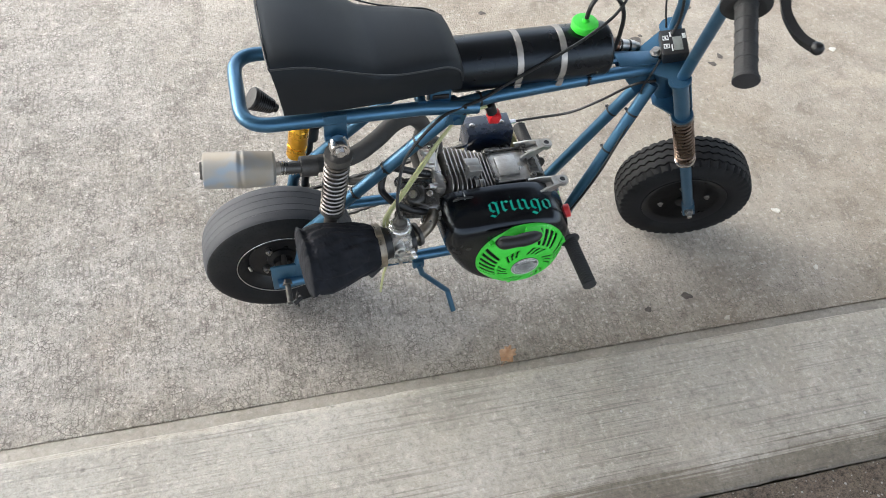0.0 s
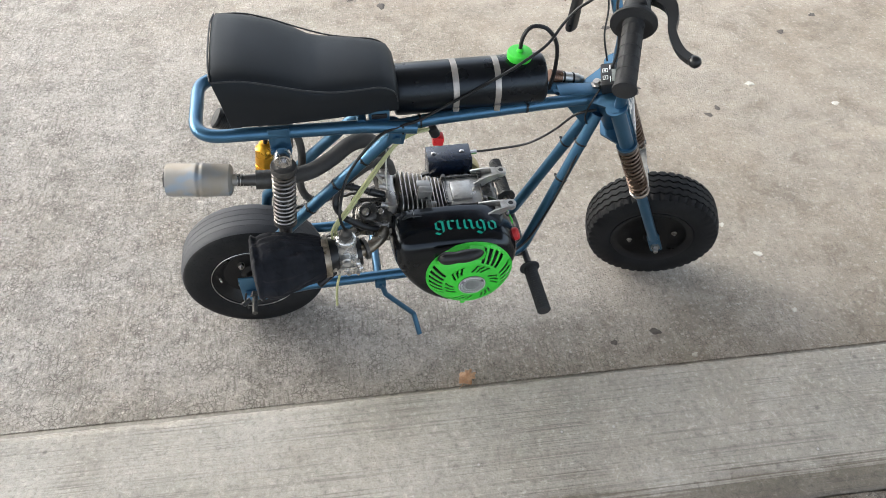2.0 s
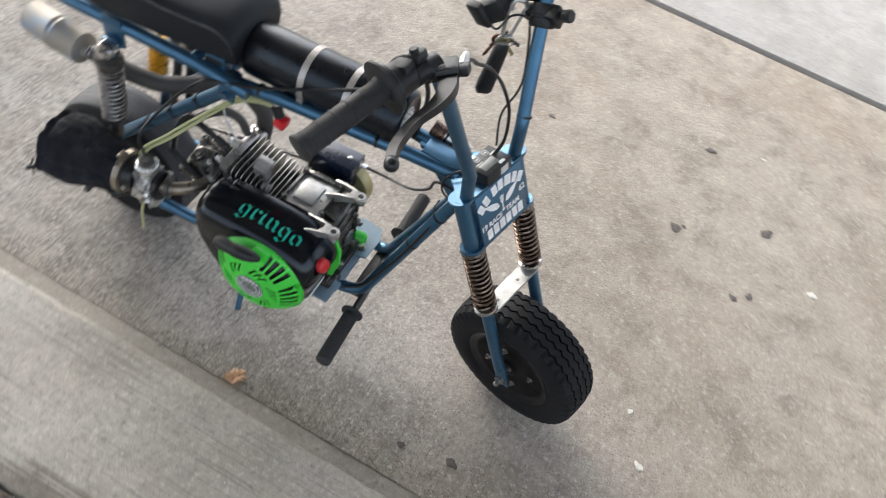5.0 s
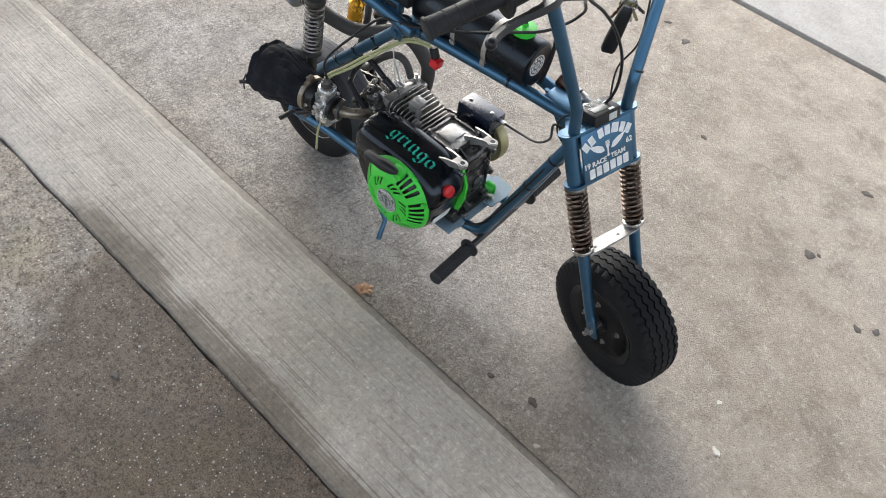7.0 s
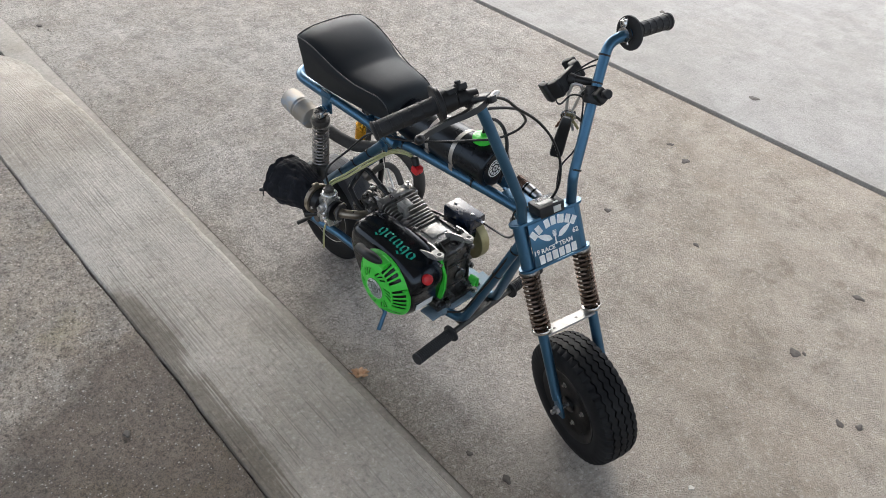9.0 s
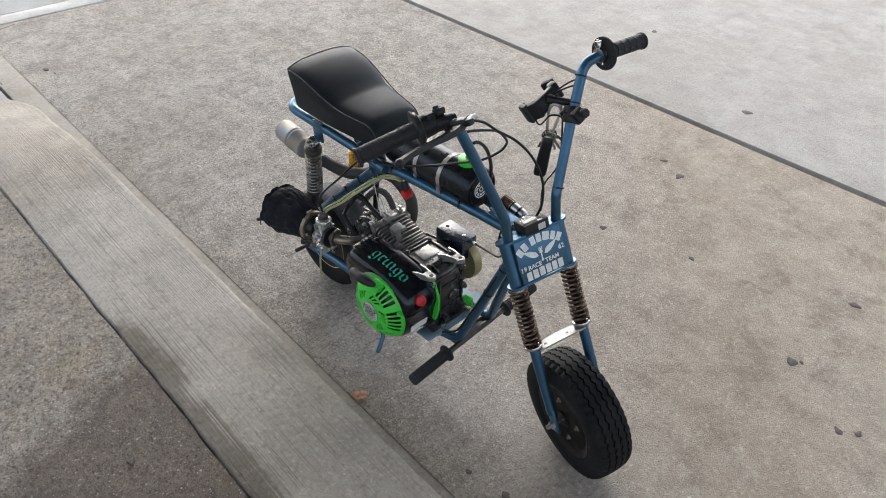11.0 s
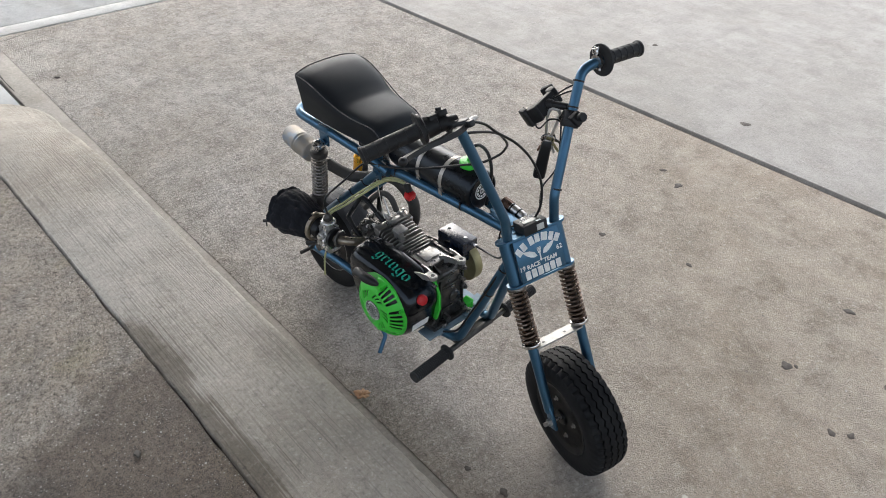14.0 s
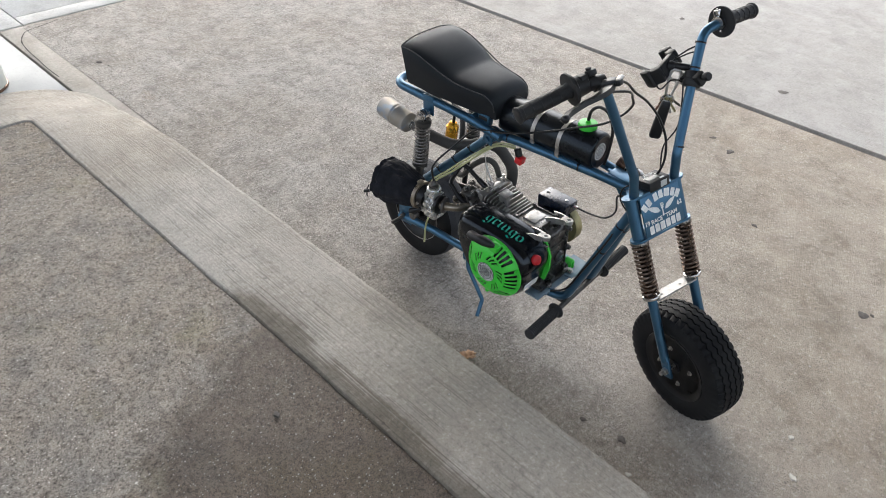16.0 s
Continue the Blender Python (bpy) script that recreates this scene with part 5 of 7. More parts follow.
def wheel(name, R, w, m, slick, label):
    bm = bmesh.new()
    (slick_tyre if slick else tread_tyre)(bm, R, w)
    if slick:
        for f in [f for f in bm.faces if len(f.verts) > 10]:
            bm.faces.remove(f)
    ob = part(name, bm, M_SLICK if slick else M_TREAD, bike, label, m)
    if slick:
        ob.data.materials.append(M_TREAD)
        for poly in ob.data.polygons:
            if abs(poly.center.y - 0.008) > 0.40 * w:
                poly.material_index = 1
    rr = R * 0.60
    if not slick:
        made("rim", lambda bm: lathe(bm, (0, -w * 0.41, 0), (0, 1, 0), [(0.004, rr * 0.86), (0.0, rr * 0.98), (-0.003, rr * 1.03), (0.002, rr * 1.05), (w * 0.41, rr * 0.82), (w * 0.82 - 0.002, rr * 1.05), (w * 0.82 + 0.003, rr * 1.03), (w * 0.82, rr * 0.98), (w * 0.82 - 0.004, rr * 0.86), (w * 0.41, rr * 0.76), (0.004, rr * 0.86)], 48), M_RIM, ob, "black steel rim", m)
        made("wheel_disc", lambda bm: windowed_disc(bm, rr * 0.82), M_RIM, ob, "black pressed wheel disc with open windows", m @ pose(0, -0.020, 0))
    else:
        made("rim", lambda bm: lathe(bm, (0, -w * 0.41, 0), (0, 1, 0), [(0.020, 0.03), (0.018, rr * 0.72), (0.004, rr * 0.86), (0.0, rr * 0.98), (-0.003, rr * 1.03), (0.002, rr * 1.05), (w * 0.41, rr * 0.8), (w * 0.82 - 0.002, rr * 1.05), (w * 0.82 + 0.003, rr * 1.03), (w * 0.82, rr * 0.98), (w * 0.82 - 0.004, rr * 0.86), (w * 0.82 - 0.018, rr * 0.72), (w * 0.82 - 0.020, 0.03)], 48), M_RIM, ob, "black steel rim", m)
    if slick:
        made("rim_edge", lambda bm: (tube(bm, [(rr * 0.985 * math.cos(a), -w * 0.412 - 0.002, rr * 0.985 * math.sin(a)) for a in (2 * math.pi * i / 48 for i in range(48))], 0.0010, 6, True)), M_STEEL, ob, m=m)
    made("hub", lambda bm: lathe(bm, (0, -w * 0.44, 0), (0, 1, 0), [(0, 0.014), (0.002, 0.020), (0.014, 0.022), (0.02, 0.034), (w * 0.84 - 0.02, 0.034), (w * 0.86, 0.022), (w * 0.88, 0.014)], 24), M_RIM, ob, m=m)
    for i in range(4):
        a = math.pi / 2 * i + (0.6 if slick else 0.0)
        if not slick:
            made("wheel_bolt", lambda bm: (cyl(bm, (0.056 * math.cos(a), -0.030, 0.056 * math.sin(a)), (0.056 * math.cos(a), -0.039, 0.056 * math.sin(a)), 0.0075, n=6), cyl(bm, (0.056 * math.cos(a), -0.038, 0.056 * math.sin(a)), (0.056 * math.cos(a), -0.045, 0.056 * math.sin(a)), 0.0035, n=8)), M_BOLT, ob, m=m)
            continue
        made("wheel_bolt", lambda bm: (cyl(bm, (0.047 * math.cos(a), -w * 0.41 + 0.021, 0.047 * math.sin(a)), (0.047 * math.cos(a), -w * 0.41 + 0.010, 0.047 * math.sin(a)), 0.0075, n=6), cyl(bm, (0.047 * math.cos(a), -w * 0.41 + 0.012, 0.047 * math.sin(a)), (0.047 * math.cos(a), -w * 0.41 + 0.004, 0.047 * math.sin(a)), 0.0035, n=8)), M_BOLT, ob, m=m)
    return ob


front = wheel("front_tyre", 0.1655, 0.102, FORK @ pose(-0.008, MID, -0.004), False, "black treaded tyre with zigzag grooves")
REAR_X, REAR_R = -0.529, 0.170
rear = wheel("rear_tyre", REAR_R, 0.112, pose(REAR_X, 0.008, REAR_R - 0.002), True, "worn smooth grey-black slick tyre")
made("valve_stem", lambda bm: (cyl(bm, (REAR_X - 0.072, -0.062, 0.215), (REAR_X - 0.068, -0.072, 0.213), 0.003, n=8)), M_BOLT, rear)
made("front_axle", lambda bm: cyl(bm, (0, MID - 0.088, 0.004), (0, MID + 0.088, 0.004), 0.0055, n=14), M_BOLT, bike, m=FORK)
made("rear_axle", lambda bm: (cyl(bm, (-0.527, -0.150, 0.185), (-0.527, 0.13, 0.185), 0.0065, n=14, edge=0.001), cyl(bm, (-0.527, -0.105, 0.185), (-0.527, -0.094, 0.185), 0.0125, n=6)), M_DARKMET, bike)
made("sprocket", lambda bm: lathe(bm, (REAR_X, 0.085, 0.172), (0, 1, 0), [(0, 0.02), (0, 0.072), (0.003, 0.072), (0.003, 0.02)], 40), M_DARKMET, bike)


def chain_run(bm, a, b):
    a, b = V(a), V(b)
    k = 40
    for i in range(k):
        box(bm, a.lerp(b, (i + 0.5) / k), (0.0135, 0.007 if i % 2 else 0.004, 0.008), (0, -math.degrees(math.atan2(b.z - a.z, b.x - a.x)), 0))


for a, b in (((REAR_X, 0.087, 0.245), (-0.05, 0.087, 0.350)), ((REAR_X, 0.087, 0.100), (-0.05, 0.087, 0.250))):
    made("drive_chain", lambda bm: chain_run(bm, a, b), M_DARKMET, bike, "oily dark roller chain")

# shocks
def shock(s, spring, label, dark):
    y = 0.117 * s
    top, low, end = V((-0.403, y, 0.616)), V((-0.422, y, 0.448)), V((-0.455, y, 0.235))
    ax = (low - top).normalized()
    body = made("rear_shock", lambda bm: (cyl(bm, top + ax * 0.012, end, 0.009, n=16), lathe(bm, top + ax * 0.014, ax, [(0, 0.012), (0.003, 0.0245), (0.010, 0.0255), (0.018, 0.024), (0.019, 0.010)], 26), lathe(bm, low - ax * 0.006, ax, [(0, 0.010), (0.002, 0.023), (0.010, 0.024), (0.018, 0.014), (0.06, 0.013), (0.062, 0.01)], 26), lathe(bm, end + V((0, -0.010, 0)), (0, 1, 0), [(0, 0.008), (0, 0.013), (0.02, 0.013), (0.02, 0.008)], 20)), dark, bike, label)
    made("shock_eye", lambda bm: (lathe(bm, top + V((0, -0.012, 0)), (0, 1, 0), [(0, 0.008), (0, 0.0165), (0.003, 0.0175), (0.021, 0.0175), (0.024, 0.0165), (0.024, 0.008)], 26), cyl(bm, top + V((0, -0.019, 0)), top + V((0, 0.022, 0)), 0.008, n=6), cyl(bm, top + V((0, -0.014, 0)), top + V((0, -0.013, 0)), 0.012, n=20)), M_CHROME, body)
    made("coil_spring", lambda bm: coil(bm, top + ax * 0.03, low - ax * 0.002, 0.0205, 0.0032, 12.5), spring, body, "steel coil spring" if s < 0 else "dark coil spring")


shock(-1, M_SPRING, "chromed coil-over rear shock", M_DARKMET)
shock(1, M_DARKMET, "black coil-over rear shock", M_BLACK)
res = made("shock_reservoir", lambda bm: lathe(bm, (-0.468, 0.060, 0.412), (0.16, 0, 1), [(0, 0.016), (0.003, 0.020), (0.030, 0.020), (0.031, 0.018), (0.036, 0.018), (0.037, 0.020), (0.078, 0.020), (0.082, 0.016), (0.092, 0.012), (0.094, 0.008)], 32), M_GOLD, bike, "gold anodised shock reservoir")
made("reservoir_hose", lambda bm: tube(bm, spline([(-0.453, 0.060, 0.500), (-0.450, 0.061, 0.530), (-0.462, 0.066, 0.570), (-0.48, 0.07, 0.60)]), 0.005, 8), M_BLACK, res)
made("breather_filter", lambda bm: lathe(bm, (-0.494, 0.045, 0.563), (-0.78, 0.0, 0.62), [(0, 0.0), (0, 0.008), (0.008, 0.009), (0.009, 0.0125)] + [(0.010 + 0.0045 * i + d, 0.0125 + 0.0009 * i + (0.0018 if d else 0)) for i in range(9) for d in (0, 0.0018)] + [(0.052, 0.022), (0.055, 0.020), (0.056, 0.0)], 22), M_BLACK, bike, "ribbed black conical breather filter")

# ---- engine ----
CX, CZ = -0.047, 0.302
OUTLINE = [(0.103, 0.0), (0.112, 0.035), (0.106, 0.066), (0.082, 0.094), (0.045, 0.110), (0.0, 0.116), (-0.06, 0.118), (-0.125, 0.116), (-0.152, 0.105), (-0.162, 0.080), (-0.162, 0.038), (-0.140, -0.016), (-0.109, -0.062), (-0.073, -0.092), (-0.04, -0.108), (0.015, -0.106), (0.062, -0.086), (0.092, -0.048)]


def shroud(bm):
    ring = [(p.x, p.z) for p in spline([(x, 0, z) for x, z in OUTLINE], 4, True)]
    levels = [(-0.098, 0.995), (-0.101, 1.0), (-0.116, 1.0), (-0.150, 0.985), (-0.165, 0.972), (-0.176, 0.953), (-0.184, 0.925), (-0.190, 0.890), (-0.1935, 0.85), (-0.195, 0.80), (-0.195, 0.45)]
    n = len(ring)
    verts, faces = [], []
    for y, s in levels:
        verts += [(CX + x * s, y, CZ + z * (s if z < 0 else 1 - (1 - s) * 1.35)) for x, z in ring]
    for k in range(len(levels) - 1):
        faces += [(k * n + j, k * n + (j + 1) % n, (k + 1) * n + (j + 1) % n, (k + 1) * n + j) for j in range(n)]
    faces += [tuple(range(n)), tuple(range(len(verts) - n, len(verts)))]
    add(bm, verts, faces)


blower = made("blower_shroud", lambda bm: shroud(bm), M_SHROUD, bike, "gloss black engine shroud with teal lettering", smooth=50)


def top_of(x, y):
    """Height of the shroud's upper side."""
    ring = [(p.x + CX, p.z) for p in spline([(a, 0, b) for a, b in OUTLINE], 4, True) if p.z > 0.03]
    ring.sort()
    for (x0, z0), (x1, z1) in zip(ring, ring[1:]):
        if x0 <= x <= x1:
            z = z0 + (z1 - z0) * (x - x0) / max(x1 - x0, 1e-6)
            break
    else:
        z = 0.1
    lev = [(-0.116, 1.0), (-0.150, 0.985), (-0.172, 0.965), (-0.186, 0.925)]
    s = 1.0
    for (y0, s0), (y1, s1) in zip(lev, lev[1:]):
        if y1 <= y <= y0:
            s = s0 + (s1 - s0) * (y - y0) / (y1 - y0)
    return CZ + z * (1 - (1 - s) * 1.35)


STEM = [(0.02, 0.86), (0.18, 1.0), (0.18, 0.14), (0.34, 0.0), (0.44, 0.12)]
BOWL = [(0.14, 0.82), (0.14, 0.20), (0.36, 0.0), (0.62, 0.20), (0.62, 0.80), (0.40, 1.0), (0.14, 0.82)]
GLYPHS = {"g": (0.86, [BOWL, [(0.62, 0.80), (0.62, -0.22), (0.36, -0.48), (0.06, -0.30)], [(0.60, 0.90), (0.78, 1.0)]]), "r": (0.66, [STEM, [(0.20, 0.74), (0.42, 1.0), (0.60, 0.84)]]),
          "i": (0.52, [STEM, [(0.16, 1.30), (0.24, 1.38)]]), "n": (0.96, [STEM, [(0.20, 0.76), (0.48, 1.0), (0.66, 0.84), (0.66, 0.14), (0.80, 0.0), (0.90, 0.12)]]), "o": (0.80, [BOWL])}


def lettering(bm):
    """The word in broad-nib strokes, laid on the curved top of the shroud."""
    word, nib = "gringo", V((0.175, 0.15))
    total = sum(GLYPHS[c][0] for c in word)
    kx, ky, pen, lift = 0.136 / total, 0.0228, 0.0, 0.0
    for c in word:
        for stroke in GLYPHS[c][1]:
            for (x0, y0), (x1, y1) in zip(stroke, stroke[1:]):
                lift += 0.00002
                steps = 3
                for k in range(steps):
                    a, b = k / steps, (k + 1) / steps
                    quad = []
                    for s, sign in ((a, -1), (b, -1), (b, 1), (a, 1)):
                        x, y = x0 + (x1 - x0) * s + nib.x * sign / 2, y0 + (y1 - y0) * s + nib.y * sign / 2
                        px, py = -0.1185 + (pen + x) * kx, -0.1615 + y * ky - 0.006 * (pen + x) / total
                        quad.append((px, py, top_of(px, py) + 0.0012 + lift))
                    add(bm, quad, [(0, 1, 2, 3)])
        pen += GLYPHS[c][0]


made("lettering", lambda bm: lettering(bm), M_TEAL, blower, "teal painted word", smooth=0)
made("stop_button", lambda bm: (cyl(bm, (0.044, -0.148, 0.355), (0.054, -0.148, 0.360), 0.016, n=20), lathe(bm, (0.054, -0.148, 0.360), (1, -0.15, 0.45), [(0, 0.013), (0.002, 0.015), (0.014, 0.014), (0.016, 0.011)], 20)), M_RED, blower, "red stop button")
made("sticker", lambda bm: box(bm, (0.0490, -0.146, 0.268), (0.002, 0.056, 0.024), (0, 13, 0)), M_WHITEINK, blower, "small white label")
made("back_plate", lambda bm: plate(bm, [(0.082, 0.092), (0.098, 0.088), (0.106, 0.070), (0.117, 0.045), (0.117, 0.0), (0.104, -0.045), (0.090, -0.045), (0.098, 0.0), (0.098, 0.04), (0.085, 0.07)], (CX, -0.096, CZ), (1, 0, 0), (0, 0, 1), -0.007), M_GREEN, bike, "lime green plate edge")


def recoil(bm):
    """The starter cover: a domed shell of rings and spokes with open slots."""
    n = 180
    rings = [(0.026, -0.0335), (0.030, -0.0335), (0.036, -0.0325), (0.040, -0.032), (0.043, -0.0319), (0.046, -0.0316), (0.049, -0.0312), (0.052, -0.0307), (0.055, -0.030), (0.058, -0.0293), (0.061, -0.0285), (0.064, -0.0275), (0.069, -0.025), (0.074, -0.021), (0.080, -0.016), (0.086, -0.010), (0.090, -0.005), (0.094, 0.0), (0.0965, 0.004)]
    cut = set()
    for i in range(n):
        a = i * 360 / n
        for j in range(len(rings) - 1):
            r = rings[j][0]
            if 0.039 < r < 0.0575:
                b = (a + (r - 0.04) * 800) % 60
                if b < 36 and b % 13 < 7:
                    cut.add((i, j))
            if 0.063 < r < 0.0895:
                if (a + 22) % 360 < 48 and (a + 22) % 10 < 6:
                    cut.add((i, j))
                b = a % 360
                for lo, hi in ((38, 78), (150, 204), (222, 262), (284, 322)):
                    if lo <= b < hi and (b - lo) % 10 < 6:
                        cut.add((i, j))
    verts = []
    for r, y in rings:
        verts += [(r * math.cos(2 * math.pi * i / n), y, r * math.sin(2 * math.pi * i / n)) for i in range(n)]
    add(bm, verts, [(j * n + i, j * n + (i + 1) % n, (j + 1) * n + (i + 1) % n, (j + 1) * n + i) for j in range(len(rings) - 1) for i in range(n) if (i, j) not in cut])
    add(bm, [(0.026 * math.cos(2 * math.pi * i / n), -0.0335, 0.026 * math.sin(2 * math.pi * i / n)) for i in range(n)], [tuple(range(n))])


RC = pose(-0.047, -0.196, 0.306)
cover = made("recoil_cover", lambda bm: recoil(bm), M_GREEN, bike, "lime green slotted recoil starter cover", RC)
sol = cover.modifiers.new("thick", "SOLIDIFY")
sol.thickness, sol.offset = 0.002, 0
made("cover_inside", lambda bm: lathe(bm, (0, 0.002, 0), (0, -1, 0), [(0, 0.086), (0.010, 0.082), (0.022, 0.060), (0.027, 0.04), (0.028, 0.02)], 40), M_BLACK, cover, m=RC)
made("emblem", lambda bm: lathe(bm, (0, -0.0335, 0), (0, -1, 0), [(0, 0.0305), (0.0016, 0.030), (0.0018, 0.02)], 36), M_BLACK, cover, "round black emblem", RC)


def emblem_marks(bm):
    def wedge(r0, r1, a, b):
        add(bm, [(r * math.cos(t), -0.0357, r * math.sin(t)) for r, t in ((r0 * 1.13, a), (r1 * 1.13, a), (r1 * 1.13, b), (r0 * 1.13, b))], [(0, 1, 2, 3)])
    for i in range(40):
        wedge(0.0245, 0.0258, 2 * math.pi * i / 40, 2 * math.pi * (i + 1) / 40)
    for i in range(6):
        wedge(0.0185, 0.0230, radians(42 + 17 * i), radians(42 + 17 * i + 12))
    for i in range(22):
        wedge(0.0186, 0.0226, radians(160 + 10 * i), radians(160 + 10 * i + 5))
    for i in range(24):
        wedge(0.0125, 0.0170, radians(15 * i), radians(15 * i + 7))
        wedge(0.0040, 0.0100, radians(15 * i + 4 * (i % 3)), radians(15 * i + 8))


made("emblem_marks", lambda bm: emblem_marks(bm), M_WHITEINK, cover, "white printed marks", m=RC, smooth=0)
handle = made("pull_handle", lambda bm: tube(bm, spline([(-0.074, -0.026, 0.092), (-0.058, -0.032, 0.096), (-0.03, -0.036, 0.101), (0.000, -0.033, 0.101), (0.020, -0.026, 0.096)], 5), 0.012, 14, radii=[0.004, 0.006, 0.009, 0.0115, 0.013, 0.0135, 0.0135, 0.013, 0.0125, 0.012, 0.0125, 0.0135, 0.0135, 0.0135, 0.013, 0.012, 0.0115, 0.010, 0.008, 0.006, 0.004]), M_PLASTIC, cover, "black pull handle", RC)
made("handle_guide", lambda bm: box(bm, (0.010, -0.014, 0.083), (0.034, 0.026, 0.022), (0, 12, 0), 0.005), M_GREEN, cover, m=RC)
for a in (20, 140, 262):
    made("cover_bolt", lambda bm: cyl(bm, (0.092 * math.cos(radians(a)), 0.0, 0.092 * math.sin(radians(a))), (0.092 * math.cos(radians(a)), -0.011, 0.092 * math.sin(radians(a))), 0.006, n=6), M_GREEN, cover, m=RC)


def crankcase(bm):
    box(bm, (-0.022, -0.040, 0.295), (0.126, 0.120, 0.180), edge=0.012, seg=3)
    box(bm, (-0.034, -0.040, 0.386), (0.085, 0.105, 0.016), edge=0.004)
    box(bm, (-0.040, -0.034, 0.394), (0.044, 0.052, 0.008), edge=0.003)
    for y in (-0.078, 0.010):
        box(bm, (-0.034, y, 0.396), (0.088, 0.004, 0.008), edge=0.001)
    for x in (-0.074, 0.006):
        box(bm, (x, -0.034, 0.396), (0.004, 0.09, 0.008), edge=0.001)
    for y in (-0.060, -0.005):
        box(bm, (0.018, y, 0.385), (0.030, 0.004, 0.020), (0, 30, 0), edge=0.001)
    cyl(bm, (-0.047, 0.015, 0.302), (-0.047, 0.040, 0.302), 0.078, n=36, edge=0.005)
    for a in range(0, 360, 60):
        cyl(bm, (-0.047 + 0.07 * math.cos(radians(a)), 0.036, 0.302 + 0.07 * math.sin(radians(a))), (-0.047 + 0.07 * math.cos(radians(a)), 0.047, 0.302 + 0.07 * math.sin(radians(a))), 0.006, n=6)
    for z in (0.250, 0.345):
        for y in (-0.085, 0.005):
            cyl(bm, (0.036, y, z), (0.046, y, z), 0.008, n=12, edge=0.001)
            cyl(bm, (0.046, y, z), (0.052, y, z), 0.006, n=6)
    box(bm, (0.041, -0.04, 0.300), (0.006, 0.07, 0.06), edge=0.003)
    for y, tall in ((-0.094, 0.15), (-0.066, 0.13), (0.016, 0.16)):
        box(bm, (0.042, y, 0.300), (0.010, 0.006, tall), (0, 0, 0), 0.002)
    for z in (0.262, 0.338):
        box(bm, (0.041, -0.04, z), (0.008, 0.11, 0.005), edge=0.0015)
    for y, z in ((-0.097, 0.375), (-0.097, 0.235), (0.014, 0.378), (0.016, 0.240), (0.018, 0.308)):
        cyl(bm, (0.030, y, z), (0.052, y, z), 0.0095, n=14, edge=0.002)
        cyl(bm, (0.052, y, z), (0.058, y, z), 0.006, n=6)
    cyl(bm, (0.040, -0.015, 0.290), (0.050, -0.015, 0.290), 0.020, n=20, edge=0.003)
    box(bm, (0.041, -0.04, 0.372), (0.005, 0.11, 0.006), edge=0.001)
    box(bm, (-0.02, -0.02, 0.214), (0.15, 0.16, 0.012), edge=0.003)
    cyl(bm, (0.04, -0.05, 0.235), (0.058, -0.05, 0.232), 0.010, n=6)
    for x, y in ((0.008, -0.070), (0.008, 0.008), (-0.074, 0.008), (-0.074, -0.072)):
        cyl(bm, (x, y, 0.380), (x, y, 0.402), 0.0065, n=12, edge=0.001)
        cyl(bm, (x, y, 0.402), (x, y, 0.407), 0.005, n=6)


case = made("crankcase", lambda bm: crankcase(bm), M_CASE, bike, "dull cast aluminium engine block")
made("case_top", lambda bm: (box(bm, (-0.040, -0.034, 0.3965), (0.046, 0.054, 0.008), edge=0.003), box(bm, (-0.034, -0.034, 0.393), (0.078, 0.084, 0.003), edge=0.001)), M_LUG, case, "pale machined top face")


def lug(bm, y):
    """A fuel-tank lug: a drilled head on two thin ribs that run back to the block."""
    ring = [(0.0125 * math.cos(radians(a)), 0.0125 * math.sin(radians(a))) for a in range(-120, 121, 20)]
    plate(bm, [(0.056 + a, b) for a, b in ring] + [(0.034, 0.009), (0.034, -0.009)], (0, y, 0.408), (1, 0, 0), (0, 1, 0), 0.009)
    for s in (-1, 1):
        ribbon(bm, [(0.046, y + 0.009 * s, 0.411), (0.020, y + 0.014 * s, 0.405), (-0.006, y + 0.020 * s, 0.394)], [0.014, 0.020, 0.024], 0.004, (0, 0, 1))
    box(bm, (0.030, y, 0.398), (0.030, 0.016, 0.012), (0, -16, 0), 0.002)
    lathe(bm, (0.056, y, 0.416), (0, 0, 1), [(0, 0.0100), (0.003, 0.0095), (0.003, 0.006), (0.0005, 0.0058)], 20)


for y in (-0.106, -0.003):
    made("mounting_lug", lambda bm: lug(bm, y), M_LUG, case)
    # the bore is not cut: a black disc gives its darkness
    made("lug_hole_disc", lambda bm: cyl(bm, (0.056, y, 0.4160), (0.056, y, 0.4178), 0.0060, n=16), M_BLACK, case)

# cylinder: fins stand across an axis that rises towards the back
AX = V((-0.985, 0, 0.17)).normalized()
TURN_FIN = math.degrees(math.atan2(0.17, 0.985))


def fin_plate(bm, wide, high, r=0.012):
    poly = round_poly(wide, high, r, 3)
    plate(bm, poly, (0, 0, 0), (0, 1, 0), (0, 0, 1), 0.0021)


cylinder = made("cylinder_barrel", lambda bm: cyl(bm, V((-0.070, -0.038, 0.345)), V((-0.070, -0.038, 0.345)) + AX * 0.125, 0.036, n=28), M_DARKMET, bike, "finned aluminium cylinder")
for i in range(5):
    made("cooling_fin", lambda bm: fin_plate(bm, 0.112, 0.100 + 0.004 * i), M_FIN, cylinder, m=pose(-0.088 - 0.0088 * i, -0.040, 0.349 + 0.0015 * i, 0, TURN_FIN, 0))
for i in range(6):
    made("cooling_fin", lambda bm: fin_plate(bm, 0.116, 0.138, 0.016), M_FIN, cylinder, m=pose(-0.137 - 0.0100 * i, -0.040, 0.351 + 0.0034 * i, 0, TURN_FIN, 0))
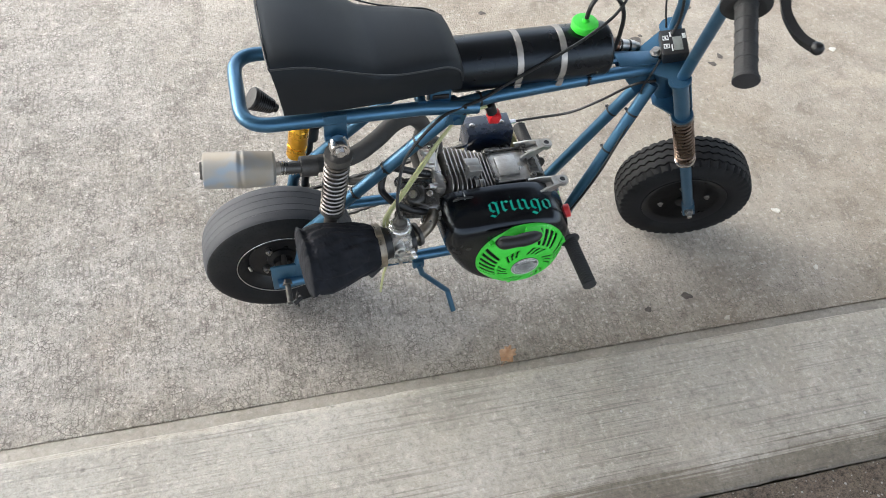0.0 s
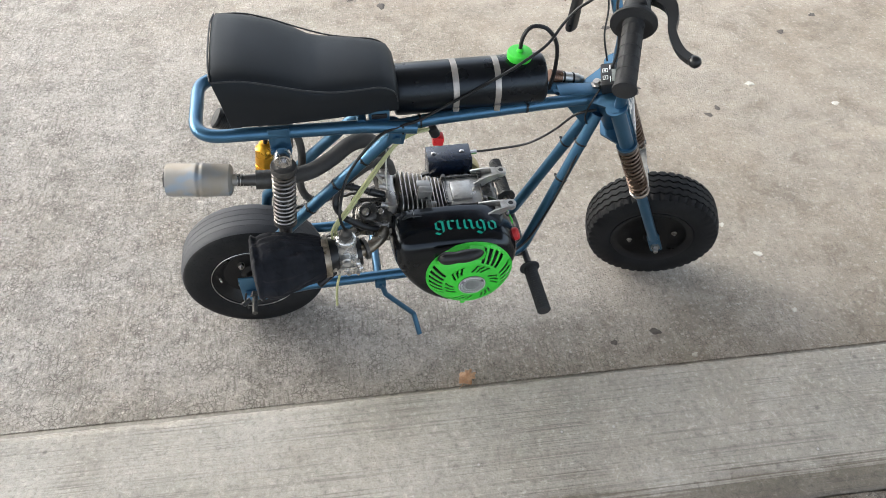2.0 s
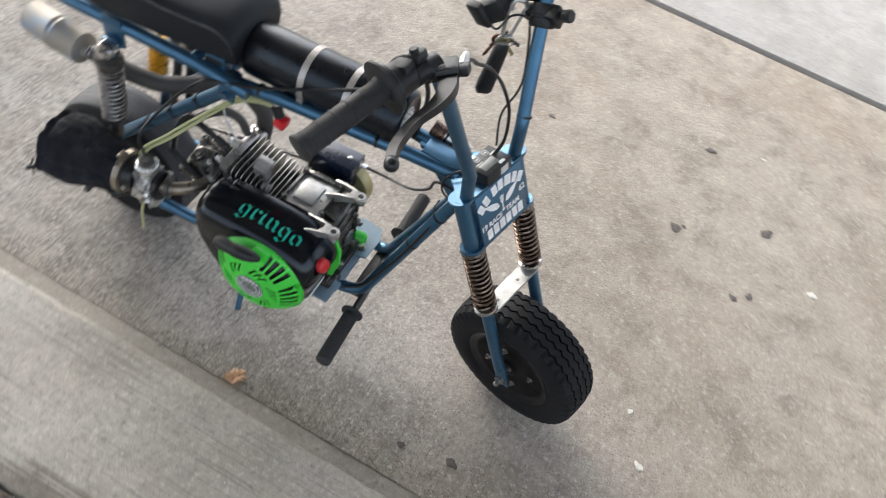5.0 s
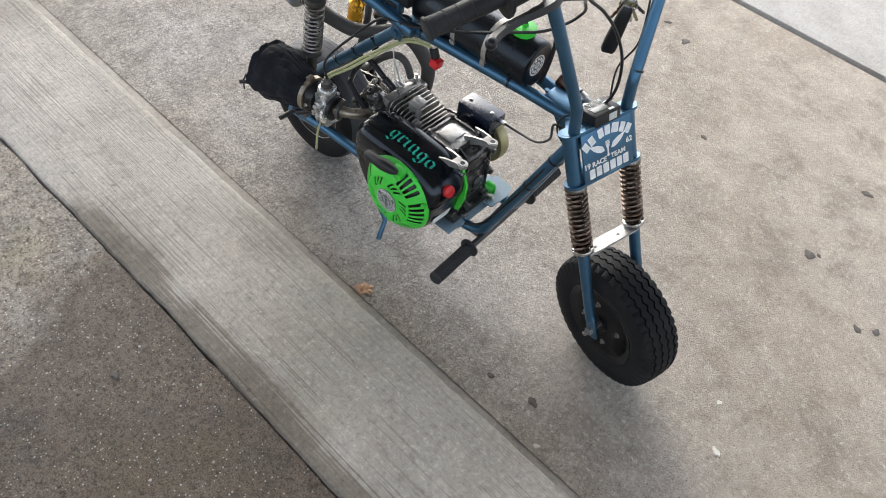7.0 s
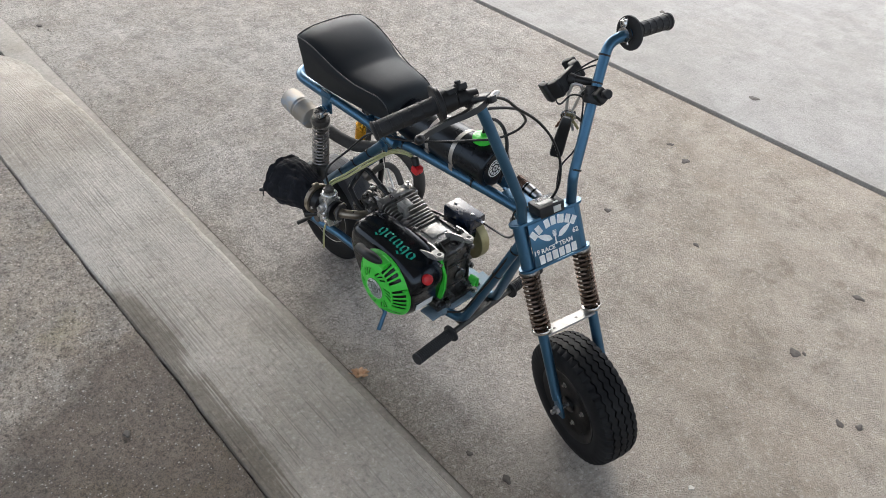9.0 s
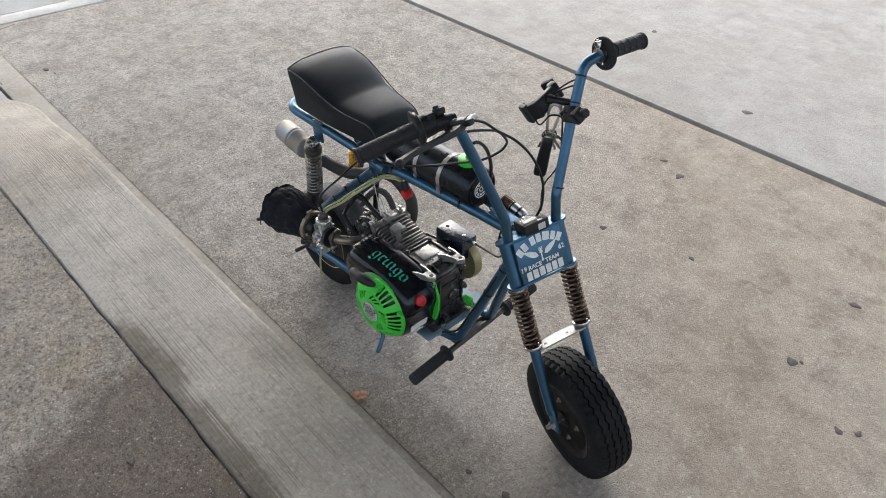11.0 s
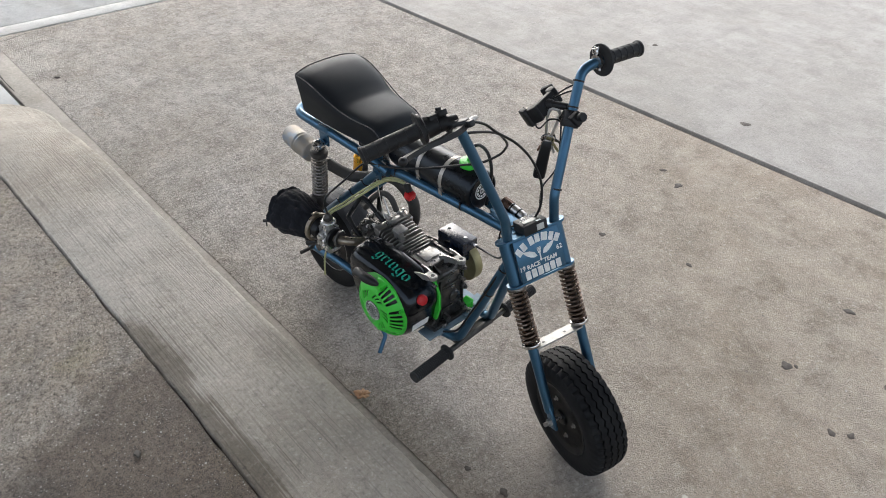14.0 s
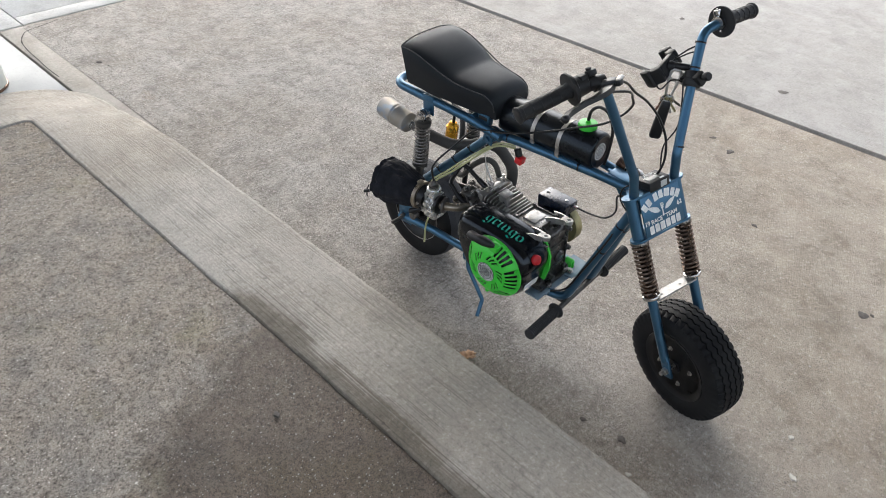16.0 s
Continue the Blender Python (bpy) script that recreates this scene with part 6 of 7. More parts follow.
made("oil_boss", lambda bm: (box(bm, (-0.113, -0.070, 0.392), (0.022, 0.016, 0.034), (24, 8, 0), 0.003), cyl(bm, (-0.113, -0.078, 0.386), (-0.113, -0.090, 0.392), 0.0078, n=14), cyl(bm, (-0.113, -0.090, 0.392), (-0.113, -0.096, 0.395), 0.0058, n=6)), M_ALU, cylinder)
boss = made("plate_boss", lambda bm: (box(bm, (-0.128, -0.064, 0.424), (0.030, 0.016, 0.056), (16, 6, 0), 0.003), box(bm, (-0.128, -0.052, 0.444), (0.030, 0.020, 0.010), (0, 6, 0), 0.002)), M_LUG, cylinder, "squared light grey cast boss")
# a black disc on the boss in place of a shaded hole
made("boss_hole_disc", lambda bm: cyl(bm, (-0.124, -0.0728, 0.424), (-0.124, -0.0740, 0.4236), 0.0040, n=12), M_BLACK, boss)


def wire_loops(bm):
    """A short black loom folded into flat loops."""
    for k in range(4):
        y, z, a = -0.106 - 0.004 * k, 0.399 + 0.0045 * k, 0.004 * k
        tube(bm, spline([(-0.196 + a, y, z - 0.004), (-0.180 + a, y - 0.003, z + 0.010), (-0.150, y - 0.002, z + 0.008), (-0.124 - a, y, z + 0.002), (-0.126 - a, y + 0.006, z - 0.006), (-0.160, y + 0.005, z - 0.008)], 5, True), 0.0026, 8, True)


made("wire_loom", lambda bm: wire_loops(bm), M_BLACK, bike, "folded black wire loom")
made("cable_tie", lambda bm: tube(bm, [(-0.158, -0.112 + 0.015 * math.cos(radians(a)), 0.406 + 0.017 * math.sin(radians(a))) for a in range(0, 360, 30)], 0.0016, 6, True), M_GREY, bike)
made("lower_boss", lambda bm: (box(bm, (-0.150, -0.094, 0.380), (0.070, 0.010, 0.020), edge=0.003), [cyl(bm, (-0.178 + 0.028 * k, -0.094, 0.388), (-0.178 + 0.028 * k, -0.094, 0.396), 0.0055, n=6) for k in range(3)]), M_FIN, cylinder)


def head(bm):
    box(bm, (-0.207, -0.035, 0.372), (0.022, 0.112, 0.112), (0, TURN_FIN, 0), 0.005)
    for y, z in ((-0.080, 0.420), (0.008, 0.424), (-0.035, 0.432)):
        cyl(bm, (-0.200, y, z), (-0.214, y, z + 0.003), 0.0075, n=12)
        cyl(bm, (-0.214, y, z + 0.003), (-0.222, y, z + 0.004), 0.0055, n=6)
    box(bm, (-0.200, 0.020, 0.405), (0.036, 0.034, 0.030), (0, TURN_FIN, 0), 0.006)


made("cylinder_head", lambda bm: head(bm), M_FIN, bike, "grey cast cylinder head")
COVER = pose(-0.238, -0.082, 0.392, 30, -6, -14)


def rocker(bm):
    """A cast cover: a bolted rim, a domed half, a lower shelf, a raised ring and ribs."""
    def shell(levels, cx, cy, k=5):
        rings = [[(cx + x, cy + y, z) for x, y in round_poly(w, h, r, k)] for z, w, h, r in levels]
        n, m = len(rings[0]), len(rings)
        faces = [(a * n + q, a * n + (q + 1) % n, (a + 1) * n + (q + 1) % n, (a + 1) * n + q) for a in range(m - 1) for q in range(n)]
        add(bm, [p for ring in rings for p in ring], faces + [tuple(range(n)), tuple((m - 1) * n + q for q in range(n))])
    shell([(0.0, 0.098, 0.082, 0.020), (0.004, 0.098, 0.082, 0.020), (0.005, 0.094, 0.078, 0.020)], 0, 0)
    shell([(0.003, 0.084, 0.066, 0.020), (0.011, 0.080, 0.062, 0.020), (0.013, 0.074, 0.056, 0.018)], 0, -0.001)
    shell([(0.010, 0.052, 0.050, 0.020), (0.019, 0.048, 0.046, 0.019), (0.024, 0.042, 0.039, 0.018), (0.0265, 0.032, 0.029, 0.014), (0.027, 0.02, 0.018, 0.008)], -0.012, 0.005)
    shell([(0.010, 0.030, 0.044, 0.010), (0.015, 0.028, 0.040, 0.010), (0.0165, 0.022, 0.034, 0.009)], 0.024, -0.003)
    for x, y, w, a in ((0.004, 0.016, 0.034, 12), (0.004, -0.014, 0.034, -18), (-0.024, -0.018, 0.022, 62), (-0.030, 0.022, 0.020, -48)):
        box(bm, (x, y, 0.019), (w, 0.0045, 0.010), (0, 0, a), 0.0015)
    lathe(bm, (-0.014, 0.004, 0.0255), (0, 0, 1), [(0, 0.0130), (0.004, 0.0120), (0.004, 0.0085), (0.001, 0.0080)], 22)
    lathe(bm, (0.025, -0.008, 0.0155), (0, 0, 1), [(0, 0.0075), (0.0025, 0.0068), (0.0025, 0.0048), (0.0006, 0.0044)], 16)
    for x, y in ((-0.042, -0.033), (0.042, -0.033), (-0.042, 0.033), (0.042, 0.033)):
        lathe(bm, (x, y, 0.0), (0, 0, 1), [(0, 0.0125), (0.006, 0.0115), (0.007, 0.0095), (0.007, 0.002)], 16)


rock = made("rocker_cover", lambda bm: rocker(bm), M_ROCKER, bike, "oily grey cast rocker cover", m=COVER)
for x, y in ((-0.042, -0.033), (0.042, -0.033), (-0.042, 0.033), (0.042, 0.033)):
    made("cover_screw", lambda bm: (cyl(bm, (x, y, 0.005), (x, y, 0.013), 0.0065, n=6), cyl(bm, (x, y, 0.012), (x, y, 0.0145), 0.004, n=10)), M_BOLT, rock, m=COVER)
made("centre_bolt", lambda bm: (cyl(bm, (-0.014, 0.004, 0.026), (-0.014, 0.004, 0.0335), 0.0066, n=6), lathe(bm, (-0.014, 0.004, 0.0265), (0, 0, 1), [(0, 0.0082), (0.0012, 0.0082)], 18)), M_CHROME, rock, m=COVER)
made("cover_stud", lambda bm: cyl(bm, (0.004, -0.036, 0.010), (0.002, -0.056, 0.016), 0.004, n=10), M_CHROME, rock, m=COVER)
made("breather_stub", lambda bm: cyl(bm, (0.020, 0.004, 0.02), (0.020, 0.004, 0.036), 0.0065, n=12, edge=0.001), M_CHROME, rock, m=COVER)
plug = made("spark_plug", lambda bm: (cyl(bm, (-0.199, -0.040, 0.408), (-0.207, -0.043, 0.414), 0.0100, n=6), cyl(bm, (-0.207, -0.043, 0.414), (-0.214, -0.045, 0.419), 0.007, n=14)), M_CHROME, bike, "steel spark plug")
made("plug_cap", lambda bm: (cyl(bm, (-0.213, -0.045, 0.418), (-0.246, -0.048, 0.437), 0.0085, n=14, edge=0.002), cyl(bm, (-0.246, -0.048, 0.437), (-0.280, -0.050, 0.457), 0.0068, n=14, edge=0.002), cyl(bm, (-0.278, -0.050, 0.456), (-0.284, -0.050, 0.459), 0.0085, n=14)), M_BLACK, plug, "black plug cap")
made("plug_lead", lambda bm: tube(bm, spline([(-0.282, -0.050, 0.458), (-0.305, -0.055, 0.462), (-0.318, -0.075, 0.430), (-0.300, -0.108, 0.424), (-0.293, -0.110, 0.420), (-0.262, -0.114, 0.398), (-0.225, -0.114, 0.384), (-0.183, -0.110, 0.381), (-0.160, -0.104, 0.380)]), 0.0072, 10), M_BLACK, plug, "black rubber lead")
made("link_rod", lambda bm: (tube(bm, [(-0.240, -0.028, 0.490), (-0.199, -0.030, 0.418)], 0.0027, 8), cyl(bm, (-0.2035, -0.0295, 0.426), (-0.197, -0.030, 0.414), 0.0048, n=6)), M_STEEL, bike, "thin bright link rod")
made("flange_stud", lambda bm: (cyl(bm, (-0.195, 0.010, 0.425), (-0.200, 0.012, 0.447), 0.004, n=10), cyl(bm, (-0.196, 0.0105, 0.430), (-0.198, 0.0113, 0.438), 0.0075, n=6)), M_CHROME, bike)

# throttle box over the clutch
tbox = made("throttle_box", lambda bm: (box(bm, (-0.048, 0.084, 0.402), (0.103, 0.054, 0.004), edge=0.0015), box(bm, (-0.048, 0.058, 0.366), (0.103, 0.004, 0.072), edge=0.0015), box(bm, (-0.048, 0.110, 0.366), (0.103, 0.004, 0.072), edge=0.0015), box(bm, (0.0015, 0.084, 0.372), (0.004, 0.052, 0.060), edge=0.0015), box(bm, (-0.0975, 0.084, 0.372), (0.004, 0.052, 0.060), edge=0.0015)), M_BOXPAINT, bike, "black folded steel cover box, tinted blue for sky reflection")
for x, y, z, a in ((-0.084, 0.085, 0.404, 0), (-0.017, 0.085, 0.404, 0), (-0.012, 0.0557, 0.356, 90)):
    made("box_screw", lambda bm: lathe(bm, (0, 0, 0), (0, 0, 1), [(0, 0.0055), (0.0015, 0.0055), (0.003, 0.0035), (0.0031, 0.001)], 16), M_CHROME, tbox, m=pose(x, y, z, a, 0, 0))
made("box_fitting", lambda bm: cyl(bm, (0.002, 0.092, 0.392), (0.020, 0.092, 0.392), 0.005, n=6), M_CHROME, tbox)
made("clutch_drum", lambda bm: (lathe(bm, (-0.030, 0.080, 0.318), (0, 1, 0), [(0, 0.03), (0, 0.062), (0.003, 0.064), (0.026, 0.064), (0.028, 0.060), (0.028, 0.02)], 40)), M_BRASS, bike, "dull brass-coloured clutch drum")
made("drain_plug", lambda bm: (cyl(bm, (0.038, 0.030, 0.245), (0.062, 0.036, 0.240), 0.014, n=16, edge=0.002), box(bm, (0.064, 0.036, 0.240), (0.006, 0.008, 0.024), edge=0.002)), M_GREEN, bike, "lime green oil plug")

# carburettor and filter bag
CB = V((-0.300, -0.176, 0.392))


def carb_body(bm):
    c = CB
    lathe(bm, c + V((-0.040, 0, 0)), (1, 0, 0), [(0, 0.020), (0, 0.026), (0.010, 0.026), (0.012, 0.021), (0.030, 0.020), (0.050, 0.020), (0.052, 0.026), (0.058, 0.027), (0.060, 0.02)], 26)
    lathe(bm, c + V((-0.004, 0, -0.02)), (0, 0, 1), [(0, 0.014), (0.002, 0.018), (0.050, 0.018), (0.052, 0.020), (0.056, 0.020)], 24)
    # slide housing, flat-sided, with ribs down its corners
    box(bm, c + V((-0.004, 0, 0.018)), (0.036, 0.040, 0.034), edge=0.004)
    for dx in (-0.021, 0.013):
        for dy in (-0.019, 0.019):
            box(bm, c + V((dx, dy, 0.012)), (0.005, 0.006, 0.040), edge=0.001)
    # float bowl, stepped, with a tapered foot
    box(bm, c + V((-0.004, 0, -0.018)), (0.056, 0.056, 0.006), edge=0.002)
    box(bm, c + V((-0.004, 0, -0.034)), (0.048, 0.046, 0.030), edge=0.007, seg=3)
    box(bm, c + V((-0.006, 0, -0.051)), (0.034, 0.032, 0.010), edge=0.004)
    cyl(bm, c + V((-0.006, 0, -0.055)), c + V((-0.006, 0, -0.064)), 0.008, n=6)
    for dx, dy in ((-0.027, -0.023), (0.019, -0.023), (0.019, 0.023), (-0.027, 0.023)):
        cyl(bm, c + V((dx, dy, -0.034)), c + V((dx, dy, -0.012)), 0.0048, n=10, edge=0.0008)
    # jet bosses, pads and a fuel inlet on the outer side
    lathe(bm, c + V((-0.006, -0.018, 0.006)), (0, -1, 0), [(0, 0.012), (0.012, 0.0115), (0.014, 0.008), (0.019, 0.0075), (0.020, 0.004)], 18)
    box(bm, c + V((0.014, -0.021, -0.003)), (0.020, 0.014, 0.018), (0, 0, 8), edge=0.003)
    box(bm, c + V((-0.025, -0.019, 0.000)), (0.014, 0.012, 0.020), (0, 0, -10), edge=0.003)
    cyl(bm, c + V((0.015, -0.024, -0.004)), c + V((0.021, -0.040, -0.009)), 0.0045, n=12)
    lathe(bm, c + V((0.020, -0.037, -0.008)), (0.3, -0.9, -0.28), [(0, 0.0042), (0.001, 0.0058), (0.004, 0.0045)], 12)
    # throttle stop ears at the engine flange
    for dy in (-0.029, 0.029):
        lathe(bm, c + V((0.012, dy, 0)), (1, 0, 0), [(0, 0.002), (0, 0.009), (0.008, 0.009), (0.008, 0.002)], 14)
    box(bm, c + V((0.016, 0, 0)), (0.007, 0.060, 0.016), edge=0.002)


carb = made("carburettor", lambda bm: carb_body(bm), M_ZINC, bike, "cast alloy slide carburettor")
made("slide_cap", lambda bm: lathe(bm, CB + V((-0.004, 0, 0.054)), (0, 0, 1), [(0, 0.008), (0, 0.0145), (0.006, 0.0145), (0.008, 0.01), (0.018, 0.006), (0.019, 0.003)], 20), M_DARKMET, carb)
made("knurled_ring", lambda bm: (lathe(bm, CB + V((-0.004, 0, 0.035)), (0, 0, 1), [(0, 0.014), (0, 0.0205), (0.002, 0.0215), (0.012, 0.0215), (0.015, 0.0195), (0.017, 0.013)], 26), [box(bm, CB + V((-0.004 + 0.0215 * math.cos(radians(a)), 0.0215 * math.sin(radians(a)), 0.042)), (0.0022, 0.0030, 0.010), (0, 0, a), 0.0006) for a in range(0, 360, 20)]), M_ZINC, carb)
made("idle_spring", lambda bm: coil(bm, CB + V((-0.026, -0.024, -0.002)), CB + V((-0.032, -0.040, 0.001)), 0.0036, 0.0008, 6), M_STEEL, carb)
made("idle_screw", lambda bm: (cyl(bm, CB + V((-0.026, -0.024, -0.002)), CB + V((-0.032, -0.040, 0.001)), 0.0022, n=10), lathe(bm, CB + V((-0.032, -0.040, 0.001)), (-0.35, -0.92, 0.17), [(0, 0.002), (0, 0.0052), (0.004, 0.0052), (0.0045, 0.003)], 14)), M_STEEL, carb)
made("bowl_drain", lambda bm: tube(bm, spline([CB + V((-0.02, 0, -0.05)), CB + V((-0.034, -0.006, -0.10)), CB + V((-0.040, -0.008, -0.165))]), 0.0028, 8), M_HOSE, carb, "thin clear drain hose")
made("intake_pipe", lambda bm: tube(bm, spline([CB + V((0.018, 0, 0)), CB + V((0.045, 0.010, 0.0)), CB + V((0.072, 0.040, -0.004)), (-0.212, -0.085, 0.376)]), 0.0125, 18), M_INTAKE, bike, "tarnished brass-grey intake pipe")
made("bell_hose", lambda bm: lathe(bm, (-0.322, -0.182, 0.398), (-1, -0.1, 0.02), [(0, 0.020), (0.002, 0.030), (0.014, 0.036), (0.022, 0.0365)], 28), M_BLACK, carb)
made("choke_lever", lambda bm: (cyl(bm, CB + V((-0.030, -0.020, -0.028)), CB + V((-0.070, -0.038, -0.048)), 0.0065, 0.008, 14, 0.002),), M_BLACK, carb, "black choke lever")
for x, z in ((-0.022, -0.004), (0.016, -0.012), (-0.006, -0.034), (0.014, -0.036)):
    made("carb_screw", lambda bm: cyl(bm, CB + V((x, -0.022, z)), CB + V((x, -0.031, z)), 0.0038, n=8), M_BOLT, carb)
made("intake_flange", lambda bm: lathe(bm, CB + V((0.030, 0.006, 0)), (1, 0.35, 0), [(0, 0.012), (0, 0.024), (0.007, 0.024), (0.007, 0.012)], 22), M_DARKMET, carb)
made("intake_flange", lambda bm: lathe(bm, (-0.222, -0.098, 0.377), (0.6, 0.8, 0), [(0, 0.012), (0, 0.023), (0.006, 0.023), (0.006, 0.012)], 20), M_DARKMET, carb)
made("intake_clamp", lambda bm: lathe(bm, CB + V((0.014, 0, 0)), (1, 0.1, 0), [(0, 0.020), (0, 0.029), (0.004, 0.030), (0.010, 0.029), (0.010, 0.02)], 24), M_BLACK, carb)


def filter_bag(bm):
    """A gathered cloth bag, tight at the clamp and creased."""
    a, b = V((-0.353, -0.186, 0.401)), V((-0.497, -0.203, 0.405))
    x, y, z = basis(b - a)
    h, k, n = (b - a).length, 64, 108
    verts, faces = [], []
    for i in range(k + 1):
        s = i / k
        r = 0.041 + 0.025 * min(1, s * 1.5) ** 0.75
        if s > 0.96:
            r *= 1 - 0.85 * ((s - 0.96) / 0.04) ** 1.5
        for j in range(n):
            ang = 2 * math.pi * j / n
            lane = 9 * ang + 2.2 * math.sin(2 * ang + 1) + 1.4 * noise.noise((s * 2.5, math.cos(ang) * 2, 7))
            fold = (abs(math.sin(lane / 1.0)) ** 0.6 - 0.6) * 0.0058 * (1 - s) ** 0.5
            fold += 0.0042 * noise.noise((2.0 * math.cos(ang) + 5, 2.0 * math.sin(ang), s * 2.2))
            fold += 0.0030 * noise.noise((4.5 * math.cos(ang), 4.5 * math.sin(ang) + 9, s * 5.0))
            fold -= 0.0045 * abs(math.sin(4 * ang + 3 * noise.noise((s * 3, 2 * math.cos(ang), 3)))) ** 8 * s
            ridge = 0.0042 * math.exp(-((s - 0.93) / 0.012) ** 2) - 0.003 * math.exp(-((s - 0.87) / 0.03) ** 2)
            rr = max(r + fold * min(1, s * 5) + ridge, 0.004)
            verts.append(a + z * (h * s) + (x * math.cos(ang) + y * math.sin(ang)) * rr)
    for i in range(k):
        faces += [(i * n + j, i * n + (j + 1) % n, (i + 1) * n + (j + 1) % n, (i + 1) * n + j) for j in range(n)]
    faces += [tuple(range(n)), tuple(k * n + j for j in range(n))]
    add(bm, verts, faces)


bag = made("filter_bag", lambda bm: filter_bag(bm), M_BAG, bike, "creased black cloth air filter cover", smooth=70)
made("bag_clamp", lambda bm: (lathe(bm, (-0.341, -0.185, 0.400), (-1, -0.1, 0.02), [(0, 0.036), (0, 0.0432), (0.0120, 0.0432), (0.0120, 0.036)], 36), box(bm, (-0.348, -0.188, 0.446), (0.012, 0.018, 0.008), edge=0.002)), M_INTAKE, bag, "brassy steel hose clamp")
made("cord_lock", lambda bm: (cyl(bm, (-0.505, -0.252, 0.372), (-0.520, -0.262, 0.368), 0.005, n=12), tube(bm, [(-0.51, -0.25, 0.39), (-0.515, -0.256, 0.372), (-0.512, -0.258, 0.350)], 0.002, 6)), M_BLACK, bag)

# exhaust
EXH = [(-0.205, 0.030, 0.345), (-0.212, 0.062, 0.372), (-0.205, 0.060, 0.420), (-0.207, 0.050, 0.462), (-0.238, 0.030, 0.512), (-0.276, 0.010, 0.522), (-0.315, -0.015, 0.511), (-0.359, -0.040, 0.505), (-0.40, -0.055, 0.511), (-0.465, -0.068, 0.522)]
made("exhaust_pipe", lambda bm: tube(bm, spline(EXH, 6), 0.0170, 16), M_WRAP, bike, "dark heat-stained exhaust pipe")
made("exhaust_sleeve", lambda bm: lathe(bm, (-0.440, -0.066, 0.517), (-0.97, -0.06, 0.13), [(0, 0.015), (0, 0.0195), (0.030, 0.0195), (0.030, 0.012), (0.065, 0.0115)], 22), M_DARKMET, bike)
muf = made("muffler", lambda bm: lathe(bm, (-0.505, -0.069, 0.526), (-0.996, 0.06, 0.085), [(0, 0.012), (0.008, 0.013), (0.010, 0.028), (0.014, 0.032), (0.060, 0.033), (0.062, 0.0345), (0.066, 0.0345), (0.068, 0.033), (0.072, 0.033), (0.074, 0.0345), (0.078, 0.0345), (0.080, 0.033), (0.130, 0.033), (0.134, 0.031), (0.135, 0.024), (0.131, 0.022), (0.120, 0.018)], 40), M_MUFFLER, bike, "heat-tinted steel muffler can")
made("muffler_tip", lambda bm: lathe(bm, (-0.634, -0.061, 0.537), (-0.996, 0.06, 0.085), [(0, 0.012), (0, 0.016), (0.010, 0.016), (0.010, 0.012)], 24), M_DARKMET, muf)
made("muffler_spring", lambda bm: coil(bm, (-0.478, -0.066, 0.518), (-0.510, -0.069, 0.528), 0.0125, 0.0012, 6), M_CHROME, muf)

# hoses, cables, ties
made("fuel_hose", lambda bm: tube(bm, spline([(-0.115, -0.048, 0.596), (-0.150, -0.054, 0.592), (-0.188, -0.066, 0.575), (-0.250, -0.106, 0.515), (-0.283, -0.128, 0.481), (-0.322, -0.154, 0.444), (-0.318, -0.168, 0.405)]), 0.0036, 8), M_HOSE, bike, "yellowed clear fuel hose")
made("fuel_hose", lambda bm: tube(bm, spline([(-0.120, -0.042, 0.600), (-0.160, -0.058, 0.598), (-0.196, -0.074, 0.576), (-0.256, -0.110, 0.520), (-0.290, -0.132, 0.485), (-0.328, -0.156, 0.448), (-0.330, -0.166, 0.412)]), 0.0028, 8), M_HOSE, bike, "yellowed clear fuel hose")
made("hanging_cord", lambda bm: tube(bm, [(-0.205, -0.072, 0.578), (-0.207, -0.060, 0.500), (-0.206, -0.052, 0.440)], 0.0013, 6), M_CHIP, bike, "thin pale cord")
made("breather_hose", lambda bm: tube(bm, spline([(-0.435, 0.04, 0.575), (-0.40, 0.035, 0.568), (-0.380, 0.025, 0.54), (-0.378, 0.018, 0.49), (-0.390, 0.01, 0.42), (-0.375, 0.0, 0.384), (-0.339, -0.015, 0.395), (-0.284, -0.03, 0.46), (-0.231, -0.035, 0.505), (-0.20, -0.03, 0.50), (-0.19, -0.02, 0.46)]), 0.0085, 10), M_WRAP, bike, "dark rubber breather hose")
made("throttle_cable", lambda bm: tube(bm, spline([(0.206, -0.172, 0.915), (0.215, -0.140, 0.914), (0.219, -0.090, 0.898), (0.208, -0.050, 0.874), (0.195, -0.022, 0.850), (0.188, 0.000, 0.826), (0.176, 0.014, 0.804), (0.154, 0.016, 0.774), (0.120, -0.008, 0.747), (0.070, -0.030, 0.727), (0.017, -0.042, 0.703), (-0.073, -0.056, 0.664), (-0.142, -0.078, 0.646), (-0.18, -0.085, 0.640), (-0.225, -0.098, 0.628), (-0.285, -0.118, 0.560), CB + V((-0.010, 0.004, 0.12)), CB + V((-0.004, 0, 0.072))]), 0.0030, 8), M_BLACK, bike, "black throttle cable")
made("clutch_cable", lambda bm: tube(bm, spline([(0.020, 0.092, 0.392), (0.07, 0.088, 0.398), (0.13, 0.062, 0.43), (0.175, 0.03, 0.49), (0.20, -0.02, 0.575), (0.235, -0.04, 0.60)]), 0.0028, 8), M_BLACK, bike, "black control cable")
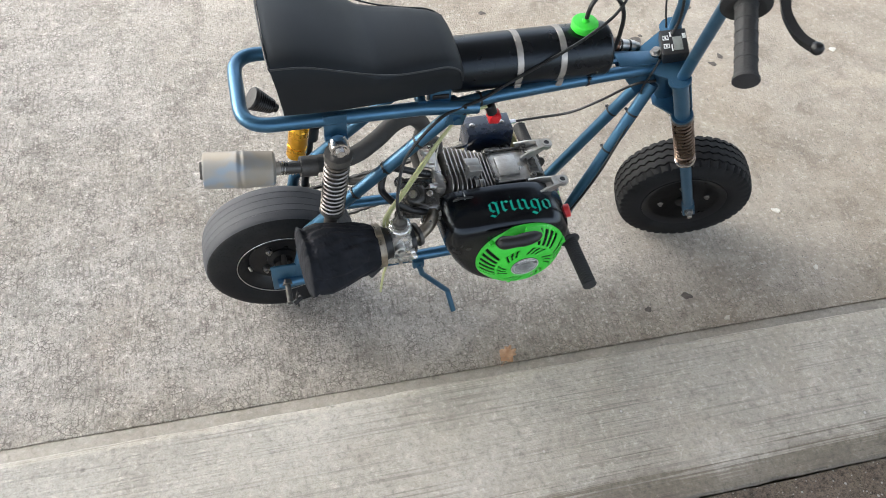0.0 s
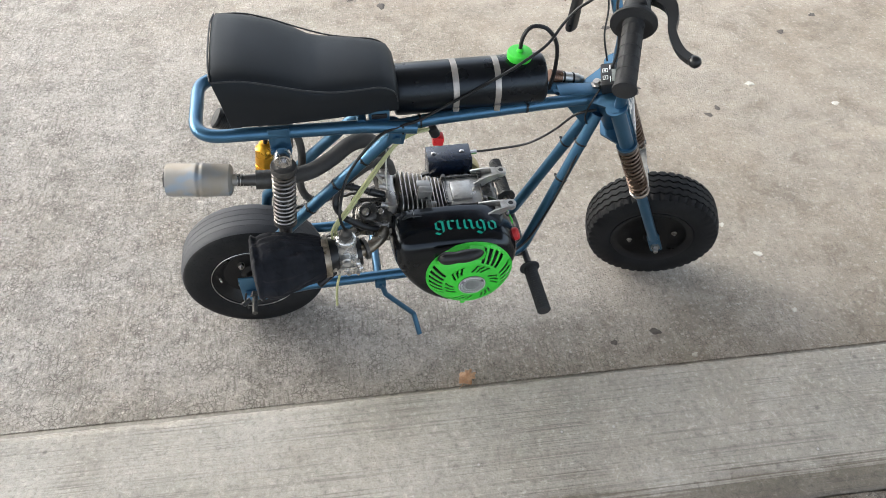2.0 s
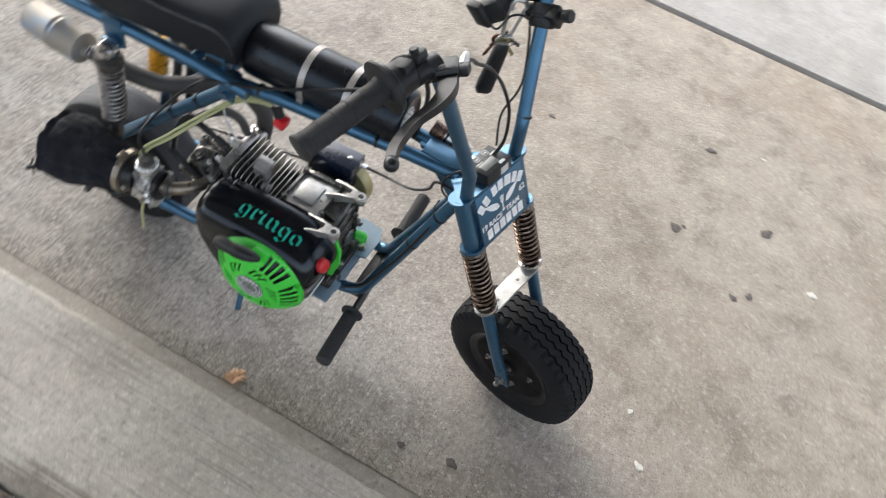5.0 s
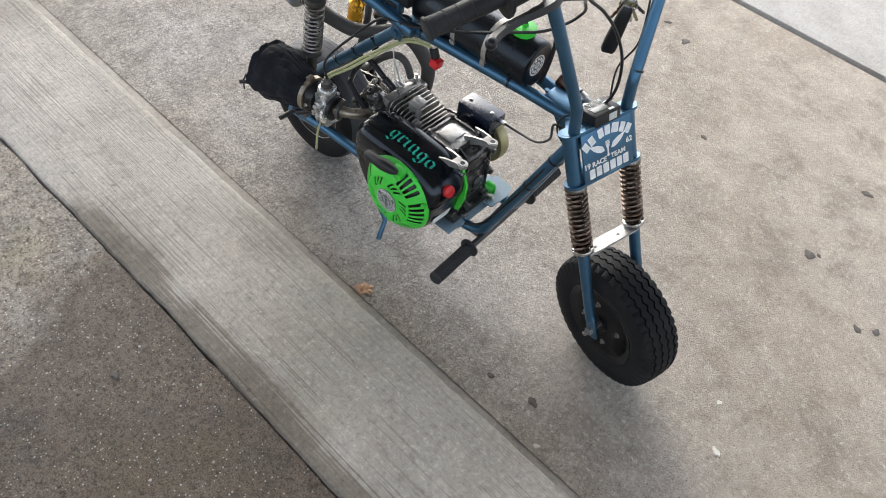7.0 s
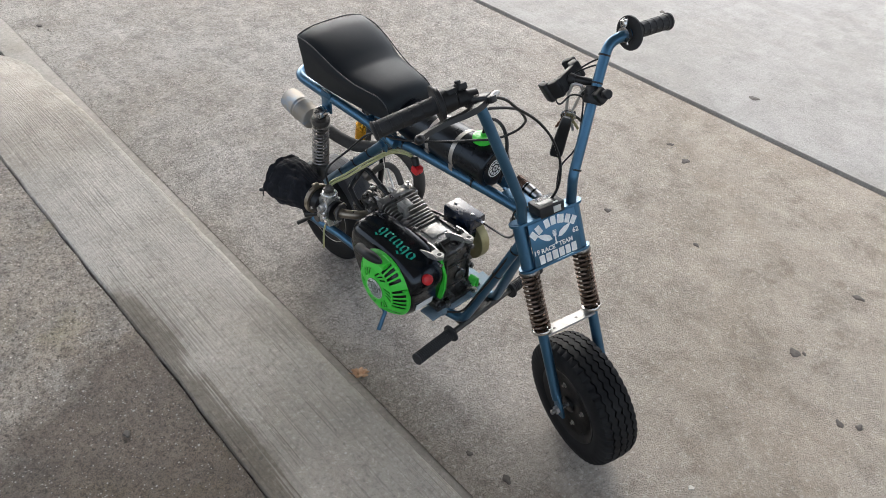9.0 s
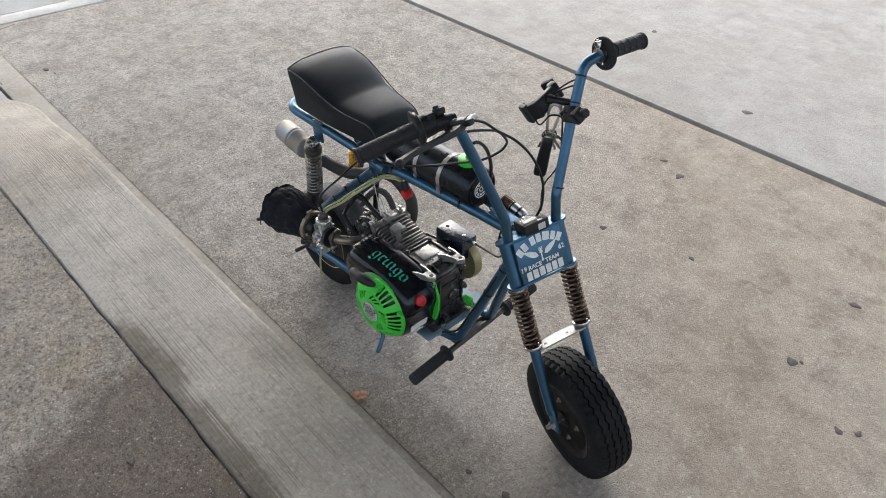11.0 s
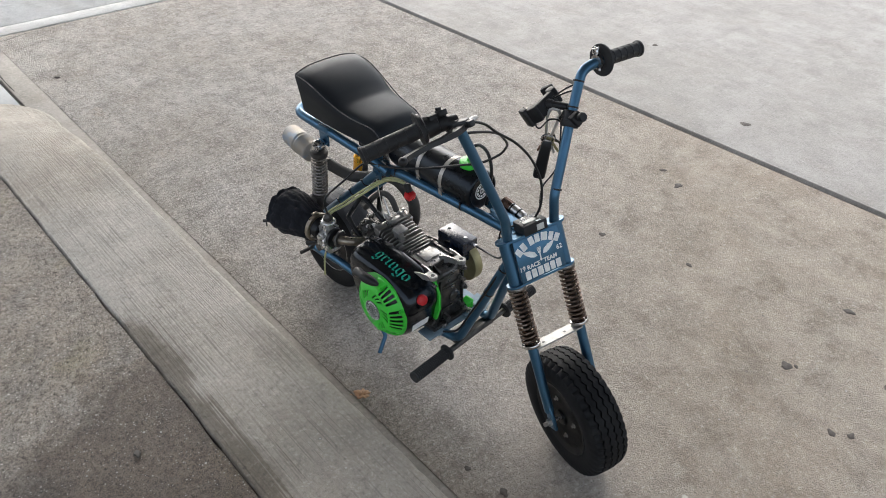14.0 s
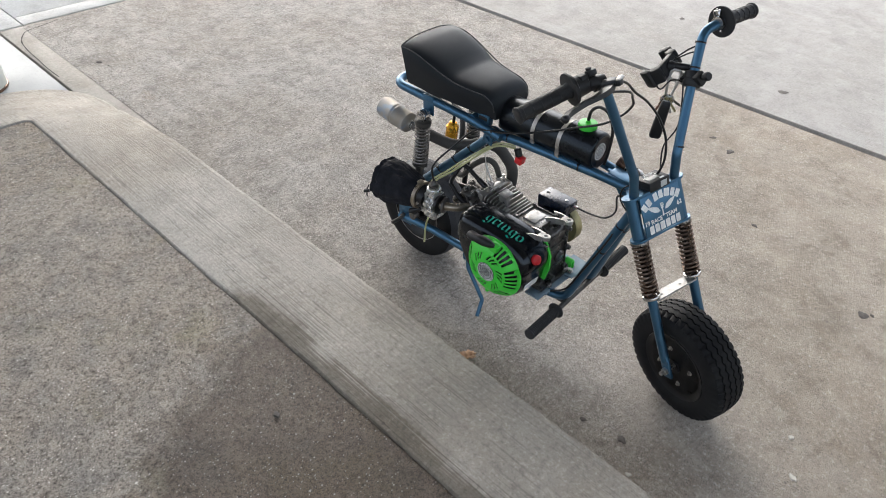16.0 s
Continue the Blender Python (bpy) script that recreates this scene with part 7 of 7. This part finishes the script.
made("brake_cable", lambda bm: tube(bm, spline([(0.2307, -0.1491, 0.9478), (0.232, -0.118, 0.931), (0.230, -0.080, 0.898), (0.238, -0.026, 0.855), (0.254, 0.012, 0.806), (0.274, 0.028, 0.750), (0.282, 0.024, 0.69), (0.266, 0.014, 0.635)]), 0.0030, 8), M_BLACK, bike, "black brake cable")
for pts in ([(0.030, 0.185, 0.765), (0.010, 0.168, 0.770), (-0.008, 0.140, 0.765), (-0.014, 0.118, 0.760)], [(0.032, 0.176, 0.785), (0.012, 0.160, 0.780), (-0.006, 0.130, 0.768)],
            [(-0.016, 0.100, 0.742), (-0.030, 0.085, 0.720), (-0.022, 0.088, 0.708), (-0.008, 0.108, 0.722), (0.006, 0.124, 0.716), (0.018, 0.118, 0.70), (0.014, 0.088, 0.62), (-0.004, 0.048, 0.58), (-0.010, 0.03, 0.526)]):
    made("holder_wire", lambda bm: tube(bm, spline(pts), 0.0020, 7), M_BLACK, bike, m=FORK)
made("meter_wire", lambda bm: tube(bm, spline([(-0.030, -0.035, 0.512), (-0.05, -0.06, 0.505), (-0.07, -0.06, 0.47), (-0.075, -0.04, 0.42)]), 0.002, 7), M_BLACK, bike, m=FORK)
made("down_tube_wire", lambda bm: tube(bm, spline([(0.225, -0.028, 0.50), (0.188, -0.052, 0.40), (0.158, -0.066, 0.33), (0.120, -0.075, 0.25), (0.08, -0.09, 0.225)]), 0.003, 7), M_BLACK, bike)
made("red_switch", lambda bm: (box(bm, (-0.097, -0.047, 0.567), (0.022, 0.024, 0.020), (0, 10, 0), 0.003),), M_RED, bike, "red plastic connector")
made("switch_body", lambda bm: (cyl(bm, (-0.110, -0.046, 0.598), (-0.101, -0.047, 0.576), 0.010, n=16, edge=0.002),), M_BLACK, bike)


def tie(bm, p, axis, r):
    lathe(bm, V(p) - V(axis).normalized() * 0.002, axis, [(0, r), (0, r + 0.0014), (0.004, r + 0.0014), (0.004, r)], 18)
    x, y, z = basis(axis)
    box(bm, V(p) + y * (r + 0.003), (0.005, 0.005, 0.004))


TIES = [((-0.172, -0.0745, 0.6285), (1, 0, 0), TUBE), ((-0.135, -0.053, 0.6235), (1, 0.1, 0), TUBE), ((0.085, -0.031, 0.6185), (1, 0.1, 0), TUBE), ((-0.25, -0.0722, 0.551), (1, 0, 0.98), TUBE), ((-0.31, -0.0743, 0.492), (1, 0, 0.98), TUBE), ((-0.37, -0.0764, 0.433), (1, 0, 0.98), TUBE),
        ((0.19, -0.0342, 0.4034), (0.36, 0.13, 0.93), TUBE), ((0.21, 0.0275, 0.4555), (0.36, -0.13, 0.93), TUBE), ((0.225, -0.0217, 0.4947), (0.36, 0.13, 0.93), TUBE)]
for p, ax, r in TIES:
    made("cable_tie", lambda bm: tie(bm, p, ax, r), M_BLACK, bike)
for p, ax in (((0.0302, 0.153, 0.738), (0, 0.49, 0.87)), ((0.030, 0.0645, 0.575), (0, 0.43, 0.9)), ((0.032, 0.181, 0.789), (0.04, 0.49, 0.87))):
    made("cable_tie", lambda bm: tie(bm, p, ax, 0.0117), M_BLACK, bike, m=FORK)
